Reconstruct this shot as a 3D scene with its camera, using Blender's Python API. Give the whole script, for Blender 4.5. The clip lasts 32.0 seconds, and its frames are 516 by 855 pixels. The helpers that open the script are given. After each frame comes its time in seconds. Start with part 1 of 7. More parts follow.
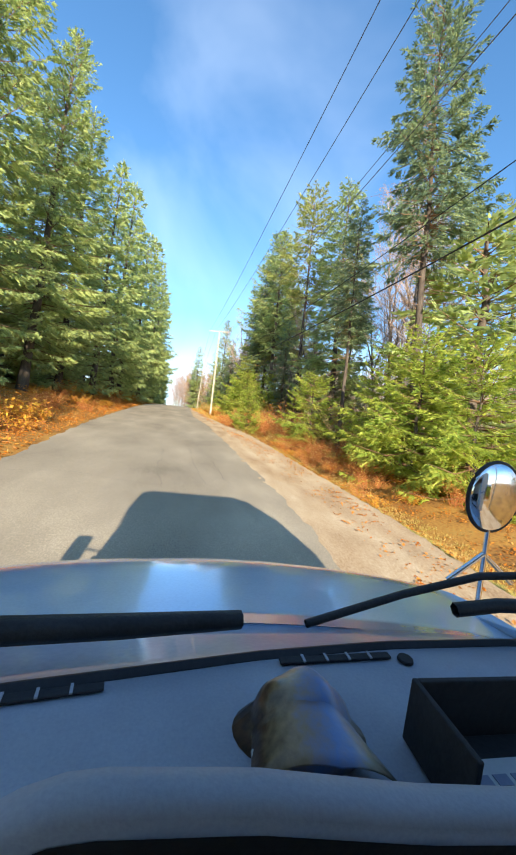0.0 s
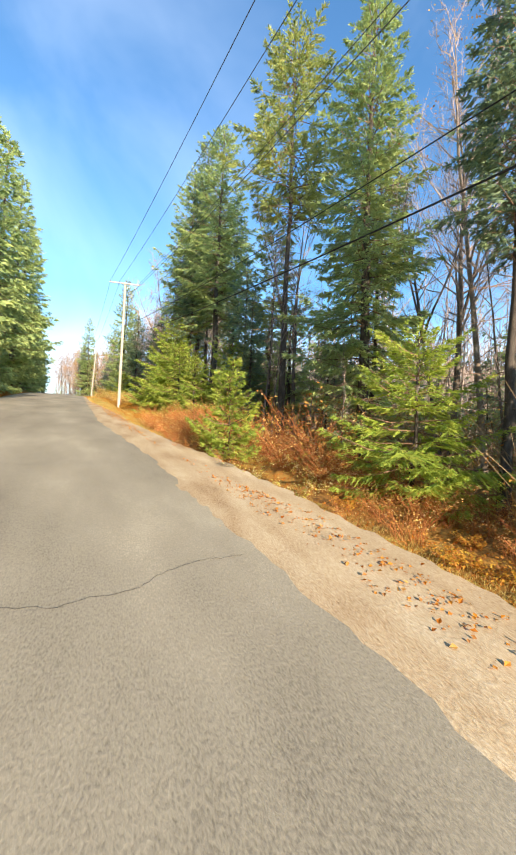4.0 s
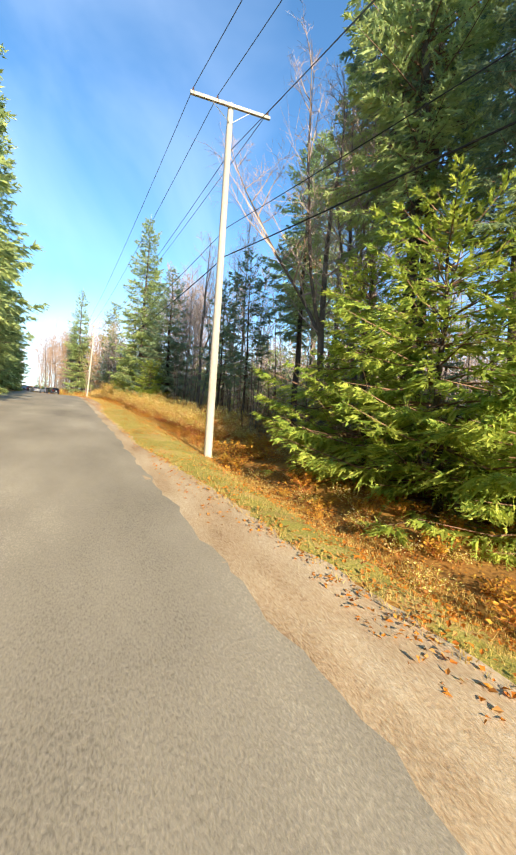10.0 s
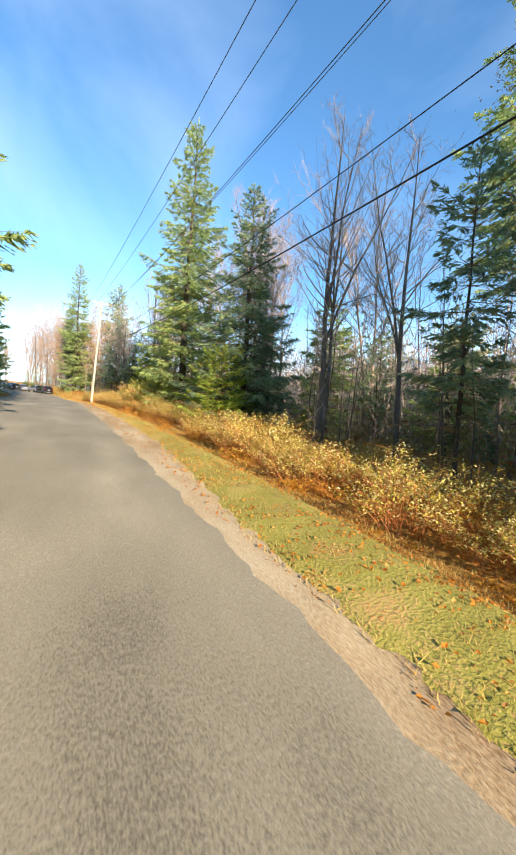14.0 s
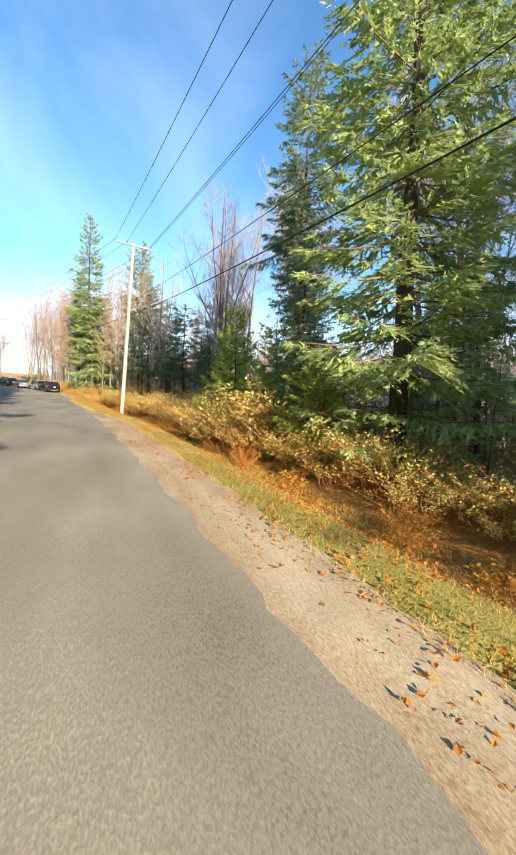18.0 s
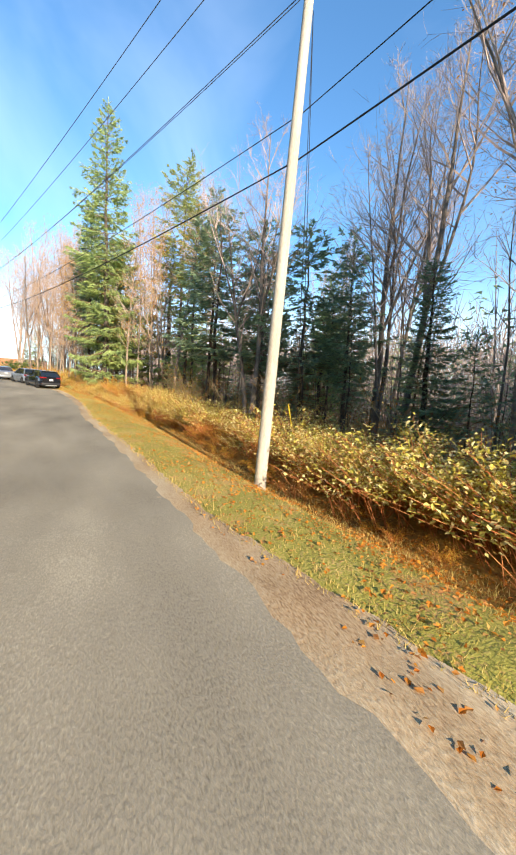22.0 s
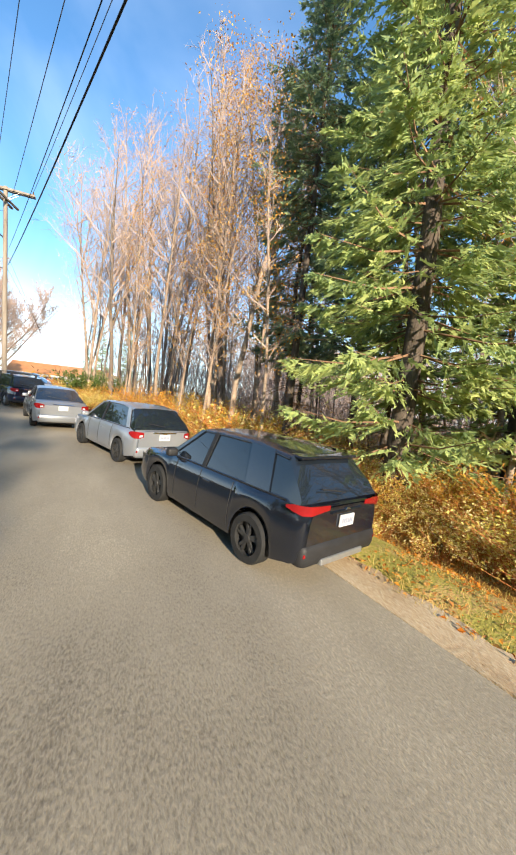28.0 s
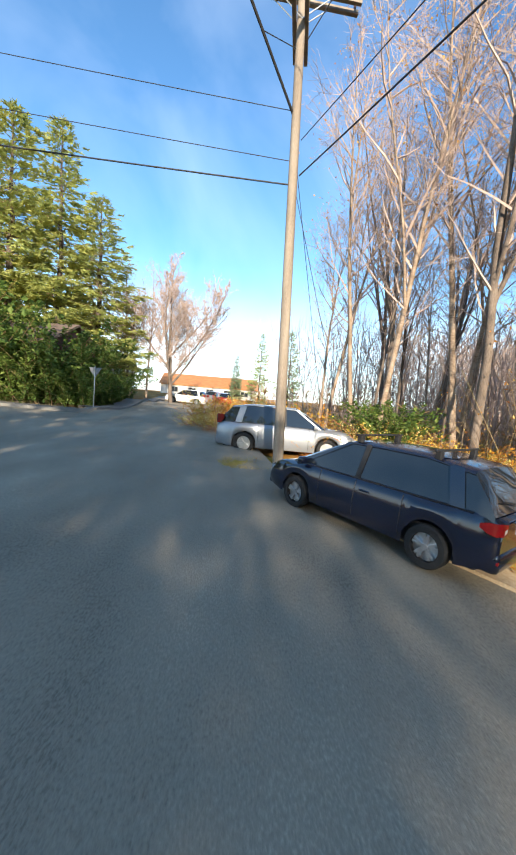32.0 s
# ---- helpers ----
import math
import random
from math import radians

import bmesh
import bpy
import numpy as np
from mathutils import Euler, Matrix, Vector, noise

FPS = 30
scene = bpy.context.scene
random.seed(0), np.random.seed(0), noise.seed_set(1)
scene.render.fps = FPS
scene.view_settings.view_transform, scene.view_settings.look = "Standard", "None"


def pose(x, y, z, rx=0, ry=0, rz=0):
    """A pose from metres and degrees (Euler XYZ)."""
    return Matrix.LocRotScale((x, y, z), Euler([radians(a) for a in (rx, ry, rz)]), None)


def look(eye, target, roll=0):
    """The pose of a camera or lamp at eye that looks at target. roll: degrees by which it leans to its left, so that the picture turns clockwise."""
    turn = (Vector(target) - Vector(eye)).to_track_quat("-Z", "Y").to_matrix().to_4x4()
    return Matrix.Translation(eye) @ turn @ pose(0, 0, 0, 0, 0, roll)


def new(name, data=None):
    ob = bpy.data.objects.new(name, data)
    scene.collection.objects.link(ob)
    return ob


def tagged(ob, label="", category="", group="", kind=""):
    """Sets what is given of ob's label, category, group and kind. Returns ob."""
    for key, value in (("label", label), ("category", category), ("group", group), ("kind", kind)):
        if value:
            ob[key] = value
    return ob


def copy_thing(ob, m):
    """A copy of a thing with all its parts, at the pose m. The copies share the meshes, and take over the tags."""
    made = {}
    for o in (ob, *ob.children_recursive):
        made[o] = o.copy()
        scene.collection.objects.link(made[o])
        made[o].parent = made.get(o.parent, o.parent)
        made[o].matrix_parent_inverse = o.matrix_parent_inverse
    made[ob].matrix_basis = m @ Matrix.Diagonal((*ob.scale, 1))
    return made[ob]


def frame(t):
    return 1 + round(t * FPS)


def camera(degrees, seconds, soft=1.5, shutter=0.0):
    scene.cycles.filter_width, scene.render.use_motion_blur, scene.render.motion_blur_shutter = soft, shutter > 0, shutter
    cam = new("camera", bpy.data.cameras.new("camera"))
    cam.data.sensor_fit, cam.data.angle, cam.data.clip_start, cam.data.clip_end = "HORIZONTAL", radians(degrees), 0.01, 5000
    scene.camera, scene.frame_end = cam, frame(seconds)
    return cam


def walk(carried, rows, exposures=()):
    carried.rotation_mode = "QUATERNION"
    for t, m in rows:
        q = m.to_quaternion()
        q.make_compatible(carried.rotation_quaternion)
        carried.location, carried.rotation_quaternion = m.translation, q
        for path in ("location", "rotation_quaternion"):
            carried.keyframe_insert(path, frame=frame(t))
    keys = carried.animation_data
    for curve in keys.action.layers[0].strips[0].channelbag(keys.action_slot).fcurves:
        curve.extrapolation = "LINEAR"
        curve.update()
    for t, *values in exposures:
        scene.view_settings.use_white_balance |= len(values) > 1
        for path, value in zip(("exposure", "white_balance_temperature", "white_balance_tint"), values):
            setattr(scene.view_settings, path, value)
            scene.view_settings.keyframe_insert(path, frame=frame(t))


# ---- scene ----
cam = camera(71.09, 32.0, soft=1.9)
# seconds, place of the eye, turn to the left of +y, tilt up, lean: degrees
EYES = [
    (0, 12.11, 11.25, -7.63, -8.09, 2.80, 6.34), (0.5, 12.20, 13.11, -7.41, -14.71, 2.37, 5.21), (1, 12.19, 15.01, -7.18, -17.95, 1.88, 4.36),
    (1.5, 12.10, 16.95, -6.94, -19.51, 1.39, 3.49), (2, 11.92, 18.94, -6.70, -21.28, 1.10, 3.16), (2.5, 11.67, 20.96, -6.45, -22.41, 1.11, 3.05),
    (3, 11.37, 23.03, -6.19, -22.94, 0.96, 2.88), (3.5, 11.05, 25.14, -5.93, -23.30, 0.92, 2.64), (4, 10.72, 27.28, -5.67, -23.66, 0.98, 2.92),
    (4.5, 10.41, 29.45, -5.41, -24.02, 1.04, 3.20), (5, 10.13, 31.66, -5.15, -24.38, 1.10, 3.48), (5.5, 9.86, 33.89, -4.88, -24.74, 1.17, 3.76),
    (6, 9.63, 36.16, -4.61, -25.05, 0.91, 3.96), (6.5, 9.43, 38.46, -4.33, -25.25, 0.70, 4.07), (7, 9.24, 40.79, -4.05, -25.50, 0.56, 4.12),
    (7.5, 9.06, 43.15, -3.77, -25.51, 0.26, 3.92), (8, 8.88, 45.54, -3.48, -25.40, 0.01, 3.87), (8.5, 8.70, 47.96, -3.20, -25.48, -0.05, 3.85),
    (9, 8.50, 50.40, -2.91, -25.62, -0.20, 3.94), (9.5, 8.29, 52.87, -2.63, -25.67, -0.17, 3.84), (10, 8.08, 55.34, -2.35, -25.72, -0.22, 3.72),
    (10.5, 7.85, 57.82, -2.07, -25.79, -0.34, 3.68), (11, 7.62, 60.31, -1.80, -25.90, -0.55, 3.33), (11.5, 7.39, 62.80, -1.54, -25.96, -0.52, 3.42),
    (12, 7.18, 65.28, -1.28, -26.28, -0.56, 3.76), (12.5, 6.99, 67.75, -1.02, -26.49, -0.75, 3.90), (13, 6.82, 70.22, -0.77, -26.62, -0.80, 3.92),
    (13.5, 6.67, 72.71, -0.51, -26.85, -0.97, 3.79), (14, 6.53, 75.24, -0.26, -26.75, -1.14, 3.63), (14.5, 6.42, 77.80, 0.00, -26.65, -1.32, 3.46),
    (15, 6.32, 80.43, 0.25, -26.55, -1.49, 3.29), (15.5, 6.22, 83.11, 0.51, -26.45, -1.66, 3.13), (16, 6.11, 85.86, 0.76, -26.18, -2.08, 2.92),
    (16.5, 5.98, 88.69, 1.00, -26.00, -2.40, 2.89), (17, 5.85, 91.58, 1.24, -25.93, -2.75, 2.96), (17.5, 5.69, 94.51, 1.47, -25.79, -3.05, 2.75),
    (18, 5.53, 97.48, 1.69, -25.62, -3.44, 2.52), (18.5, 5.36, 100.45, 1.89, -25.47, -3.84, 2.34), (19, 5.17, 103.44, 2.08, -25.42, -3.97, 2.13),
    (19.5, 4.99, 106.42, 2.25, -25.41, -4.10, 2.44), (20, 4.81, 109.39, 2.41, -25.46, -4.20, 2.78), (20.5, 4.64, 112.35, 2.54, -25.67, -4.41, 3.27),
    (21, 4.47, 115.29, 2.66, -25.78, -4.38, 3.47), (21.5, 4.29, 118.23, 2.77, -25.84, -4.85, 3.50), (22, 4.10, 121.17, 2.86, -25.79, -5.15, 3.33),
    (22.5, 3.90, 124.12, 2.96, -25.71, -5.33, 3.08), (23, 3.66, 127.07, 3.05, -25.76, -5.40, 3.22), (23.5, 3.40, 130.02, 3.14, -25.69, -5.40, 3.19),
    (24, 3.11, 132.95, 3.25, -25.64, -5.47, 3.46), (24.5, 2.77, 135.85, 3.36, -25.75, -5.16, 4.15), (25, 2.39, 138.73, 3.49, -25.23, -4.92, 4.41),
    (25.5, 1.94, 141.57, 3.63, -24.71, -4.68, 4.67), (26, 1.43, 144.35, 3.78, -24.19, -4.44, 4.93), (26.5, 0.83, 147.08, 3.94, -23.67, -4.20, 5.19),
    (27, 0.15, 149.75, 4.11, -22.36, -3.99, 5.47), (27.5, -0.59, 152.34, 4.28, -20.78, -3.77, 5.43), (28, -1.40, 154.86, 4.46, -19.41, -3.35, 5.69),
    (28.5, -2.27, 157.29, 4.62, -17.84, -2.95, 5.76), (29, -3.19, 159.63, 4.78, -16.07, -2.87, 5.72), (29.5, -4.17, 161.88, 4.92, -14.35, -3.07, 5.37),
    (30, -5.22, 164.01, 5.05, -12.93, -3.15, 5.54), (30.5, -6.34, 166.04, 5.17, -10.63, -3.51, 5.57), (31, -7.54, 167.94, 5.28, -8.26, -3.95, 5.49),
    (31.5, -8.83, 169.71, 5.39, -6.05, -4.27, 5.13), (32, -10.22, 171.35, 5.49, -2.37, -4.58, 4.61),
]


def eye_pose(x, y, z, yaw, pitch, roll):
    a, b = radians(yaw), radians(pitch)
    ahead = Vector((-math.sin(a) * math.cos(b), math.cos(a) * math.cos(b), math.sin(b)))
    return look((x, y, z), Vector((x, y, z)) + 2 * ahead, roll)


walk(cam, [(r[0], eye_pose(*r[1:])) for r in EYES], exposures=[(0, 1.25), (25, 1.2), (28, 1.15), (32, 1.1)])

# ---- light: a low sun behind the road's start, clear sky with thin high cloud
SUN_HEADING, SUN_HEIGHT = 3.3, 16.5
sun = new("sun", bpy.data.lights.new("sun", "SUN"))
sun.data.energy, sun.data.angle, sun.data.color = 5.0, radians(0.55), (1.0, 0.86, 0.66)
_a, _e = radians(SUN_HEADING), radians(SUN_HEIGHT)
sun_way = Vector((-math.sin(_a) * math.cos(_e), math.cos(_a) * math.cos(_e), -math.sin(_e)))
sun.matrix_world = look((0, 0, 60), Vector((0, 0, 60)) + sun_way)

world = bpy.data.worlds.new("sky")
scene.world = world
world.use_nodes = True
wt = world.node_tree
wt.nodes.clear()
w_out, w_bg, w_sky = wt.nodes.new("ShaderNodeOutputWorld"), wt.nodes.new("ShaderNodeBackground"), wt.nodes.new("ShaderNodeTexSky")
w_sky.sky_type, w_sky.sun_disc = "NISHITA", False
w_sky.sun_elevation, w_sky.sun_rotation = radians(SUN_HEIGHT), radians(180 - SUN_HEADING)
w_sky.air_density, w_sky.dust_density, w_sky.ozone_density = 1.15, 0.25, 5.0
w_tc, w_map, w_n1, w_ramp, w_mix = (wt.nodes.new(k) for k in ("ShaderNodeTexCoord", "ShaderNodeMapping", "ShaderNodeTexNoise", "ShaderNodeValToRGB", "ShaderNodeMix"))
w_map.inputs["Scale"].default_value = (2.3, 1.7, 1.9)
w_map.inputs["Rotation"].default_value = (0.3, 0.5, 0.4)
w_n1.inputs["Scale"].default_value, w_n1.inputs["Detail"].default_value, w_n1.inputs["Distortion"].default_value = 1.1, 5.0, 0.7
w_ramp.color_ramp.elements[0].position, w_ramp.color_ramp.elements[1].position = 0.46, 0.82
w_ramp.color_ramp.elements[1].color = (0.13, 0.13, 0.13, 1)
w_mix.data_type = "RGBA"
w_mix.inputs["B"].default_value = (7.5, 8.2, 9.2, 1)
wt.links.new(w_tc.outputs["Generated"], w_map.inputs["Vector"])
wt.links.new(w_map.outputs["Vector"], w_n1.inputs["Vector"])
wt.links.new(w_n1.outputs["Fac"], w_ramp.inputs["Fac"])
wt.links.new(w_ramp.outputs["Color"], w_mix.inputs["Factor"])
w_tint = wt.nodes.new("ShaderNodeMix")
w_tint.data_type, w_tint.blend_type = "RGBA", "MULTIPLY"
w_tint.inputs["Factor"].default_value = 1.0
w_tint.inputs["B"].default_value = (0.90, 1.06, 1.06, 1)
wt.links.new(w_sky.outputs["Color"], w_tint.inputs["A"])
wt.links.new(w_tint.outputs["Result"], w_mix.inputs["A"])
# a bright low bank of thin cloud all round the horizon
w_sep, w_low, w_n2, w_mul, w_bank = (wt.nodes.new(k) for k in ("ShaderNodeSeparateXYZ", "ShaderNodeMapRange", "ShaderNodeTexNoise", "ShaderNodeMath", "ShaderNodeMix"))
w_low.interpolation_type = "SMOOTHSTEP"
w_low.inputs["From Min"].default_value, w_low.inputs["From Max"].default_value = 0.34, 0.03
w_n2.inputs["Scale"].default_value, w_n2.inputs["Detail"].default_value = 3.2, 4.0
w_mul.operation, w_bank.data_type = "MULTIPLY", "RGBA"
w_bank.inputs["B"].default_value = (7.3, 8.0, 8.9, 1)
wt.links.new(w_tc.outputs["Generated"], w_sep.inputs["Vector"])
wt.links.new(w_tc.outputs["Generated"], w_n2.inputs["Vector"])
wt.links.new(w_sep.outputs["Z"], w_low.inputs["Value"])
wt.links.new(w_low.outputs["Result"], w_mul.inputs[0])
wt.links.new(w_n2.outputs["Fac"], w_mul.inputs[1])
wt.links.new(w_mul.outputs["Value"], w_bank.inputs["Factor"])
wt.links.new(w_mix.outputs["Result"], w_bank.inputs["A"])
wt.links.new(w_bank.outputs["Result"], w_bg.inputs["Color"])
w_bg.inputs["Strength"].default_value = 0.14
wt.links.new(w_bg.outputs["Background"], w_out.inputs["Surface"])


# ---- materials
def material(name, colors, scale=4.0, rough=0.7, metal=0.0, bump=0.3, fine=None, island=0.0, place="Object", spec=0.3, coat=0.0, stretch=(1, 1, 1), thin=0.0):
    """Colours mixed by two scales of noise, and by a random value for each island where island > 0."""
    m = bpy.data.materials.new(name)
    m.use_nodes = True
    nt = m.node_tree
    p = nt.nodes["Principled BSDF"]
    p.inputs["Roughness"].default_value, p.inputs["Metallic"].default_value = rough, metal
    p.inputs["Specular IOR Level"].default_value = spec
    p.inputs["Coat Weight"].default_value = coat
    p.inputs["Coat Roughness"].default_value = 0.06
    tc, mp = nt.nodes.new("ShaderNodeTexCoord"), nt.nodes.new("ShaderNodeMapping")
    mp.inputs["Scale"].default_value = stretch
    if place == "World":
        geo = nt.nodes.new("ShaderNodeNewGeometry")
        nt.links.new(geo.outputs["Position"], mp.inputs["Vector"])
    else:
        nt.links.new(tc.outputs[place], mp.inputs["Vector"])
    n1, n2 = nt.nodes.new("ShaderNodeTexNoise"), nt.nodes.new("ShaderNodeTexNoise")
    n1.inputs["Scale"].default_value, n1.inputs["Detail"].default_value = scale, 4
    n2.inputs["Scale"].default_value, n2.inputs["Detail"].default_value = fine or scale * 11, 3
    nt.links.new(mp.outputs["Vector"], n1.inputs["Vector"])
    nt.links.new(mp.outputs["Vector"], n2.inputs["Vector"])
    mix = nt.nodes.new("ShaderNodeMix")
    mix.inputs["Factor"].default_value = 0.45
    nt.links.new(n1.outputs["Fac"], mix.inputs["A"])
    nt.links.new(n2.outputs["Fac"], mix.inputs["B"])
    val = mix.outputs["Result"]
    spread = nt.nodes.new("ShaderNodeMapRange")
    spread.inputs["From Min"].default_value, spread.inputs["From Max"].default_value = 0.3, 0.7
    nt.links.new(val, spread.inputs["Value"])
    val = spread.outputs["Result"]
    if island > 0:
        geo2, mix2 = nt.nodes.new("ShaderNodeNewGeometry"), nt.nodes.new("ShaderNodeMix")
        mix2.inputs["Factor"].default_value = island
        nt.links.new(val, mix2.inputs["A"])
        nt.links.new(geo2.outputs["Random Per Island"], mix2.inputs["B"])
        val = mix2.outputs["Result"]
    ramp = nt.nodes.new("ShaderNodeValToRGB")
    el = ramp.color_ramp.elements
    while len(el) < len(colors):
        el.new(0.5)
    for k, c in enumerate(colors):
        el[k].position, el[k].color = k / max(1, len(colors) - 1), (*c, 1)
    nt.links.new(val, ramp.inputs["Fac"])
    nt.links.new(ramp.outputs["Color"], p.inputs["Base Color"])
    if thin > 0:
        tr, ms = nt.nodes.new("ShaderNodeBsdfTranslucent"), nt.nodes.new("ShaderNodeMixShader")
        ms.inputs["Fac"].default_value = thin
        nt.links.new(ramp.outputs["Color"], tr.inputs["Color"])
        nt.links.new(p.outputs["BSDF"], ms.inputs[1])
        nt.links.new(tr.outputs["BSDF"], ms.inputs[2])
        nt.links.new(ms.outputs["Shader"], nt.nodes["Material Output"].inputs["Surface"])
    if bump:
        b = nt.nodes.new("ShaderNodeBump")
        b.inputs["Strength"].default_value, b.inputs["Distance"].default_value = bump, 0.02
        nt.links.new(n2.outputs["Fac"], b.inputs["Height"])
        nt.links.new(b.outputs["Normal"], p.inputs["Normal"])
    return m


def glass(name, tint, rough=0.02, coat=0.2):
    m = material(name, [tint, tuple(c * 1.3 for c in tint)], 3, rough, bump=0, spec=0.6, coat=coat)
    return m


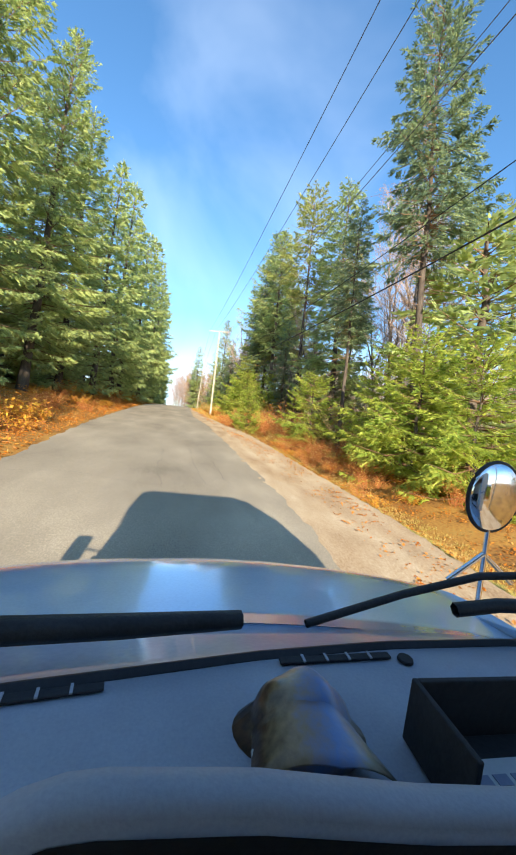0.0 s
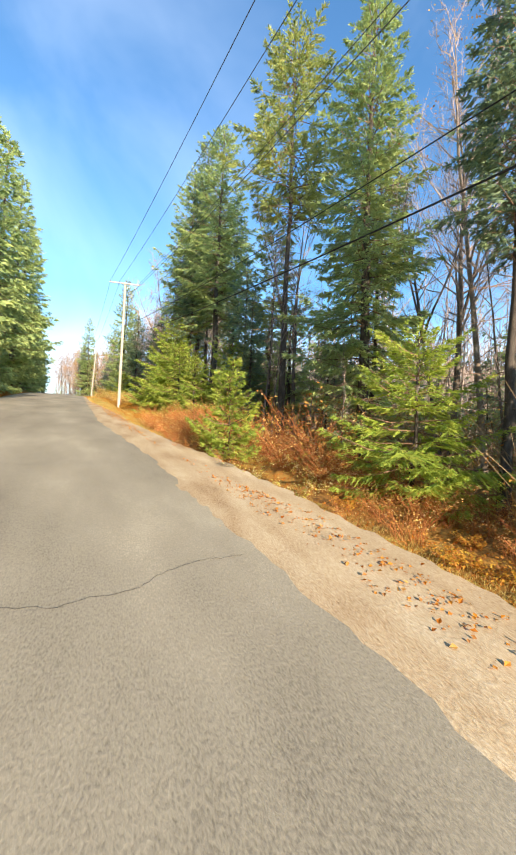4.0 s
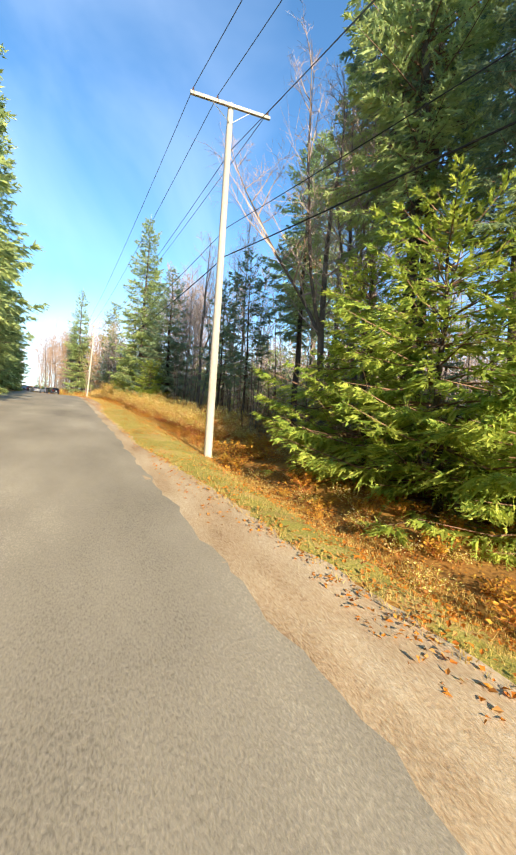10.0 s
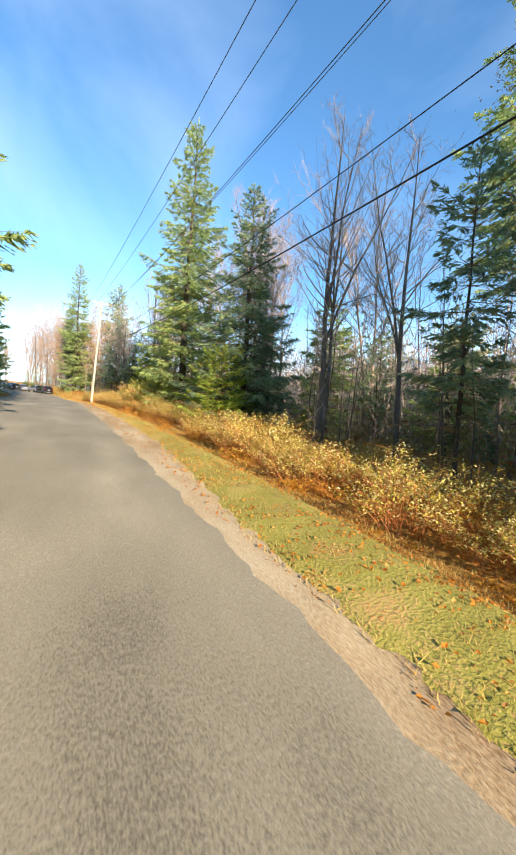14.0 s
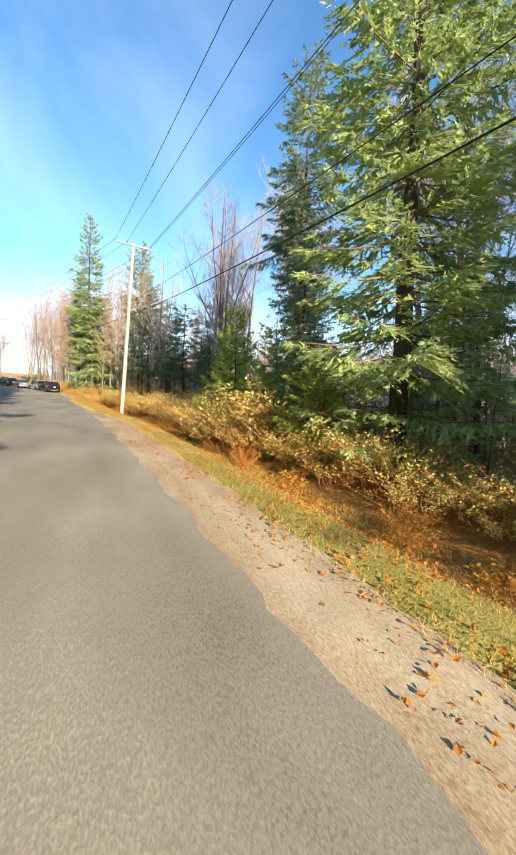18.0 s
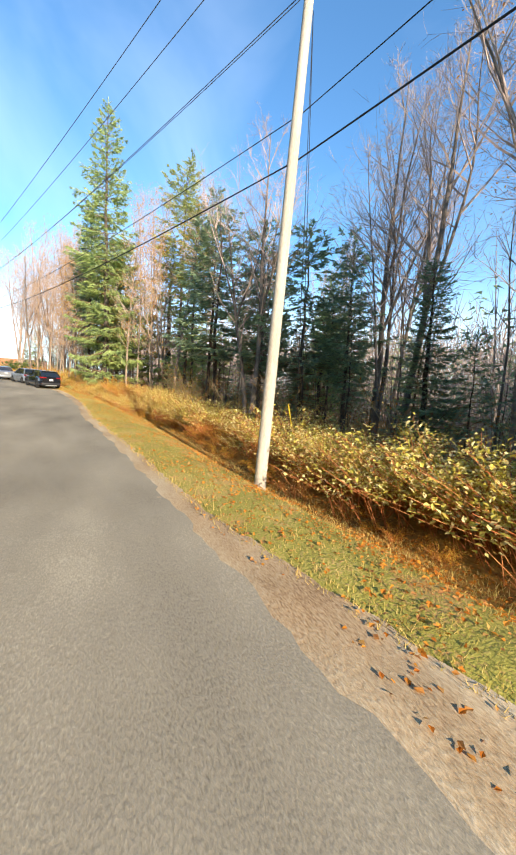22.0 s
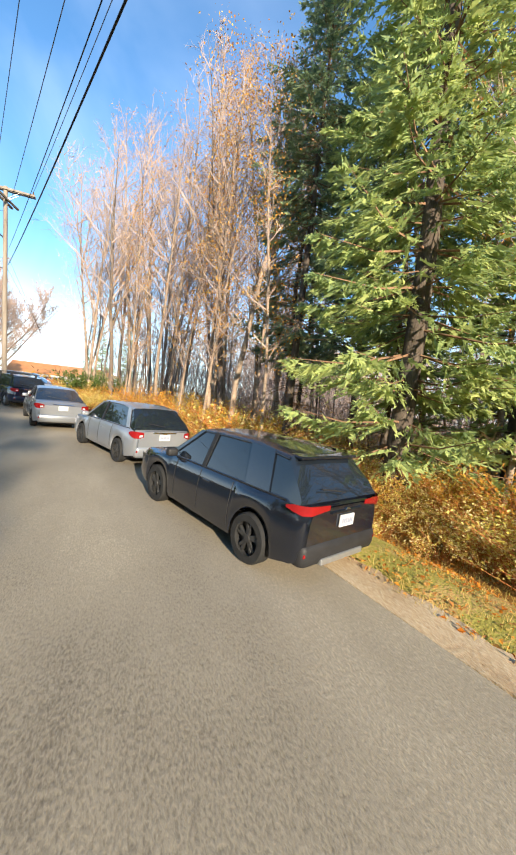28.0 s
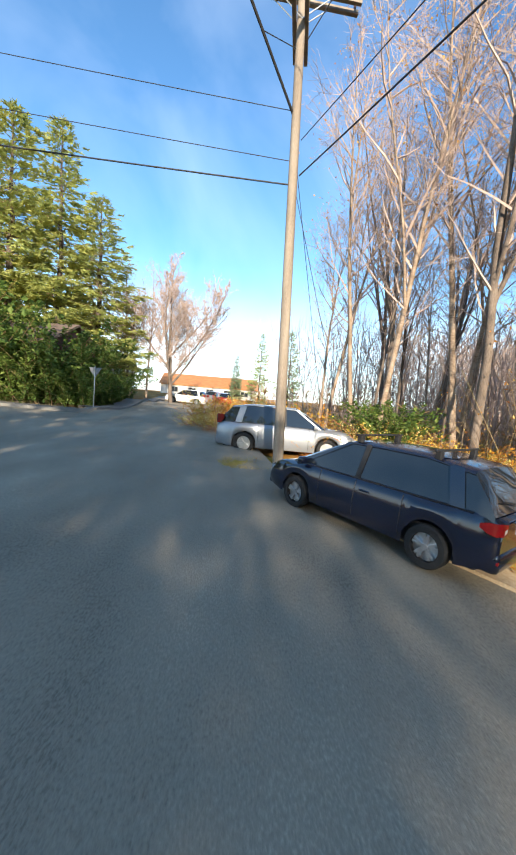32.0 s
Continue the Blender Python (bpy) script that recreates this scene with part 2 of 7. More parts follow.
M = {
    "asphalt": material("asphalt", [(0.15, 0.128, 0.098), (0.26, 0.224, 0.168), (0.325, 0.28, 0.21), (0.46, 0.395, 0.29)], 0.42, 0.88, bump=0.3, fine=40, place="World", spec=0.12, stretch=(1.5, 0.6, 1)),
    "tar": material("tar", [(0.05, 0.05, 0.05), (0.09, 0.085, 0.08)], 3, 0.7, place="World"),
    "gravel": material("gravel", [(0.22, 0.13, 0.07), (0.40, 0.28, 0.165), (0.50, 0.385, 0.25), (0.60, 0.50, 0.36)], 0.8, 0.95, bump=0.6, fine=30, place="World", spec=0.1, stretch=(1.8, 0.5, 1)),
    "turf": material("turf", [(0.46, 0.20, 0.05), (0.40, 0.27, 0.10), (0.27, 0.25, 0.05), (0.36, 0.31, 0.08), (0.50, 0.32, 0.13), (0.52, 0.23, 0.05)], 0.8, 0.95, bump=1.0, fine=24, place="World", spec=0.1),
    "soil": material("soil", [(0.12, 0.06, 0.025), (0.28, 0.14, 0.04), (0.40, 0.21, 0.05), (0.30, 0.22, 0.07)], 0.7, 0.95, bump=0.9, fine=14, place="World", spec=0.1),
    "grass": material("grass", [(0.24, 0.23, 0.04), (0.46, 0.36, 0.09), (0.62, 0.44, 0.16), (0.66, 0.40, 0.16)], 0.6, 0.7, bump=0, fine=3, island=0.5, place="World", thin=0.35, spec=0.15),
    "litter": material("litter", [(0.26, 0.07, 0.01), (0.55, 0.18, 0.02), (0.70, 0.30, 0.04), (0.42, 0.19, 0.07), (0.74, 0.46, 0.12)], 2, 0.75, bump=0, island=0.8, place="World", thin=0.35, spec=0.2),
    "bark": material("bark", [(0.045, 0.036, 0.03), (0.10, 0.08, 0.065), (0.17, 0.14, 0.11)], 3, 0.95, bump=1.0, fine=26, stretch=(3, 3, 0.6), spec=0.1),
    "grey_bark": material("grey_bark", [(0.09, 0.072, 0.058), (0.17, 0.135, 0.11), (0.27, 0.22, 0.18)], 2, 0.9, bump=0.7, fine=20, stretch=(2, 2, 0.7), spec=0.1),
    "birch_bark": material("birch_bark", [(0.14, 0.095, 0.065), (0.30, 0.225, 0.165), (0.44, 0.35, 0.27)], 1.5, 0.85, bump=0.5, fine=14, stretch=(1, 1, 2.5), spec=0.15),
    "bough": material("bough", [(0.12, 0.07, 0.045), (0.22, 0.13, 0.08), (0.36, 0.22, 0.13)], 1.0, 0.9, bump=0, island=0.5, spec=0.1),
    "twig": material("twig", [(0.24, 0.175, 0.15), (0.42, 0.32, 0.27), (0.60, 0.48, 0.40)], 1.0, 0.9, bump=0, island=0.4, spec=0.1),
    "red_twig": material("red_twig", [(0.28, 0.08, 0.035), (0.46, 0.16, 0.055), (0.54, 0.26, 0.10)], 1.0, 0.85, bump=0, island=0.6, spec=0.15),
    "fir": material("fir", [(0.12, 0.19, 0.10), (0.31, 0.40, 0.16), (0.51, 0.58, 0.21), (0.72, 0.73, 0.31)], 0.7, 0.6, bump=0, fine=2.5, island=0.4, thin=0.45, spec=0.2),
    "cedar": material("cedar", [(0.13, 0.18, 0.07), (0.32, 0.36, 0.11), (0.52, 0.52, 0.16), (0.70, 0.65, 0.25)], 0.7, 0.6, bump=0, fine=2.5, island=0.4, thin=0.45, spec=0.2),
    "young_fir": material("young_fir", [(0.09, 0.17, 0.04), (0.28, 0.39, 0.065), (0.52, 0.57, 0.10), (0.76, 0.72, 0.20)], 0.9, 0.6, bump=0, fine=3, island=0.4, thin=0.45, spec=0.2),
    "pine": material("pine", [(0.10, 0.16, 0.065), (0.28, 0.34, 0.11), (0.50, 0.51, 0.16), (0.70, 0.64, 0.24)], 0.7, 0.65, bump=0, fine=2.5, island=0.4, thin=0.45, spec=0.2),
    "dark_fir": material("dark_fir", [(0.06, 0.125, 0.095), (0.17, 0.25, 0.165), (0.34, 0.42, 0.21), (0.56, 0.60, 0.28)], 0.7, 0.6, bump=0, fine=2.5, island=0.4, thin=0.45, spec=0.2),
    "bramble": material("bramble", [(0.30, 0.18, 0.03), (0.42, 0.38, 0.06), (0.74, 0.60, 0.12), (0.86, 0.76, 0.38), (0.66, 0.34, 0.05)], 0.8, 0.6, bump=0, island=0.8, place="World", thin=0.35, spec=0.3),
    "rust": material("rust", [(0.30, 0.09, 0.03), (0.52, 0.21, 0.04), (0.72, 0.46, 0.12), (0.86, 0.74, 0.42)], 0.8, 0.75, bump=0, island=0.7, place="World", thin=0.35, spec=0.2),
    "fern": material("fern", [(0.42, 0.16, 0.02), (0.62, 0.28, 0.04), (0.66, 0.40, 0.06), (0.30, 0.28, 0.04)], 0.8, 0.7, bump=0, island=0.6, place="World", thin=0.35, spec=0.2),
    "yellow_leaf": material("yellow_leaf", [(0.45, 0.30, 0.02), (0.66, 0.46, 0.03), (0.60, 0.30, 0.03)], 1, 0.6, bump=0, island=0.8, thin=0.35, spec=0.25),
    "brown_leaf": material("brown_leaf", [(0.28, 0.10, 0.02), (0.50, 0.22, 0.04), (0.66, 0.38, 0.08), (0.72, 0.52, 0.20)], 1, 0.65, bump=0, island=0.8, thin=0.35, spec=0.25),
    "brush": material("brush", [(0.14, 0.09, 0.055), (0.27, 0.18, 0.10), (0.40, 0.29, 0.16), (0.22, 0.22, 0.08)], 0.5, 0.9, bump=0, island=0.7, place="World", thin=0.35, spec=0.1),
    "hedge": material("hedge", [(0.05, 0.10, 0.025), (0.12, 0.19, 0.04), (0.24, 0.29, 0.07)], 1, 0.6, bump=0, island=0.7, thin=0.35, spec=0.25),
    "pole_wood": material("pole_wood", [(0.30, 0.26, 0.21), (0.46, 0.41, 0.34), (0.58, 0.53, 0.45)], 1.2, 0.9, bump=0.5, fine=30, stretch=(4, 4, 0.35), spec=0.1),
    "pole_grey": material("pole_grey", [(0.16, 0.13, 0.105), (0.27, 0.225, 0.18), (0.36, 0.31, 0.25)], 1.2, 0.9, bump=0.5, fine=30, stretch=(4, 4, 0.35), spec=0.1),
    "dark_metal": material("dark_metal", [(0.03, 0.03, 0.032), (0.06, 0.06, 0.06)], 4, 0.5, metal=0.5, bump=0.1),
    "cable": material("cable", [(0.012, 0.012, 0.013), (0.03, 0.03, 0.03)], 4, 0.6, bump=0),
    "line": material("line_metal", [(0.07, 0.07, 0.075), (0.12, 0.12, 0.125)], 4, 0.6, bump=0),
    "galvanised": material("galvanised", [(0.35, 0.36, 0.37), (0.52, 0.53, 0.54)], 5, 0.4, metal=0.8, bump=0.1),
    "insulator": material("insulator", [(0.10, 0.05, 0.035), (0.16, 0.08, 0.05)], 4, 0.2, bump=0, coat=0.5),
    "kerb": material("kerb", [(0.16, 0.15, 0.135), (0.25, 0.235, 0.21)], 2, 0.9, place="World"),
    "brown_wall": material("brown_wall", [(0.16, 0.075, 0.05), (0.22, 0.11, 0.075)], 1.2, 0.85, bump=0.4),
    "shingle": material("shingle", [(0.12, 0.085, 0.065), (0.20, 0.14, 0.105)], 2, 0.9, bump=0.6),
    "orange_roof": material("orange_roof", [(0.42, 0.17, 0.06), (0.56, 0.25, 0.10)], 1, 0.8, bump=0.3),
    "white_wall": material("white_wall", [(0.55, 0.52, 0.47), (0.68, 0.65, 0.60)], 1, 0.8, bump=0.2),
    "trim_white": material("trim_white", [(0.66, 0.65, 0.62), (0.76, 0.75, 0.72)], 3, 0.6, bump=0.1),
    "window": glass("window_glass", (0.03, 0.035, 0.04)),
    "car_glass": glass("car_glass", (0.010, 0.014, 0.020), coat=0.3),
    "tyre": material("tyre", [(0.012, 0.012, 0.012), (0.03, 0.03, 0.03)], 8, 0.85, bump=0.3),
    "rim": material("rim", [(0.42, 0.43, 0.45), (0.58, 0.59, 0.60)], 6, 0.3, metal=0.85, bump=0),
    "dark_rim": material("dark_rim", [(0.03, 0.03, 0.03), (0.07, 0.07, 0.07)], 6, 0.45, metal=0.4, bump=0),
    "black_plastic": material("black_plastic", [(0.012, 0.012, 0.013), (0.028, 0.028, 0.03)], 9, 0.55, bump=0.15),
    "red_lamp": material("red_lamp", [(0.16, 0.006, 0.007), (0.26, 0.010, 0.012)], 9, 0.15, bump=0, coat=0.3),
    "clear_lamp": material("clear_lamp", [(0.30, 0.31, 0.33), (0.48, 0.49, 0.52)], 14, 0.1, bump=0, coat=0.8),
    "plate": material("plate_white", [(0.50, 0.50, 0.49), (0.58, 0.58, 0.57)], 9, 0.4, bump=0),
    "plate_ink": material("plate_ink", [(0.20, 0.22, 0.30), (0.26, 0.28, 0.36)], 9, 0.5, bump=0),
    "chrome": material("chrome", [(0.68, 0.69, 0.71), (0.78, 0.79, 0.80)], 9, 0.09, metal=1.0, bump=0),
}


def paint(name, c, metal=0.45, rough=0.32, coat=0.9, spec=0.5):
    return material(name, [tuple(0.9 * k for k in c), c, tuple(min(1, 1.08 * k) for k in c)], 1.6, rough, metal=metal, bump=0.03, fine=90, coat=coat, spec=spec)


M["black_paint"] = paint("black_paint", (0.008, 0.010, 0.016), 0.0, 0.12, 0.8, 0.5)
M["silver_paint"] = paint("silver_paint", (0.27, 0.285, 0.31), 0.4)
M["grey_paint"] = paint("grey_paint", (0.22, 0.23, 0.245), 0.4)
M["navy_paint"] = paint("navy_paint", (0.005, 0.008, 0.022), 0.0, 0.12, 0.8, 0.5)
M["white_paint"] = paint("white_paint", (0.72, 0.72, 0.72), 0.0)
M["red_paint"] = paint("red_paint", (0.45, 0.02, 0.025), 0.1)
M["truck_paint"] = paint("truck_paint", (0.42, 0.54, 0.70), 0.15, 0.16)


# ---- building helpers
def link_mesh(name, verts, faces, mat, parent=None, label="", smooth=False):
    """verts (n, 3); faces: an (m, 3) or (m, 4) array, or a list of index tuples."""
    me = bpy.data.meshes.new(name)
    verts = np.asarray(verts, np.float32)
    if isinstance(faces, np.ndarray):
        k = faces.shape[1]
        me.vertices.add(len(verts))
        me.vertices.foreach_set("co", verts.ravel())
        me.loops.add(faces.size)
        me.loops.foreach_set("vertex_index", faces.astype(np.int32).ravel())
        me.polygons.add(len(faces))
        me.polygons.foreach_set("loop_start", np.arange(0, faces.size, k, dtype=np.int32))
        me.update(calc_edges=True)
    else:
        me.from_pydata(verts.tolist(), [], [tuple(int(i) for i in f) for f in faces])
        me.update()
    me.polygons.foreach_set("use_smooth", np.full(len(me.polygons), smooth, bool))
    me.materials.append(mat)
    ob = new(name, me)
    if parent is not None:
        ob.parent = parent
    if label:
        tagged(ob, label)
    return ob


def part(name, bm, mat, parent, label="", smooth=False):
    me = bpy.data.meshes.new(name)
    bm.to_mesh(me)
    bm.free()
    if smooth:
        me.polygons.foreach_set("use_smooth", np.ones(len(me.polygons), bool))
    me.materials.append(mat)
    ob = new(name, me)
    ob.parent = parent
    if label:
        tagged(ob, label)
    return ob


def box_bm(x0, y0, z0, x1, y1, z1, bevel=0.0, m=None):
    bm = bmesh.new()
    bmesh.ops.create_cube(bm, size=1.0, matrix=Matrix.Translation(((x0 + x1) / 2, (y0 + y1) / 2, (z0 + z1) / 2)) @ Matrix.Diagonal((x1 - x0, y1 - y0, z1 - z0, 1)))
    if bevel:
        bmesh.ops.bevel(bm, geom=bm.edges[:], offset=bevel, segments=2, affect="EDGES", profile=0.5)
    if m is not None:
        bm.transform(m)
    return bm


def cone_bm(r0, r1, z0, z1, n=12, m=None, bevel=0.0):
    bm = bmesh.new()
    bmesh.ops.create_cone(bm, cap_ends=True, segments=n, radius1=r0, radius2=r1, depth=z1 - z0, matrix=Matrix.Translation((0, 0, (z0 + z1) / 2)))
    if bevel:
        rims = [e for e in bm.edges if abs(e.verts[0].co.z - e.verts[1].co.z) < 1e-5]
        bmesh.ops.bevel(bm, geom=rims, offset=bevel, segments=2, affect="EDGES", profile=0.5)
    if m is not None:
        bm.transform(m)
    return bm


def thing(name, m, label, category, group="", kind=""):
    ob = new(name)
    ob.empty_display_size = 0.2
    ob.matrix_world = m
    return tagged(ob, label, category, group, kind)


def tube(points, radii, n=5):
    """Rings along points; returns verts and quads."""
    pts, radii = np.asarray(points, float), np.broadcast_to(radii, (len(points),))
    d = np.gradient(pts, axis=0)
    d /= np.linalg.norm(d, axis=1, keepdims=True) + 1e-9
    ref = np.where(np.abs(d[:, 2:3]) > 0.9, [[1.0, 0, 0]], [[0, 0, 1.0]])
    a = np.cross(d, ref)
    a /= np.linalg.norm(a, axis=1, keepdims=True) + 1e-9
    b = np.cross(d, a)
    th = np.arange(n) * 2 * np.pi / n
    v = pts[:, None] + radii[:, None, None] * (np.cos(th)[None, :, None] * a[:, None] + np.sin(th)[None, :, None] * b[:, None])
    i = np.arange(len(pts) - 1)[:, None] * n
    j = np.arange(n)[None]
    f = np.stack([i + j, i + (j + 1) % n, i + n + (j + 1) % n, i + n + j], -1).reshape(-1, 4)
    return v.reshape(-1, 3), f


def gather(pieces):
    """Joins (verts, faces) pairs of one face size."""
    vs, fs, k = [], [], 0
    for v, f in pieces:
        vs.append(v)
        fs.append(f + k)
        k += len(v)
    return np.concatenate(vs), np.concatenate(fs)


def blades(base, way, side, length, width, fold=0.15):
    """Leaf-like diamonds: base points, unit ways, unit sides, lengths and widths (arrays). Two triangles each, as one folded island."""
    n = len(base)
    up = np.cross(side, way)
    L, W = np.broadcast_to(length, (n,))[:, None], np.broadcast_to(width, (n,))[:, None]
    mid = base + way * L * 0.45
    v = np.stack([base, mid + side * W / 2 + up * W * fold, base + way * L, mid - side * W / 2 + up * W * fold], 1).reshape(-1, 3)
    k = np.arange(n)[:, None] * 4
    f = np.concatenate([k + [0, 1, 2], k + [0, 2, 3]], 0)
    return v, f


def unit(v):
    return v / (np.linalg.norm(v, axis=-1, keepdims=True) + 1e-9)


# ---- the road's line: x, y and height of its surface, about every eight metres
ROAD = np.array([
    (4.56, -28.15, -14.35), (6.10, -20.30, -13.47), (7.65, -12.45, -12.59), (9.20, -4.60, -11.71), (10.74, 3.25, -10.84), (12.11, 11.25, -9.93),
    (11.90, 19.14, -8.98), (10.75, 27.07, -8.00), (9.74, 35.02, -7.05), (9.06, 43.15, -6.07), (8.44, 51.14, -5.12), (7.73, 59.07, -4.24),
    (7.05, 67.01, -3.40), (6.55, 74.98, -2.58), (6.23, 82.84, -1.82), (5.87, 91.00, -1.11), (5.44, 98.96, -0.51), (4.96, 107.01, -0.02),
    (4.49, 115.00, 0.35), (3.98, 122.94, 0.62), (3.32, 130.90, 0.87), (2.39, 138.73, 1.19), (0.95, 146.54, 1.61), (-1.24, 154.36, 2.12),
    (-4.17, 161.88, 2.62), (-8.17, 168.84, 3.03), (-13.26, 174.66, 3.41),
])
_d0, _d1 = ROAD[0] - ROAD[1], ROAD[-1] - ROAD[-2]
_far = [ROAD[-1] + _d1 * k * (1, 1, 0.62) for k in range(1, 9)]
_line = np.array([ROAD[0] + _d0 * k * (1, 1, 0.2) for k in range(20, 0, -1)] + list(ROAD) + _far)
_seg = np.r_[0, np.cumsum(np.linalg.norm(np.diff(_line[:, :2], axis=0), axis=1))]
_s = np.arange(0, _seg[-1], 0.5)


def _smooth(v):
    w = np.hanning(25)
    w /= w.sum()
    pad = np.r_[2 * v[0] - v[12:0:-1], v, 2 * v[-1] - v[-2:-14:-1]]
    return np.convolve(pad, w, "valid")


CL = np.stack([_smooth(np.interp(_s, _seg, _line[:, k])) for k in range(3)], 1)
CT = unit(np.gradient(CL[:, :2], axis=0))
CS = _s - _s[np.argmin(np.hypot(CL[:, 0] - 12.11, CL[:, 1] - 11.25))]


def at_road(s, u):
    """x, y and road height at s metres along the road and u metres to the right of the line."""
    c = np.array([np.interp(s, CS, CL[:, k]) for k in range(3)])
    t = np.array([np.interp(s, CS, CT[:, k]) for k in range(2)])
    t /= np.linalg.norm(t)
    return c[0] + t[1] * u, c[1] - t[0] * u, c[2], math.degrees(math.atan2(-t[0], t[1]))


def to_road(x, y):
    """Arrays of s, u and road height for places."""
    x, y = np.atleast_1d(np.asarray(x, float)), np.atleast_1d(np.asarray(y, float))
    out = np.empty((3, len(x)))
    for k in range(0, len(x), 4000):
        i = np.argmin((CL[None, :, 0] - x[k:k + 4000, None]) ** 2 + (CL[None, :, 1] - y[k:k + 4000, None]) ** 2, axis=1)
        dx, dy = x[k:k + 4000] - CL[i, 0], y[k:k + 4000] - CL[i, 1]
        out[0, k:k + 4000] = CS[i] + dx * CT[i, 0] + dy * CT[i, 1]
        out[1, k:k + 4000] = dx * CT[i, 1] - dy * CT[i, 0]
        out[2, k:k + 4000] = CL[i, 2]
    return out


def edge_right(s):
    """Where the tarmac ends on the right."""
    return np.interp(s, [-100, 5, 20, 28, 38, 60, 90, 130, 140, 150, 163, 170, 180, 300], [2.5, 2.4, 2.9, 2.9, 2.0, 2.4, 2.0, 2.0, 3.4, 4.6, 6.0, 7.0, 7.4, 7.4])


def edge_verge(s):
    """Where the mown verge ends on the right and the ditch begins."""
    return np.interp(s, [-100, 0, 15, 22, 30, 45, 63, 82, 100, 112, 118, 130, 142, 150, 163, 175, 300], [5.6, 5.6, 6.3, 6.3, 4.9, 5.1, 5.85, 5.65, 5.3, 5.4, 5.1, 5.5, 6.5, 7.2, 8.6, 9.8, 9.8])


def shoulder_w(s):
    """Width of the gravel beside the tarmac."""
    return np.interp(s, [-50, 0, 24, 32, 45, 52, 58, 70, 78, 100, 110, 116, 140, 150, 166, 190], [2.0, 2.4, 2.6, 1.9, 1.7, 1.2, 0.6, 0.6, 1.3, 1.4, 1.4, 0.5, 0.5, 0.5, 0.5, 0.6])


def wave(x, y, k, a, b):
    return np.sin(x * k + a + 1.3 * np.sin(y * k * 0.7 + b)) * np.cos(y * k * 0.9 + b + 1.1 * np.sin(x * k * 0.6 + a))


def ground(x, y):
    """Height of the ground sheet."""
    s, u, z = to_road(x, y)
    x, y = np.atleast_1d(x), np.atleast_1d(y)
    e, v = edge_right(s), edge_verge(s)
    h = np.interp(u - e - shoulder_w(s), [-0.5, 0.05, 0.5], [-0.10, -0.06, -0.045])
    h = np.where(u < e, -0.2, h)
    past = u - v
    ditch = np.interp(past, [-1.5, -0.9, -0.3, 0.3, 0.8, 2.2, 6, 20, 60], [0, -0.12, -0.38, -0.46, -0.40, -0.1, -0.05, -0.5, -1.5])
    fade = np.interp(s, [-60, 150, 163], [1, 1, 0.3])
    h = h + np.where(past > -1.5, ditch * fade, 0)
    left = -4.35 - u
    h = np.where(left > -0.4, np.interp(left, [-0.4, 0, 0.15, 1.5, 4, 9, 30, 80], [-0.12, -0.12, -0.02, 0.12, 0.75, 1.3, 2.0, 2.5]) * np.where(left > 0.2, np.interp(s, [110, 150], [1, 0.25]), 1), h)
    off = np.clip((np.maximum(past, left - 0.5)) / 4, 0, 1)
    h = h + off * (0.16 * wave(x, y, 0.8, 1, 2) + 0.3 * wave(x, y, 0.17, 3, 1)) + 0.012 * wave(x, y, 3.1, 0, 4) * (u > e)
    return z + h


# ---- ground and road
def spread(lo, hi, step, far, n=14):
    grow = np.geomspace(step, far, n)
    return np.r_[lo - np.cumsum(grow)[::-1], np.arange(lo, hi + step / 2, step), hi + np.cumsum(grow)]


gx, gy = spread(-30, 34, 0.4, 900), spread(-8, 212, 1.0, 900)
GX, GY = np.meshgrid(gx, gy)
GZ = ground(GX.ravel(), GY.ravel())
_i = (np.arange(len(gy) - 1)[:, None] * len(gx) + np.arange(len(gx) - 1)[None]).ravel()
tagged(link_mesh("ground", np.stack([GX.ravel(), GY.ravel(), GZ], 1), np.stack([_i, _i + 1, _i + 1 + len(gx), _i + len(gx)], 1), M["soil"], smooth=True),
       "brown autumn forest floor of soil, moss and dead leaves", "ground", kind="structure")


def strip(name, s0, s1, step, left, right, lift, mat, cols=12, thick=0.1):
    """A sheet with turned-down edges between two offsets (functions of s) from the road's line."""
    ss = np.arange(s0, s1 + step / 2, step)
    c = np.stack([np.interp(ss, CS, CL[:, k]) for k in range(3)], 1)
    t = unit(np.stack([np.interp(ss, CS, CT[:, k]) for k in range(2)], 1))
    a, b = left(ss), right(ss)
    w = np.linspace(0, 1, cols)[None]
    u = a[:, None] * (1 - w) + b[:, None] * w
    x, y = c[:, :1] + t[:, 1:] * u, c[:, 1:2] - t[:, :1] * u
    z = lift(x, y, u, c[:, 2:])
    x, y, z = (np.concatenate([w_[:, :1], w_[:, :1], w_, w_[:, -1:], w_[:, -1:]], 1) for w_ in (x, y, z))
    z[:, [0, -1]] -= thick
    n = cols + 4
    i = (np.arange(len(ss) - 1)[:, None] * n + np.array([0, *range(2, cols + 1), n - 2])[None]).ravel()
    return link_mesh(name, np.stack([x.ravel(), y.ravel(), z.ravel()], 1), np.stack([i, i + 1, i + n + 1, i + n], 1), mat, smooth=True)


def ragged(s, k, a):
    return a * (np.sin(s * 2.7 + k) * 0.5 + np.sin(s * 6.1 + 2 * k) * 0.35 + np.sin(s * 13.7 + 3 * k) * 0.25)


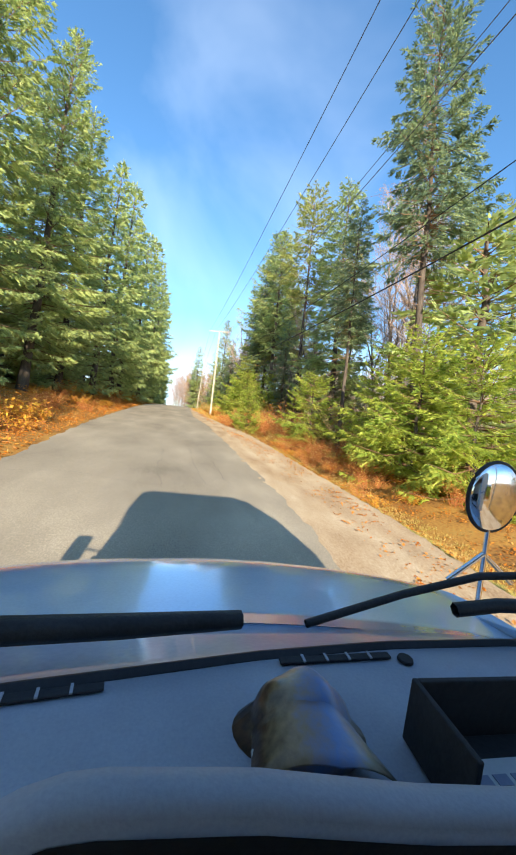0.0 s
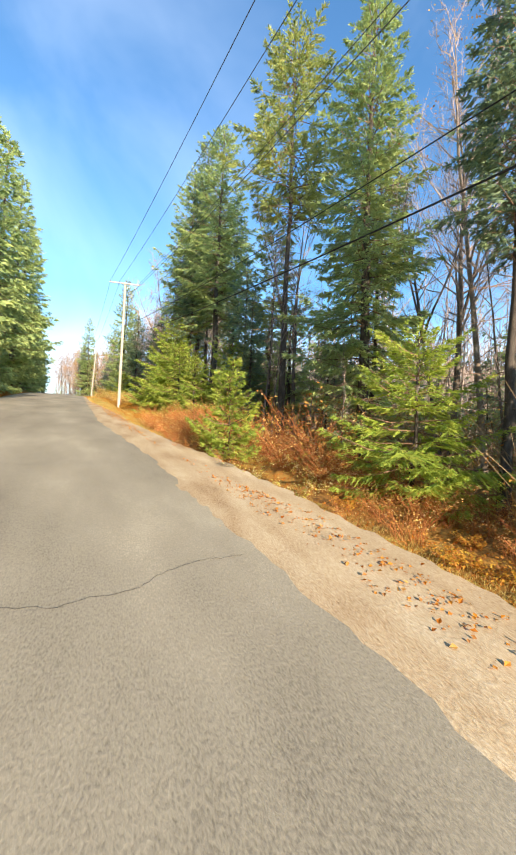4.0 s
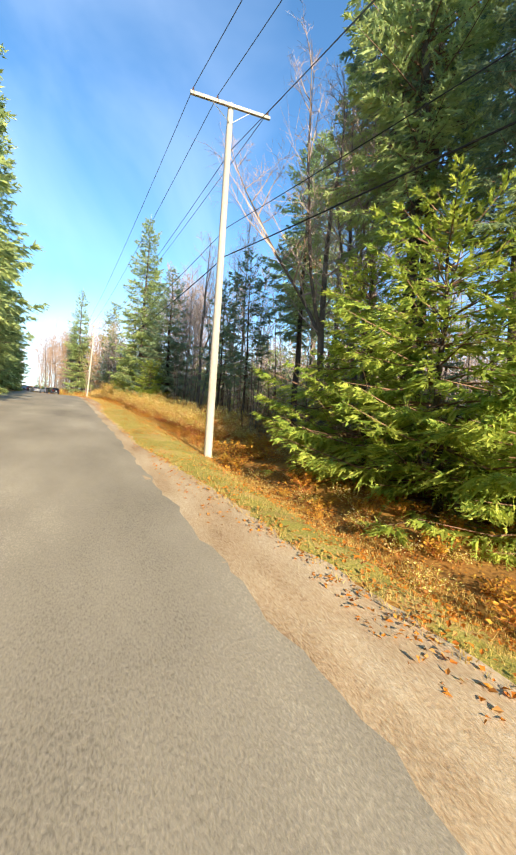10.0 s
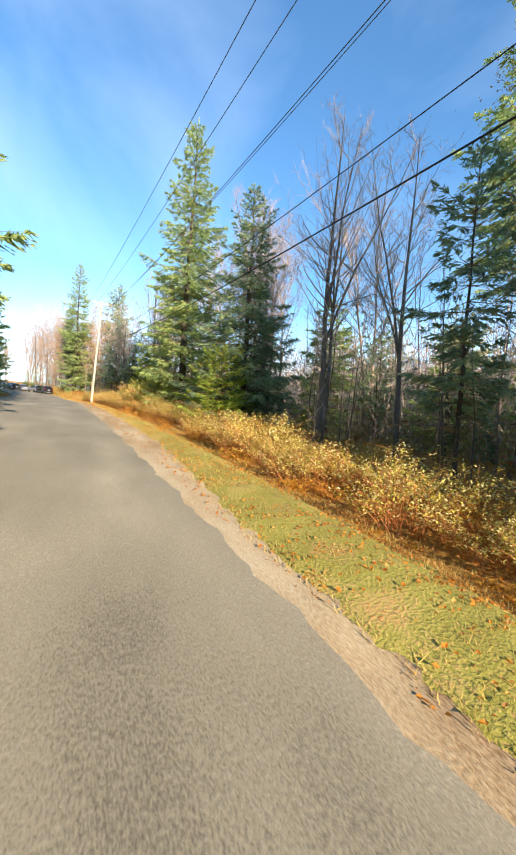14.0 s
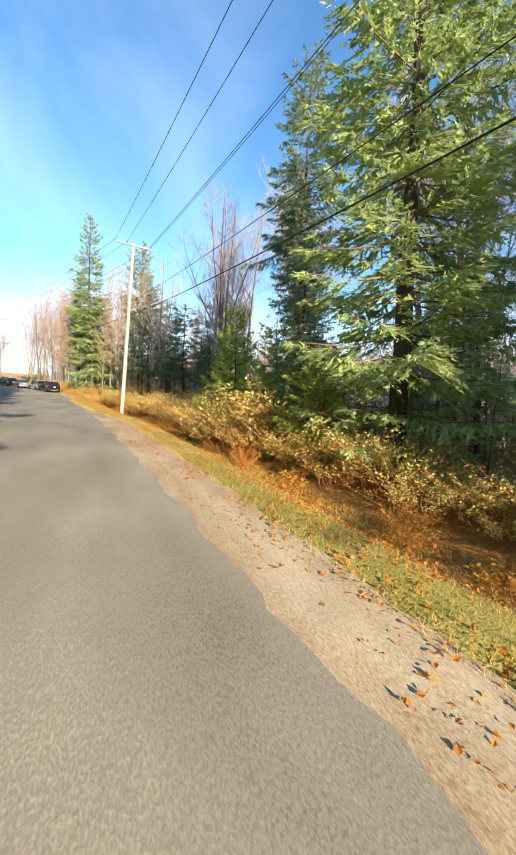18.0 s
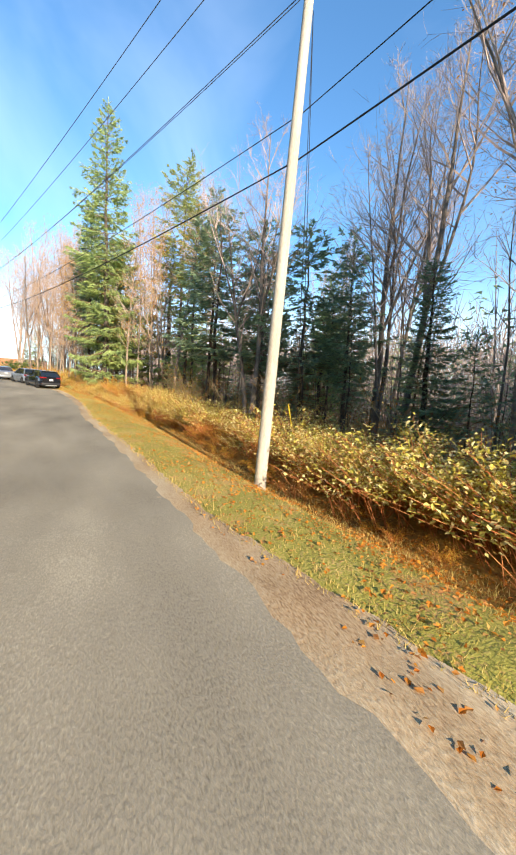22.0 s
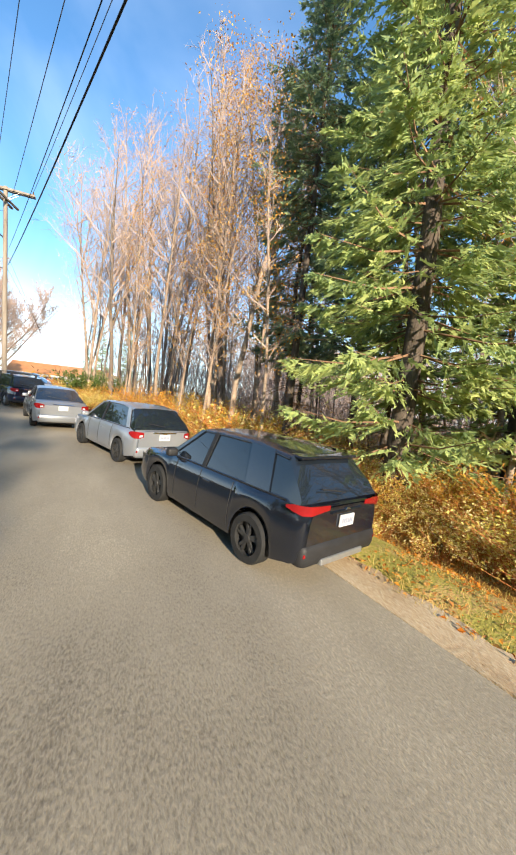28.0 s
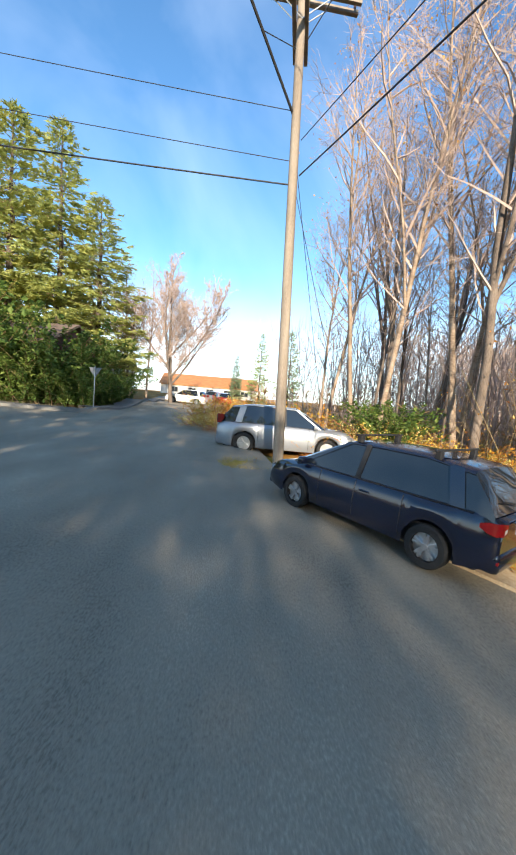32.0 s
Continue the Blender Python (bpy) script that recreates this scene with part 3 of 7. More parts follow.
tagged(strip("road", -50, 260, 0.25, lambda s: -4.35 + ragged(s, 1, 0.1), lambda s: edge_right(s) + ragged(s, 2, 0.09),
             lambda x, y, u, z: z - 0.02 * (np.abs(u + 1.0) / 3.3) ** 2 + 0.006 * wave(x, y, 1.7, 2, 3), M["asphalt"], 18),
       "worn pale grey asphalt road with patches and cracks", "road", kind="structure")
tagged(strip("shoulder", -40, 180, 0.25, lambda s: edge_right(s) - 0.15, lambda s: edge_right(s) + shoulder_w(s) + ragged(s * 2.3, 4, 0.09),
             lambda x, y, u, z: z - 0.035 + 0.012 * wave(x, y, 5.3, 1, 2) + 0.01 * wave(x, y, 1.9, 4, 2), M["gravel"], 12, 0.07),
       "sandy gravel shoulder beside the asphalt with wheel ruts", "shoulder", kind="structure")
tagged(strip("verge", -40, 172, 0.25, lambda s: edge_right(s) + shoulder_w(s) - 0.12 + ragged(s * 1.7, 5, 0.14), lambda s: edge_verge(s) - 0.15 + ragged(s, 6, 0.25),
             lambda x, y, u, z: ground(x.ravel(), y.ravel()).reshape(x.shape) + 0.004 + (0.055 + 0.012 * wave(x, y, 4.1, 2, 5)) * np.clip((u - u[:, :1]) / 0.4, 0, 1) * np.clip((u[:, -1:] - u) / 0.3, 0.2, 1), M["turf"], 14, 0.08),
       "mown grass verge strewn with orange autumn leaves", "verge", kind="structure")
# the side street that goes straight on past the bend
_side = np.array([(-12.5, 173), (-13.5, 182), (-14.5, 192), (-15.5, 205), (-17, 222), (-19, 260)])
_sy = np.arange(173, 258, 1.0)
_sx = np.interp(_sy, _side[:, 1], _side[:, 0])
_u = np.linspace(-4.5, 4.2, 8)
_v = np.stack([(_sx[:, None] + _u), np.repeat(_sy[:, None], 8, 1)], -1).reshape(-1, 2)
_i = (np.arange(len(_sy) - 1)[:, None] * 8 + np.arange(7)[None]).ravel()
side_road = link_mesh("side_road", np.c_[_v, ground(_v[:, 0], _v[:, 1]) + 0.16], np.stack([_i, _i + 1, _i + 9, _i + 8], 1), M["asphalt"])
tagged(side_road, "grey asphalt side street leading on past the bend", "road", kind="structure")
rng = np.random.default_rng(4)
# tarred cracks across the old asphalt
for k, (s0, u0, u1) in enumerate([(9.6, -4.1, 0.6), (11.5, -4.0, 1.6), (12.3, -4.1, 2.0), (15.5, -3.5, 2.4), (20.5, -1.5, 2.6), (27, -3.6, 1.5)]):
    u = np.linspace(u0, u1, 70)
    sv = s0 + np.cumsum(rng.normal(0, 0.02, 70)) + 0.25 * np.sin(u * 1.7 + k)
    pts = np.array([at_road(a, b)[:3] for a, b in zip(sv, u)])
    pts[:, 2] += 0.006 - 0.02 * (np.abs(u + 1.0) / 3.3) ** 2 + 0.006 * wave(pts[:, 0], pts[:, 1], 1.7, 2, 3)
    wd = 0.002 + 0.006 * rng.random(70)
    a = pts + np.c_[np.zeros(70), wd, np.zeros(70)]
    b = pts - np.c_[np.zeros(70), wd, np.zeros(70)]
    i = np.arange(69)
    tagged(link_mesh("road_crack", np.concatenate([a, b]), np.stack([i, i + 70, i + 71, i + 1], 1), M["tar"]), "dark tar-sealed crack across the asphalt", "road crack", kind="structure")

# long cracks and a worn seam along the wheel tracks
for k, (s0, s1, u0) in enumerate([(9.5, 17, 0.6), (9, 15, -0.5), (10, 13, 1.4)]):
    n = int((s1 - s0) * 7)
    sv = np.linspace(s0, s1, n)
    u = u0 + np.cumsum(rng.normal(0, 0.018, n)) + 0.1 * np.sin(sv * 0.9 + k)
    pts = np.array([at_road(a, b)[:3] for a, b in zip(sv, u)])
    pts[:, 2] += 0.006 - 0.02 * (np.abs(u + 1.0) / 3.3) ** 2 + 0.006 * wave(pts[:, 0], pts[:, 1], 1.7, 2, 3)
    wd = (0.002 + 0.004 * rng.random(n))[:, None] * np.array([[1.0, 0, 0]])
    i = np.arange(n - 1)
    tagged(link_mesh("road_crack", np.concatenate([pts - wd, pts + wd]), np.stack([i, i + n, i + n + 1, i + 1], 1), M["tar"]), "thin dark crack along the worn asphalt", "road crack", kind="structure")


# ---- trees
def shards(base, way, side, length, width):
    """Needle-clad shoots: one pointed triangle each, broad near the foot, or near the middle where the width is negative."""
    L, W = length[:, None], np.abs(width)[:, None]
    lo, hi = base + way * L * 0.12, base + way * L * np.where(width < 0, 0.45, 0.12)[:, None]
    v = np.stack([lo - side * W / 2, hi + side * W / 2, base + way * L], 1).reshape(-1, 3)
    return v, np.arange(len(base) * 3).reshape(-1, 3)


def conifer(name, seed, h=20.0, base=0.12, radius=3.2, whorls=38, per=6, droop=0.25, tuft=0.3, top=0.75, gaps=0.1, mat="fir", label="", thin=0.2, dense=2.6, slim=0.34, stubs=0, bare=0.0, girth=1.0):
    """Trunk, boughs in whorls, flat side sprays along each bough, and needle-clad shoots along each spray."""
    r = np.random.default_rng(seed)
    root = thing(name, Matrix(), label, "conifer tree", "conifers along the road")
    zs = np.linspace(-0.4, h * 0.985, 12)
    bend = np.cumsum(r.normal(0, 0.05, (12, 2)), 0)
    bend -= bend[0]
    rad = np.interp(zs, [-0.4, 0.4, h], [h * 0.0145 + 0.05, h * 0.011 + 0.03, 0.015]) * girth
    v, f = tube(np.c_[bend, zs], rad, 9)
    link_mesh("trunk", v, f, M["bark"], root, smooth=True)
    sticks, bb, ww, sd, ll, wd = [], [], [], [], [], []
    for k in range(stubs):
        z, a, l = h * r.uniform(0.08, base + 0.12), r.random() * 6.283, radius * r.uniform(0.25, 0.7)
        t = np.linspace(0, 1, 4)
        sticks.append(tube(np.c_[np.cos(a) * l * t, np.sin(a) * l * t, z + l * (r.normal(-0.1, 0.2) * t - 0.12 * t * t)] + np.cumsum(r.normal(0, 0.03, (4, 3)), 0), np.linspace(0.022, 0.006, 4), 3))
    for k in range(whorls):
        q = (k + r.random() * 0.8) / whorls
        z = h * (base + (0.975 - base) * q)
        reach = radius * ((1 - q) ** top) * (0.62 + 0.5 * r.random()) * (0.6 + 0.4 * min(1, q / 0.15)) + 0.15
        n = per + r.integers(-1, 2)
        a0 = r.random() * 6.28
        for j in range(n):
            if r.random() < gaps:
                continue
            a = a0 + j * 6.283 / n + r.normal(0, 0.25)
            l = reach * r.uniform(0.55, 1.15)
            rise = np.interp(q, [0, 0.5, 1], [-droop, -droop * 0.3, 0.75]) + r.normal(0, 0.12)
            t = np.linspace(0, 1, 5)
            sway = r.normal(0, 0.12) * l * t * t
            out = np.c_[np.cos(a) * l * t - np.sin(a) * sway, np.sin(a) * l * t + np.cos(a) * sway, l * (rise * t - droop * 0.6 * t * t + 0.24 * t ** 3)]
            pts = np.array([np.interp(z, zs, bend[:, 0]), np.interp(z, zs, bend[:, 1]), z]) + out
            sticks.append(tube(pts[::2], np.linspace(0.012 + 0.007 * l, 0.004, 3), 3))
            if bare and r.random() < bare:
                continue
            d = unit(np.array([np.cos(a), np.sin(a), rise - droop * 0.4]))
            s = np.array([-np.sin(a), np.cos(a), 0])
            nb = max(4, int(l / (tuft * 0.30)))
            tb = np.sqrt(r.uniform(thin ** 2, 1, nb))
            tb[-1] = 0.97
            root_b = np.stack([np.interp(tb, t, pts[:, c]) for c in range(3)], 1)
            sg = np.where(np.arange(nb) % 2 == 0, 1.0, -1.0)
            ang = sg * r.uniform(0.45, 1.05, nb) * np.interp(tb, [0.85, 1], [1, 0.3])
            bl = l * 0.46 * (1.06 - tb) * r.uniform(0.6, 1.15, nb) + tuft * 0.8
            wb = unit(d * np.cos(ang)[:, None] + s * np.sin(ang)[:, None] + np.c_[np.zeros((nb, 2)), r.normal(-0.14, 0.14, nb)])
            roll = r.normal(0, 0.75, nb)
            sb = unit(np.cross(wb, [0, 0, 1.0]))
            sb = unit(sb * np.cos(roll)[:, None] + np.cross(wb, sb) * np.sin(roll)[:, None])
            # the close-set needles of the spray itself
            bb.append(root_b)
            ww.append(unit(wb - [0, 0, 0.12]))
            sd.append(sb)
            ll.append(bl * r.uniform(0.9, 1.1, nb))
            wd.append(-tuft * slim * 1.35 * r.uniform(0.7, 1.3, nb))
            # pointed shoots on both sides
            cnt = np.maximum(4, (bl / tuft * dense).astype(int))
            i = np.repeat(np.arange(nb), cnt)
            m = len(i)
            qa = r.random(m) ** 0.7
            p = root_b[i] + (wb[i] - [0, 0, 0.12]) * (qa * bl[i])[:, None] + r.normal(0, 0.012 + 0.03 * tuft, (m, 3))
            fan = np.where(r.random(m) < 0.5, 1, -1) * r.uniform(0.25, 0.95, m) * np.interp(qa, [0.8, 1], [1, 0.4])
            w = unit(wb[i] * np.cos(fan)[:, None] + sb[i] * np.sin(fan)[:, None] + r.normal(0, 0.16, (m, 3)))
            bb.append(p)
            ww.append(w)
            sd.append(unit(np.cross(w, np.cross(wb[i], sb[i]) + r.normal(0, 0.4, (m, 3)))))
            size = tuft * r.uniform(0.55, 1.05, m) * np.interp(qa, [0, 1], [1.1, 0.7])
            ll.append(size)
            wd.append(size * slim * r.uniform(0.8, 1.4, m))
    # the leader
    m = 22
    zz = h * r.uniform(0.93, 1.0, m)
    w = unit(np.c_[r.normal(0, 0.5, (m, 2)), np.ones(m)])
    bb.append(np.c_[np.full((m, 2), 0) + bend[-1], zz])
    ww.append(w)
    sd.append(unit(np.cross(w, r.normal(0, 1, (m, 3)))))
    ll.append(np.full(m, min(tuft, h * 0.05)))
    wd.append(np.full(m, tuft * 0.3))
    v, f = gather(sticks)
    tagged(link_mesh("branch_mass", v, f, M["bough"], root), kind="stuff")
    v, f = shards(np.concatenate(bb), np.concatenate(ww), np.concatenate(sd), np.concatenate(ll), np.concatenate(wd))
    link_mesh("crown", v, f, M[mat], root)
    root["tall"] = h
    return root


def bare_tree(name, seed, h=17.0, r0=0.15, leaders=2, split=0.45, spread_a=0.25, branches=26, reach=0.2, mat="grey_bark", leafy=0.0, leaf="yellow_leaf", label="", category="bare tree", clear=0.3, stems=1, twiggy=1.0, lean=0.03, coarse=1.0):
    """Straight stems that part into upright leaders; side branches that curve upwards, sprays and fine twigs on them."""
    r = np.random.default_rng(seed)
    root = thing(name, Matrix(), label, category, "bare trees along the road")
    limbs, ribs, tips = [], [], []

    def run(p, d, l, n, wob, lift):
        pts = [np.array(p, float)]
        for _ in range(n):
            d = unit(d + r.normal(0, wob, 3) + np.array([0, 0, lift]))
            pts.append(pts[-1] + d * l / n)
        return np.array(pts)

    def along(pts, q):
        x = q * (len(pts) - 1)
        return np.array([np.interp(x, range(len(pts)), pts[:, c]) for c in range(3)])

    lead = []
    for k in range(stems):
        a, o = k * 6.283 / stems + r.random(), 0.16 * (stems > 1)
        hh, rr = h * (1 if k == 0 else r.uniform(0.8, 0.97)), r0 * (1 if k == 0 else 0.8)
        d = unit(np.array([r.normal(0, lean) + o * 0.45 * math.cos(a), r.normal(0, lean) + o * 0.45 * math.sin(a), 1.0]))
        trunk = run((math.cos(a) * o, math.sin(a) * o, -0.3), d, hh, 12, 0.035, 0.03)
        link_mesh("trunk", *tube(trunk, rr * np.interp(np.linspace(0, 1, 13), [0, 0.04, 0.5, 1], [1.25, 1.0, 0.62, 0.06]), 7), M[mat], root, smooth=True)
        lead.append((trunk, rr, clear, hh))
        for j in range(leaders - 1):
            q = r.uniform(split - 0.12, split + 0.15)
            a2 = r.random() * 6.283
            d2 = unit(np.array([math.cos(a2) * math.sin(spread_a), math.sin(a2) * math.sin(spread_a), math.cos(spread_a)]))
            x = along(trunk, q)
            top = run(x, d2, (hh - x[2]) * r.uniform(0.8, 1.0), 8, 0.06, 0.07)
            link_mesh("limb", *tube(top, rr * 0.62 * np.linspace(0.8, 0.08, 9), 6), M[mat], root, smooth=True)
            lead.append((top, rr * 0.55, 0.1, hh * (1 - q)))
    for pts, rr, lo, hh in lead:
        for k in range(max(6, int(branches * hh / h))):
            q = lo + (0.97 - lo) * (k + r.random()) / max(6, int(branches * hh / h))
            a = r.random() * 6.283
            tilt = np.interp(q, [0, 1], [1.1, 0.45]) * r.uniform(0.75, 1.2)
            l = h * reach * np.interp(q, [lo, lo + 0.25 * (1 - lo), 1], [0.75, 1.0, 0.28]) * r.uniform(0.6, 1.2)
            b = run(along(pts, q), np.array([math.cos(a) * math.sin(tilt), math.sin(a) * math.sin(tilt), math.cos(tilt)]), l, 4, 0.13, 0.12)
            limbs.append(tube(b, np.linspace(0.010 + 0.010 * l, 0.005, 5), 3))
            for _ in range(int(7 * twiggy)):
                x = along(b, r.uniform(0.25, 1.0))
                w = run(x, unit(b[-1] - b[0] + r.normal(0, 0.55, 3) * l * 0.75), l * r.uniform(0.22, 0.5), 2, 0.18, 0.1)
                ribs.append((w[0], w[1], w[2], 0.0075))
                tips.append(w[2])
                for _ in range(int(5 * twiggy)):
                    y = along(w, r.uniform(0.2, 1.0))
                    e = y + unit(w[2] - w[0] + r.normal(0, 0.6, 3) * np.linalg.norm(w[2] - w[0])) * l * r.uniform(0.1, 0.24)
                    ribs.append((y, (y + e) / 2 + r.normal(0, 0.02, 3), e, 0.005))
    a, b, c = (np.array([x[k] for x in ribs]) for k in range(3))
    side = unit(np.cross(c - a, r.normal(0, 1, a.shape))) * coarse * np.array([x[3] for x in ribs])[:, None]
    rv = np.stack([a - side, a + side, b + side * 0.8, b - side * 0.8, c + side * 0.3, c - side * 0.3], 1).reshape(-1, 3)
    o = np.arange(len(a))[:, None] * 6
    limbs.append((rv, np.concatenate([o + [0, 1, 2, 3], o + [3, 2, 4, 5]])))
    v, f = gather(limbs)
    tagged(link_mesh("twig_mass", v, f, M["twig"], root), kind="stuff")
    if leafy:
        tips = np.array(tips)
        c = np.repeat(tips[r.random(len(tips)) < leafy], 9, 0)
        c = c + r.normal(0, 0.34, c.shape)
        w = unit(r.normal(0, 1, c.shape) + [0, 0, -0.4])
        v, f = blades(c, w, unit(np.cross(w, r.normal(0, 1, c.shape))), r.uniform(0.06, 0.12, len(c)), r.uniform(0.04, 0.08, len(c)))
        tagged(link_mesh("leaf_mass", v, f, M[leaf], root), kind="stuff")
    root["tall"] = h
    return root


def shrub(name, seed, w=1.6, h=1.2, stems=26, leaves=420, leaf=(0.07, 0.13), mat="bramble", stem_mat="red_twig", label="", category="bush", arch=0.5, group="undergrowth beside the verge", outer=0.35, cane=0.009):
    """Arching canes from the ground with leaves along their outer halves."""
    r = np.random.default_rng(seed)
    root = thing(name, Matrix(), label, category, group)
    canes, base = [], []
    for k in range(stems):
        a, reach = r.random() * 6.283, w * 0.5 * math.sqrt(r.random())
        hh = h * r.uniform(0.55, 1.1)
        t = np.linspace(0, 1, 6)
        x0 = np.array([math.cos(a + 1) * 0.3 * w * r.random(), math.sin(a + 1) * 0.3 * w * r.random(), -0.1])
        pts = x0 + np.c_[math.cos(a) * reach * t ** 1.4 * 1.3, math.sin(a) * reach * t ** 1.4 * 1.3, hh * (t * (1 + arch) - arch * t * t)] + np.cumsum(r.normal(0, 0.02, (6, 3)), 0)
        canes.append(tube(pts[[0, 2, 5]], np.linspace(cane, cane * 0.45, 3), 3))
        base.append(pts)
    v, f = gather(canes)
    tagged(link_mesh("stem_mass", v, f, M[stem_mat], root), kind="stuff")
    if leaves:
        base = np.array(base)
        i, q = r.integers(0, stems, leaves), r.uniform(outer, 1, leaves) * 4.999
        lo = q.astype(int)
        p = base[i, lo] * (1 - (q - lo))[:, None] + base[i, lo + 1] * (q - lo)[:, None] + r.normal(0, 0.06, (leaves, 3))
        way = unit(r.normal(0, 1, (leaves, 3)) * [1, 1, 0.5] + [0, 0, 0.15])
        side = unit(np.cross(way, [0, 0, 1]) + r.normal(0, 0.35, (leaves, 3)))
        L = r.uniform(leaf[0], leaf[1], leaves)
        v, f = blades(p, way, side, L, L * 0.72, 0.2)
        tagged(link_mesh("leaf_mass", v, f, M[mat], root), kind="stuff")
    root["tall"] = h
    return root


used, true_size = set(), set()


def plant(proto, s, u, h=None, turn=None, lean=(0, 0), label="", sink=0.05, wide=1.0):
    x, y, _, _ = at_road(s, u)
    return plant_xy(proto, x, y, h, turn, lean, label, sink, wide)


def plant_xy(proto, x, y, h=None, turn=None, lean=(0, 0), label="", sink=0.05, wide=1.0):
    k = (h or proto["tall"]) / proto["tall"]
    turn = rng.uniform(0, 360) if turn is None else turn
    m = Matrix.LocRotScale((x, y, float(ground(x, y)[0]) - sink), Euler((radians(lean[0]), radians(lean[1]), radians(turn))), (k * wide, k * wide, k))
    if proto.name in used:
        ob = copy_thing(proto, m @ Matrix.Diagonal([1 / c for c in proto.scale] + [1]) if proto.name in true_size else m)
    else:
        used.add(proto.name)
        proto.matrix_world = m
        ob = proto
    if label:
        tagged(ob, label)
    return ob


FIR = [conifer("fir_tree", 11 + k, 24, 0.03 + 0.03 * k, 4.4, 46, 7, 0.2, 0.225, 0.62, 0.05, "fir", "tall green fir with sunlit yellow-green tips", 0.1, 2.8, 0.36) for k in range(3)]
ROW = [conifer("fir_tree", 21 + k, 24, 0.015, 4.6, 36, 6, 0.2, 0.46, 0.7, 0.06, "fir", "tall green fir branched to the ground beside the road", 0.15, 2.2, 0.34) for k in range(3)]
TALL = [conifer("tall_fir", 31 + k, 26, 0.42, 3.4, 34, 7, 0.24, 0.24, 0.5, 0.12, "dark_fir", "tall dark fir with a bare lower trunk and ragged crown", 0.15, 2.9, 0.34, stubs=64, bare=0.04, girth=0.74) for k in range(2)]
HIGH = conifer("high_fir", 37, 26, 0.34, 3.9, 36, 7, 0.2, 0.24, 0.5, 0.1, "fir", "tall yellow-green fir with a high crown over a bare trunk", 0.15, 2.9, 0.34, stubs=40, bare=0.04)
COLUMN = conifer("column_fir", 35, 20, 0.06, 2.7, 46, 7, 0.26, 0.215, 0.5, 0.05, "dark_fir", "slender dark blue-green fir with a dense upright crown", 0.1, 2.8, 0.36)
PINE = [conifer("pine_tree", 41 + k, 24, 0.50, 3.7, 24, 7, 0.0, 0.26, 0.42, 0.2, "pine", "tall pine with a clear trunk and open yellow-green crown", 0.25, 3.2, 0.32, stubs=70, bare=0.05, girth=0.72) for k in range(2)]
SPRUCE = [conifer("spruce_tree", 51 + k, 14, 0.02, 4.4, 38, 8, 0.22, 0.20, 0.85, 0.04, "dark_fir", "dark green spruce with branches down to the ground", 0.1, 2.7, 0.34) for k in range(2)]
HEML = [conifer("low_fir", 61 + k, 7, 0.02, 3.9, 18, 8, 0.12, 0.165, 0.6, 0.06, "young_fir", "spreading bright green young fir at the wood's edge", 0.1, 2.6, 0.34) for k in range(2)]
YOUNG = conifer("young_fir", 71, 3.6, 0.01, 1.35, 13, 10, -0.22, 0.125, 0.85, 0.02, "young_fir", "small bright green young fir beside the verge", 0.06, 3.8, 0.34, girth=0.35)
SMALL = conifer("small_fir", 72, 7.5, 0.05, 1.6, 22, 6, 0.12, 0.26, 0.75, 0.1, "fir", "slender young fir under the taller trees", 0.12, 2.0, 0.36)
DEAD = [conifer("sparse_fir", 121 + k, 15, 0.25, 3.0, 22, 6, 0.15, 0.33, 0.55, 0.2, "dark_fir", "thin shaded fir with bare lower trunk and sparse branches", 0.2, 1.9, 0.32, stubs=44, bare=0.12, girth=0.62) for k in range(2)]
BARE = [bare_tree("maple_tree", 81 + k, 18, 0.165, 3, 0.4, 0.32, 22, 0.23, "grey_bark", label="tall bare grey maple with fine upright twigs", stems=1 + (k == 1), clear=0.3, twiggy=1.35) for k in range(3)]
ALDER = [bare_tree("alder_tree", 91 + k, 17, 0.11, 2, 0.45, 0.24, 30, 0.22, "birch_bark", 0.10, "brown_leaf", label="pale bare alder lit warmly by low sun", clear=0.3, stems=1 + (k == 2), twiggy=1.3) for k in range(3)]
BIRCH = [bare_tree("birch_tree", 101 + k, 19, 0.125, 1, 0.5, 0.2, 40, 0.17, "birch_bark", 0.6, "brown_leaf", label="pale-barked birch with thin orange-brown autumn leaves", category="birch tree", clear=0.22, twiggy=1.3) for k in range(2)]
POLE = [bare_tree("young_tree", 111 + k, 13, 0.065, 1, 0.5, 0.2, 18, 0.14, "grey_bark", label="thin bare young tree in the wood behind", category="young tree", clear=0.25, twiggy=0.65) for k in range(3)]
SAPLING = [bare_tree("birch_sapling", 141 + k, 15, 0.07, 1, 0.5, 0.2, 34, 0.12, "birch_bark", 0.5, "brown_leaf", label="slender birch sapling with a few orange leaves", category="birch tree", clear=0.2, twiggy=1.15) for k in range(2)]
ROUND = bare_tree("round_maple", 118, 12, 0.2, 7, 0.22, 0.8, 26, 0.30, "grey_bark", label="broad bare maple with a dense round crown of pinkish twigs", clear=0.22, twiggy=1.8, coarse=2.4)

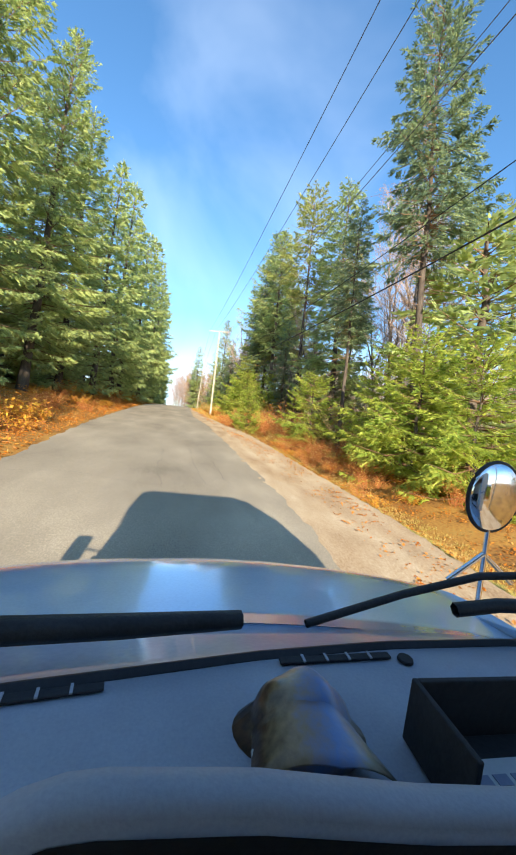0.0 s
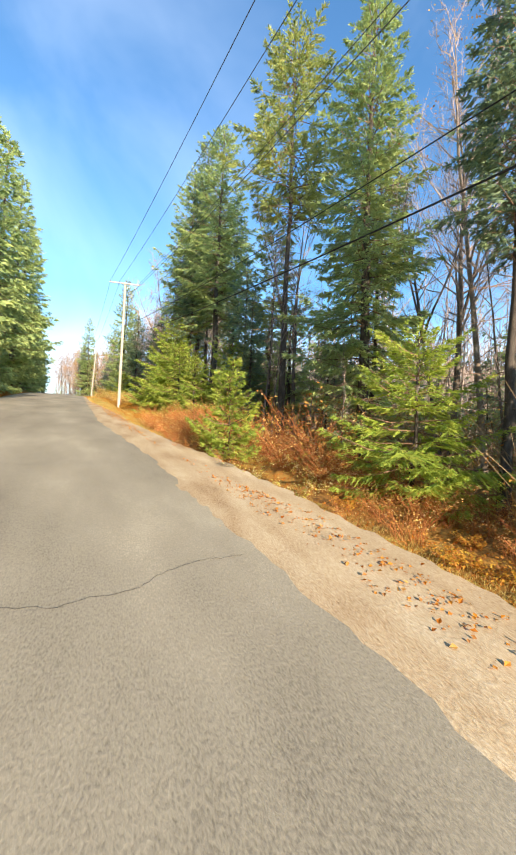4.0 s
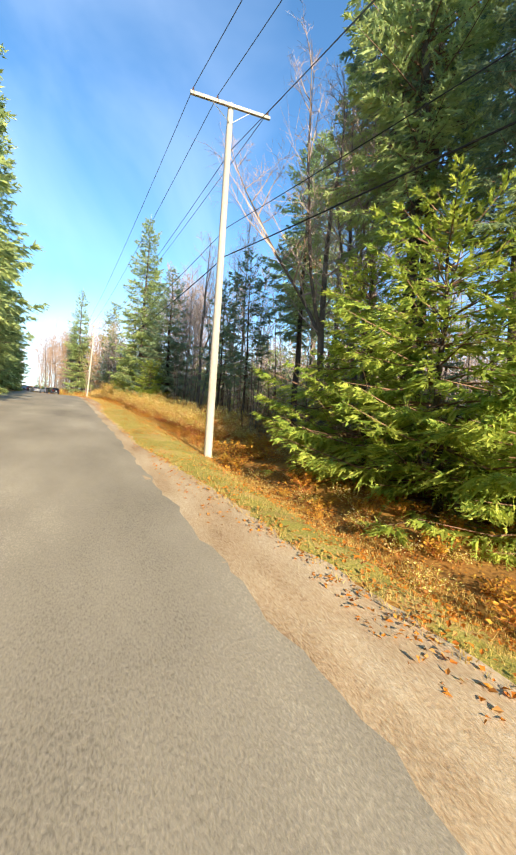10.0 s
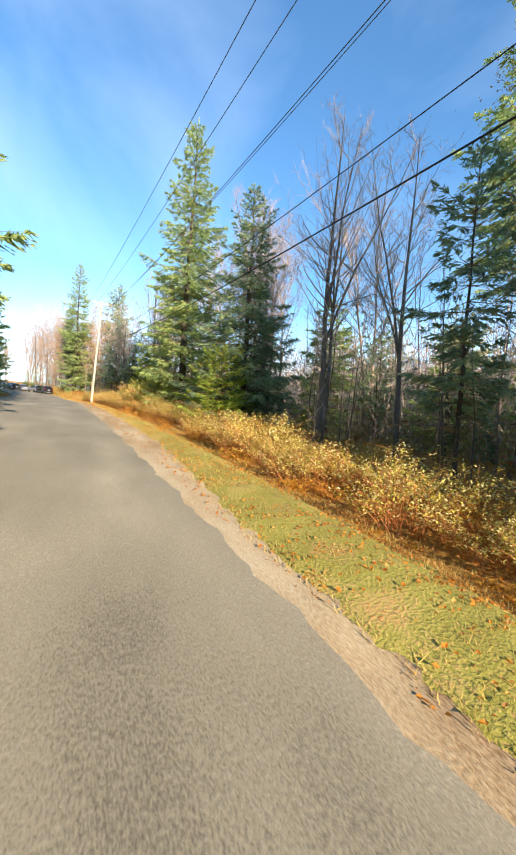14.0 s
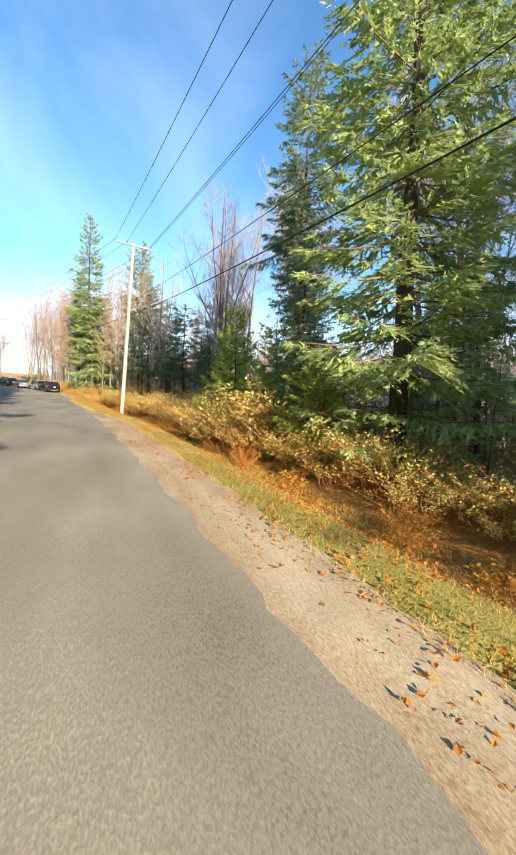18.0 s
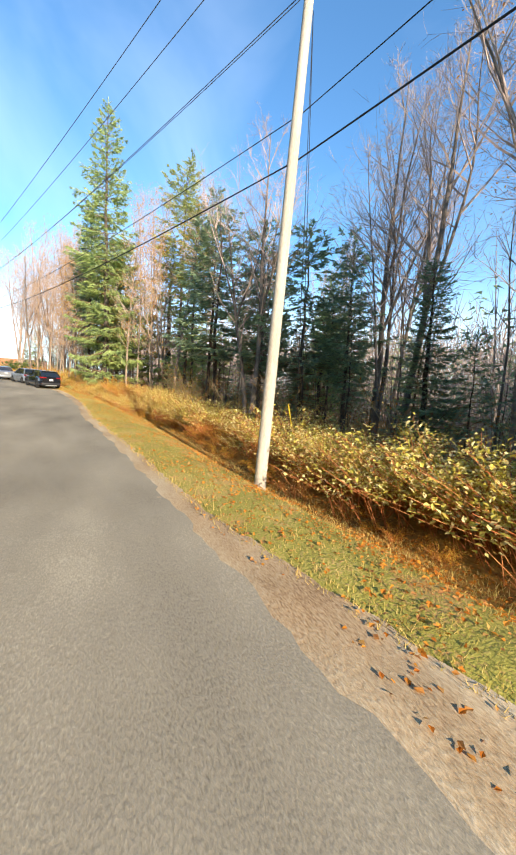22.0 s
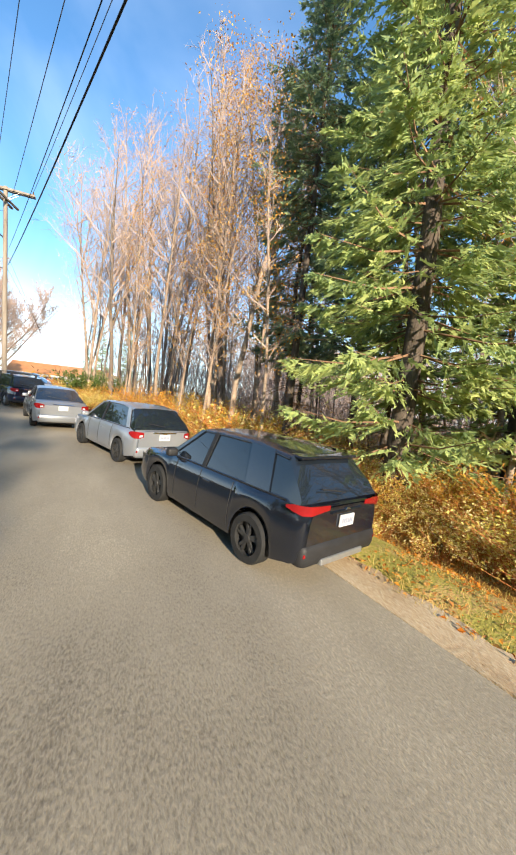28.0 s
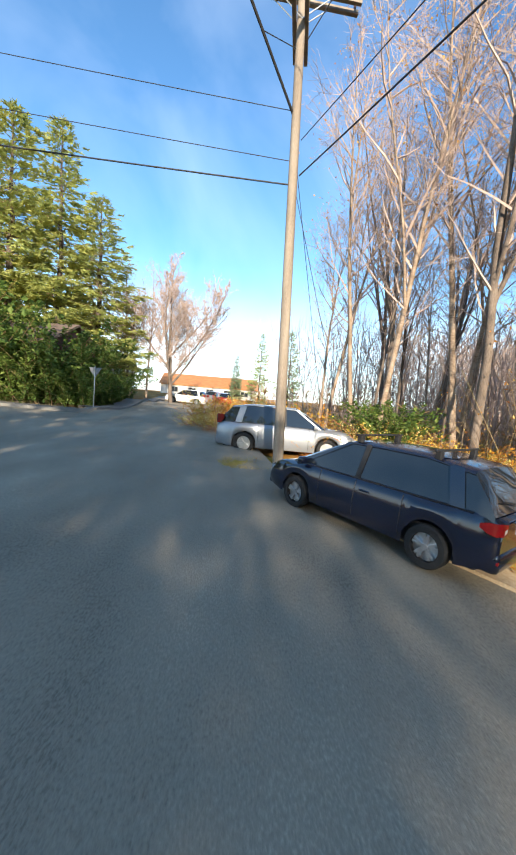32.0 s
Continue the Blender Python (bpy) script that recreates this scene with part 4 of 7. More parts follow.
# along the right-hand side, from the start of the walk on: s, u, height
plant(TALL[0], 14.8, 11.0, 25)
plant(PINE[0], 18.8, 21.4, 19)
plant(HEML[0], 12.5, 9.4, 6.4, wide=1.05)
plant(HEML[1], 16.0, 10.0, 5.8)
plant(HEML[1], 14.0, 11.4, 6.8)
plant(HEML[0], 10.0, 9.6, 6.2)
plant(TALL[1], 21.0, 10.4, 17)
plant(FIR[0], 29.5, 13.4, 24)
plant(HEML[0], 23.0, 9.2, 5.6)
plant(PINE[1], 34.8, 11.8, 25.4)
plant(PINE[0], 31.0, 15.5, 22)
plant(YOUNG, 28.9, 6.0, 4.05)
plant(PINE[0], 39.6, 13.6, 20)
plant(COLUMN, 38.0, 11.2, 9, wide=1.2)
plant(DEAD[0], 41.2, 12.4, 13)
plant(BARE[2], 37.6, 14.6, 17)
plant(HEML[1], 39.8, 10.2, 4.6)
plant(COLUMN, 44.3, 14.9, 16)
plant(HIGH, 46.6, 12.0, 27)
plant(TALL[1], 49.3, 10.6, 26.5)
plant(TALL[0], 53.8, 12.6, 31)
plant(HIGH, 53.0, 11.2, 25)
plant(TALL[0], 48.5, 14.5, 22)
plant(HEML[1], 47.4, 9.0, 7.6, wide=1.1)
plant(HEML[0], 50.4, 9.3, 9.6, wide=0.95)
plant(HEML[1], 53.2, 9.6, 8.8, wide=0.95)
plant(HEML[1], 44.2, 9.6, 6.2)
plant(HEML[0], 42.0, 11.5, 7.0)
plant(BARE[2], 57.5, 11.0, 18, wide=1.25)
plant(PINE[1], 59.5, 15.5, 25)
plant(HIGH, 74.6, 22.6, 29)
plant(HIGH, 66.0, 15.0, 19.5)
plant(BIRCH[0], 69.7, 12.3, 17)
plant(DEAD[rng.integers(2)], 71.5, 11.3, 13)
plant(DEAD[rng.integers(2)], 67.0, 11.5, 14)
plant(BARE[1], 80.3, 12.8, 18.5)
plant(BARE[2], 76.5, 14.6, 17)
plant(SPRUCE[0], 85.6, 10.8, 16.0, wide=1.0)
plant(HEML[0], 84.5, 8.6, 5.2)
plant(HEML[1], 88.5, 9.5, 6.0)
plant(FIR[1], 94.6, 9.4, 25.2, wide=1.02)
plant(COLUMN, 99.0, 8.8, 19.5)
plant(HEML[0], 97.0, 8.4, 4.6)
plant(TALL[1], 105.9, 13.0, 24)
plant(TALL[0], 104.6, 12.4, 23)
plant(HEML[1], 101.5, 9.2, 6.5)
plant(HEML[0], 105.3, 8.8, 7.8, wide=0.6)
plant(ALDER[1], 95.4, 14.6, 19.6)
plant(ALDER[2], 98.0, 16.2, 19)
plant(ALDER[0], 93.0, 16.4, 18)
plant(ALDER[1], 118.6, 22.0, 22)
plant(ALDER[2], 112.0, 19.0, 19)
plant(COLUMN, 119.4, 13.0, 18.0, wide=1.25)
plant(BARE[0], 115.9, 12.6, 19)
plant(BARE[2], 114.6, 12.5, 19)
plant(ALDER[0], 117.5, 16, 20)
plant(HEML[1], 111.0, 11.2, 7.5)
plant(DEAD[0], 127.1, 13.6, 13.5, wide=1.5)
plant(COLUMN, 127.7, 13.9, 13.2, wide=1.25, label="dark flat-topped fir standing among bare trunks")
plant(DEAD[1], 130.0, 12.6, 12.5, wide=1.2)
plant(DEAD[rng.integers(2)], 125.0, 14.5, 12)
plant(TALL[1], 127.5, 16.0, 14)
plant(BARE[1], 128.7, 10.9, 16.6, wide=1.1)
plant(DEAD[1], 131.5, 13.8, 13.5, wide=1.3)
plant(DEAD[0], 134.6, 12.2, 17, wide=1.4)
plant(TALL[0], 136.5, 12.8, 18)
plant(DEAD[rng.integers(2)], 133, 15, 14)
plant(PINE[0], 141.0, 14.2, 23.7)
plant(BIRCH[1], 140.0, 11.8, 19)
plant(BIRCH[0], 147.5, 15.6, 20, wide=0.85)
plant(PINE[1], 146.6, 16.9, 24)
plant(ALDER[1], 146.5, 14.5, 19, wide=0.85)
plant(FIR[1], 149.6, 9.9, 28, wide=0.9)
plant(BIRCH[1], 147.2, 11.0, 22, wide=0.7)
plant(BIRCH[1], 155.4, 9.4, 19)
plant(BIRCH[0], 156.8, 9.6, 18)
plant(BIRCH[1], 158.0, 14.5, 19)
plant(BIRCH[0], 148.6, 14.8, 20)
plant(BIRCH[1], 151.0, 15.5, 19)
plant(TALL[0], 153.6, 10.5, 22, wide=0.9)
for s, u, h in [(152.8, 13.6, 21), (155.0, 12.6, 20), (151.0, 12.2, 18), (156.2, 15.4, 20)]:
    plant(DEAD[rng.integers(2)], s, u, h, wide=0.95)
plant(TALL[1], 152.2, 12.5, 23)
plant(ALDER[0], 162.1, 12.0, 17)
for k, (s, u, h) in enumerate([(153.6, 9.2, 15), (155.0, 10.4, 17), (156.4, 8.8, 15), (157.8, 11.2, 17), (159.2, 10.2, 15), (160.6, 11.8, 16), (163.2, 11.0, 14), (165.4, 12.6, 15), (145.2, 12.6, 17), (146.2, 13.4, 19), (144.0, 13.2, 18), (147.8, 12.6, 18)]):
    plant(SAPLING[k % 2], s, u, h, lean=(rng.uniform(-3, 3), rng.uniform(-3, 3)))
for k, (s, u, h) in enumerate([(158.5, 12.5, 18), (160, 15, 18), (163.5, 15, 18), (167, 13, 17), (168.5, 16, 20), (171, 14, 17), (172.5, 18, 18), (166, 19, 18), (170, 21, 19), (175, 22, 17), (158, 17, 18), (162, 18, 19), (165.2, 15.0, 18), (173, 15.5, 16), (176, 17, 15), (172, 23, 16), (161, 23, 17)]):
    plant((ALDER if k % 3 else BARE)[k % 3], s, u, h)
# the wood behind: thin trunks, bare trees and sparse firs
for s in np.arange(8, 176, 2.1):
    for _ in range(2):
        u = 15 + 26 * rng.random() ** 1.2
        kind = rng.random()
        if kind < 0.48 or (s > 150 and kind > 0.68):
            plant(POLE[rng.integers(3)], s + rng.normal(0, 1), u, rng.uniform(9, 16))
        elif kind < 0.68:
            plant((BARE + ALDER)[rng.integers(6)], s + rng.normal(0, 1), u + 2, rng.uniform(13, 20))
        elif kind < 0.88:
            plant(DEAD[rng.integers(2)], s + rng.normal(0, 1), u, rng.uniform(8, 15))
        else:
            plant(SMALL, s + rng.normal(0, 1), u, rng.uniform(7, 12), wide=1.4)
for s in np.arange(12, 172, 2.0):
    plant(POLE[rng.integers(3)], s + rng.normal(0, 1.2), edge_verge(s) + rng.uniform(5.5, 12), rng.uniform(5, 12))
for s in np.arange(10, 152, 4.2):
    plant((SMALL, *DEAD)[rng.integers(3)], s + rng.normal(0, 1), rng.uniform(13, 24), rng.uniform(5, 9))
# the left-hand side
for k, (s, u, h) in enumerate([(14, -11.0, 23), (19, -10.0, 23), (25, -9.0, 24), (32, -9.2, 24), (38, -8.0, 24), (45, -7.4, 26), (52, -7.6, 25), (59, -6.9, 27), (66, -6.8, 27), (73, -6.6, 27), (80, -6.5, 26), (87, -6.6, 24), (94, -8.6, 20), (22, -14, 25), (35, -14, 24), (55, -13, 24), (72, -13, 22), (100, -9, 16)]):
    plant((FIR if s < 34 else ROW)[k % 3], s, u, h)
for k, (s, u, h) in enumerate([(112, -9, 12), (118, -8.6, 13), (125, -10, 12), (132, -12, 11)]):
    plant((BIRCH[0], ALDER[1], BARE[1], BIRCH[1])[k], s, u, h)
# firs mostly out of view, added tall so that they shade the bend
for k, (s, u, h) in enumerate([(102, -8.0, 18), (106, -11, 19), (109, -8.2, 19), (114, -11.5, 21), (121, -9.4, 19), (128, -10.0, 17), (134, -11, 20), (139, -10.5, 18), (117, -15, 22), (126, -15, 22), (136, -16, 21)]):
    plant(ROW[k % 3], s, u, h)
# unseen firs added for shade on the bend and reflections in the cars
for k, (s, u, h) in enumerate([(104, -6.6, 14), (111, -6.4, 13), (118, -6.6, 12), (124, -6.8, 11), (130, -7.2, 11), (137, -8.0, 7.5), (142, -10.5, 15), (147, -11, 16), (152, -11.5, 16), (157, -12, 15), (149, -15, 20), (155, -16, 20)]):
    plant(ROW[k % 3], s, u, h)
# unseen firs round the start, added only to shade the left bank
for k, (s, u, h) in enumerate([(-9, -8.5, 10), (-3, -7.6, 9), (2, -8.2, 10), (6, -7.4, 8)]):
    plant(ROW[k % 3], s, u, h)
for k, (s, u, h) in enumerate([(20, -17, 11), (24, -19, 13), (29, -18, 12), (33, -20, 13), (38, -18, 12), (43, -17, 12), (48, -18, 13), (54, -17, 12), (17, -22, 14), (27, -24, 14)]):
    plant(ROW[k % 3], s, u, h)
for s in np.arange(13, 60, 2.2):
    plant(SMALL, s, -13.5 - 6 * rng.random(), rng.uniform(4.5, 7), wide=1.5)
# far trees past the bend
CEDAR = conifer("cedar_tree", 131, 24, 0.10, 4.8, 40, 7, 0.28, 0.44, 0.7, 0.05, "cedar", "broad olive-green conifer behind the brown house", 0.15, 2.8, 0.34)
for x, y, h, w in ((-28.9, 208, 26, 1.25), (-33.5, 207.5, 24, 1.25), (-38, 208.5, 26, 1.3), (-25.4, 208.8, 18, 1.35)):
    plant_xy(CEDAR, x, y, h, wide=w)
plant_xy(ROUND, -18.7, 213, 16, wide=0.95)
plant_xy(BARE[1], -23.2, 211, 14, wide=1.3)
plant_xy(ALDER[0], -21.6, 213.5, 14, wide=1.4)
plant_xy(BIRCH[0], -22.5, 211, 11)
plant_xy(ALDER[2], -25, 215, 10)
plant_xy(SPRUCE[0], -12.7, 255, 9, wide=0.8)
plant_xy(ROW[2], -3.0, 234, 12, wide=1.1)
plant_xy(ROW[0], -8.0, 236, 12, wide=1.0)
for k in range(16):
    plant_xy((ALDER + BARE)[k % 6], 2 + 26 * rng.random(), 196 + 42 * rng.random(), rng.uniform(9, 14))

# a clump of thin reddish stems beside the brambles
for s, u, h in [(74.6, 9.4, 6.5), (75.4, 9.9, 7.2), (76.0, 9.2, 6.0), (76.6, 10.1, 7.6), (77.3, 9.5, 6.4), (75.9, 10.6, 7.0), (63, 10.2, 6.2), (64.2, 9.6, 5.6), (65.4, 10.4, 6.8)]:
    plant(POLE[rng.integers(3)], s, u, h, lean=(rng.uniform(-7, 7), rng.uniform(-7, 7)), label="thin bare reddish stem in a clump beside the brambles")

# ---- undergrowth
BRAM = [shrub("bramble_bush", 201 + k, 2.0, 1.2, 26, 430, (0.06, 0.14), "bramble", "red_twig", "tangled bramble with pale yellow-green leaves") for k in range(3)]
RUST = [shrub("rusty_shrub", 211 + k, 1.8, 1.5, 64, 480, (0.04, 0.09), "rust", "red_twig", "rust-red shrub with upright twigs and few leaves", arch=0.3, cane=0.0055) for k in range(3)]
FERN = [shrub("dead_bracken", 221 + k, 1.7, 0.85, 26, 330, (0.08, 0.2), "fern", "red_twig", "orange dead bracken and fallen leaves", arch=0.8, outer=0.25) for k in range(2)]
THICK = [shrub("bramble_thicket", 261 + k, 3.2, 1.8, 70, 1700, (0.06, 0.13), "bramble", "red_twig", "high tangled bramble with pale and yellow leaves") for k in range(2)]
TALLFERN = [shrub("tall_bracken", 271 + k, 2.4, 1.7, 60, 1300, (0.05, 0.13), "fern", "red_twig", "high orange dead bracken at the wood's edge", arch=0.7, outer=0.2) for k in range(2)]
true_size.update(p.name for p in THICK + TALLFERN)
TWIG = [shrub("bare_shrub", 231 + k, 2.8, 2.4, 34, 120, (0.05, 0.09), "rust", "brush", "bare brown shrub with thin upright stems", arch=0.15) for k in range(2)]
YEL = shrub("yellow_shrub", 241, 2.6, 3.6, 44, 1100, (0.06, 0.13), "yellow_leaf", "twig", "shrub with bright yellow autumn leaves", arch=0.2)
HEDGE = [shrub("hedge_bush", 251 + k, 3.0, 2.2, 40, 4200, (0.10, 0.19), "hedge", "brush", "dense dark evergreen bush beside the pavement", arch=0.6, outer=0.1, group="bushes beside the pavement") for k in range(2)]
for s in np.arange(10, 168, 0.95):
    v = float(edge_verge(s))
    for row in range(4):
        u = v + 0.45 + row * 1.0 + rng.normal(0, 0.3)
        q = rng.random()
        if s < 24:
            proto, h = (RUST[rng.integers(3)], rng.uniform(0.8, 1.5)) if q < 0.6 else (FERN[rng.integers(2)], rng.uniform(0.5, 0.9))
        elif s < 43:
            proto, h = (RUST[rng.integers(3)], rng.uniform(1.2, 1.9)) if q < 0.7 else (BRAM[rng.integers(3)], rng.uniform(0.7, 1.3))
        elif s < 60:
            proto, h = (BRAM[rng.integers(3)], rng.uniform(0.6, 1.0)) if q < 0.45 else (FERN[rng.integers(2)], rng.uniform(0.5, 0.9))
        elif s < 135:
            if row == 0 or q > 0.8:
                proto, h = ((FERN if q < 0.6 else TALLFERN)[rng.integers(2)], rng.uniform(0.4, 0.8) + 0.2 * row) if q < 0.9 else (RUST[rng.integers(3)], rng.uniform(0.9, 1.6))
            else:
                proto, h = (THICK if row < 3 else BRAM)[rng.integers(2)], rng.uniform(0.75, 1.5) * (1.45 if 98 < s < 120 else 1.0) * (1 + 0.2 * math.sin(s * 0.9) + 0.15 * math.sin(s * 2.3))
        else:
            proto, h = (TALLFERN[rng.integers(2)], rng.uniform(0.6, 1.1)) if q < (0.6 if s < 141 else 0.25) else (THICK[rng.integers(2)], rng.uniform(0.7, 1.4))
        if row == 0 and rng.random() < 0.35:
            h *= 0.6
        plant(proto, s + rng.normal(0, 0.25), u, h)
for s in np.arange(12, 168, 2.6):
    plant(TWIG[rng.integers(2)], s + rng.normal(0, 0.8), edge_verge(s) + rng.uniform(3.5, 8), rng.uniform(1.6, 3.4))
for s, u, h in [(26, 8.4, 2.6), (28, 9.0, 3.0), (30, 8.2, 2.4), (33.5, 8.6, 2.8), (36, 8.0, 2.4), (38.5, 8.6, 2.6)]:
    plant(RUST[rng.integers(3)], s, u, h, label="tall rust-brown leafless shrub under the firs")
for s, u, h in [(22.5, 15, 19), (25, 16.5, 20), (27.5, 17, 18), (20.5, 17, 18), (55.5, 10.6, 16), (56.5, 12.4, 17), (121, 14, 18), (124, 16, 19), (88.5, 14, 18), (91, 15.5, 17)]:
    plant((BARE + ALDER)[rng.integers(6)], s, u, h)
for s, u, h in [(158, 9.8, 2.2), (161, 10.4, 2.6), (164.5, 11.6, 2.2), (168, 12.5, 2.4), (171, 13.2, 2.0)]:
    plant(YEL, s, u, h, label="low shrub with yellow and orange leaves")
for s in np.arange(152, 182, 0.6):
    plant((TALLFERN + RUST[:1] + THICK)[rng.integers(5)], s, edge_verge(s) + rng.uniform(0.5, 4.5), rng.uniform(1.0, 2.0))
for s in np.arange(137, 151, 0.7):
    plant((THICK + TALLFERN + RUST)[rng.integers(7)], s, edge_verge(s) + rng.uniform(0.8, 4.0), rng.uniform(1.2, 1.9))
for s, u, h in [(142.6, 7.6, 1.7), (143.4, 8.4, 1.9), (136.7, 11.0, 5.2), (135.2, 10.0, 3.4), (138, 10.6, 3.6)]:
    plant(YEL, s, u, h)
for s in np.arange(8, 60, 1.0):
    plant((RUST + FERN)[rng.integers(5)], s, -5.6 - 2.6 * rng.random(), rng.uniform(0.6, 1.5))
for x, y, h in [(-21, 195.2, 2.6), (-23.2, 195.4, 3.4), (-25.4, 195.2, 3.6), (-27.6, 194.8, 3.8), (-29.8, 194.2, 4.2), (-32, 193.2, 4.4), (-20.6, 198, 2.0), (-21, 201, 1.8), (-34, 191.8, 4.4), (-22.5, 197.6, 3.6), (-24.6, 198, 4.6), (-31.5, 196.5, 4.6), (-21.6, 204, 2.0)]:
    plant_xy(HEDGE[rng.integers(2)], x, y, h)
for x, y, h in [(-5.0, 184.5, 1.4), (-3.6, 186.5, 1.2)]:
    plant_xy(HEDGE[0], x, y, h, label="green evergreen bush among orange leaves at the wood's edge")


def stuff_on_verge(name, n, lo, hi, s0, s1, seed):
    r = np.random.default_rng(seed)
    s, q = r.uniform(s0, s1, n), r.random(n)
    u = lo(s) + (hi(s) - lo(s)) * q
    c = np.stack([np.interp(s, CS, CL[:, k]) for k in range(3)], 1)
    t = unit(np.stack([np.interp(s, CS, CT[:, k]) for k in range(2)], 1))
    x, y = c[:, 0] + t[:, 1] * u, c[:, 1] - t[:, 0] * u
    return r, np.stack([x, y, ground(x, y)], 1), s


r_, p_, s_ = stuff_on_verge("grass", 160000, lambda s: edge_right(s) + shoulder_w(s) - 0.2, lambda s: edge_verge(s) + 0.7, 0, 170, 7)
w_ = unit(r_.normal(0, 0.5, p_.shape) + [0, 0, 1])
sd_ = unit(np.cross(w_, r_.normal(0, 1, p_.shape)))
p_[:, 2] += 0.025
h_ = r_.uniform(0.03, 0.085, (len(p_), 1)) * np.where(r_.random((len(p_), 1)) < 0.04, 2.2, 1) + 0.03
v_ = np.stack([p_ - sd_ * 0.006, p_ + sd_ * 0.006, p_ + w_ * h_], 1).reshape(-1, 3)
f_ = np.arange(len(p_) * 3).reshape(-1, 3)
tagged(link_mesh("grass", v_, f_, M["grass"]), "short yellow-green autumn grass on the verge", "grass", kind="stuff")
r_, p_, s_ = stuff_on_verge("leaves", 240000, lambda s: edge_right(s) + 0.3 + 0.6 * (s < 50), lambda s: edge_verge(s) + 6, 2, 172, 8)
_u = to_road(p_[:, 0], p_[:, 1])[1] - edge_verge(s_)
_keep = r_.random(len(p_)) < np.interp(_u, [-2.8, -1.6, -0.8, -0.3, 0.2, 3.5, 6], [0.3, 0.6, 0.95, 1.0, 1.0, 0.9, 0.4]) * np.clip(0.75 + 0.9 * wave(p_[:, 0], p_[:, 1], 1.6, 1, 2), 0.12, 1)
p_, n_ = p_[_keep], int(_keep.sum())
p_[:, 2] += np.where(_u[_keep] < -0.1, 0.075, 0.025)
w_ = unit(r_.normal(0, 1, p_.shape) * [1, 1, 0.35])
L_ = r_.uniform(0.04, 0.095, n_)
v_, f_ = blades(p_, w_, unit(np.cross(w_, [0, 0, 1]) + r_.normal(0, 0.3, p_.shape)), L_, L_ * 0.75, 0.2)
tagged(link_mesh("fallen_leaves", v_, f_, M["litter"]), "orange and brown fallen leaves over the bank and verge", "leaf litter", kind="stuff")


# the wood's depth: thin stems and twigs too many to count
r_, p_, s_ = stuff_on_verge("woods", 1500, lambda s: edge_verge(s) + 14, lambda s: edge_verge(s) + 62, -10, 190, 9)
_pieces = []
for q_ in p_:
    h_ = r_.uniform(5, 14)
    a_ = q_ + np.array([r_.normal(0, 0.6), r_.normal(0, 0.6), h_])
    m_ = (q_ + a_) / 2 + r_.normal(0, 0.2, 3)
    _pieces.append(tube(np.array([q_ - [0, 0, 0.3], m_, a_]), np.array([0.08, 0.045, 0.006]) * r_.uniform(0.5, 1.4), 3))
    for _ in range(7):
        k_ = r_.uniform(0.3, 0.95)
        b_ = np.interp(k_, [0, 0.5, 1], [0, 1, 2])
        b_ = q_ + (m_ - q_) * min(1, b_) + (a_ - m_) * max(0, b_ - 1)
        l_ = (1.15 - k_) * h_ * 0.28
        e_ = np.array([r_.normal(0, 0.6), r_.normal(0, 0.6), r_.uniform(0.5, 1.2)]) * l_
        _pieces.append(tube(np.array([b_, b_ + e_ * 0.5 + r_.normal(0, 0.08, 3), b_ + e_ + [0, 0, l_ * 0.2]]), np.array([0.02, 0.012, 0.004]), 3))
v_, f_ = gather(_pieces)
tagged(link_mesh("far_woods", v_, f_, M["twig"]), "dense bare thin trunks of the wood behind the road", "woods", kind="stuff")
r_, p_, s_ = stuff_on_verge("brush", 40000, lambda s: edge_verge(s) + 5, lambda s: edge_verge(s) + 45, -5, 185, 10)
p_[:, 2] += r_.random(len(p_)) ** 2 * 2.2
w_ = unit(r_.normal(0, 1, p_.shape) * [1, 1, 0.8] + [0, 0, 0.5])
L_ = r_.uniform(0.2, 0.7, len(p_))
v_, f_ = blades(p_, w_, unit(np.cross(w_, [0, 0, 1]) + r_.normal(0, 0.3, p_.shape)), L_, L_ * 0.25, 0.2)
tagged(link_mesh("brushwood", v_, f_, M["brush"]), "brown dead brushwood and low growth under the trees", "brushwood", kind="stuff")


r_, p_, s_ = stuff_on_verge("thicket", 170000, lambda s: edge_verge(s) + 12, lambda s: edge_verge(s) + 85, -5, 188, 12)
_far = np.interp(to_road(p_[:, 0], p_[:, 1])[1], [15, 95], [1.0, 2.2])
p_[:, 2] += r_.random(len(p_)) ** 1.3 * 7.0 * _far
w_ = unit(r_.normal(0, 0.4, p_.shape) + [0, 0, 1])
sd_ = unit(np.cross(w_, r_.normal(0, 1, p_.shape)))
h_ = r_.uniform(0.6, 2.2, (len(p_), 1)) * _far[:, None]
_w = 0.022 * _far[:, None] ** 1.5
v_ = np.stack([p_ - sd_ * _w, p_ + sd_ * _w, p_ + w_ * h_], 1).reshape(-1, 3)
tagged(link_mesh("thicket", v_, np.arange(len(p_) * 3).reshape(-1, 3), M["twig"]), "pale brown tangle of bare twigs deep in the wood", "thicket", kind="stuff")


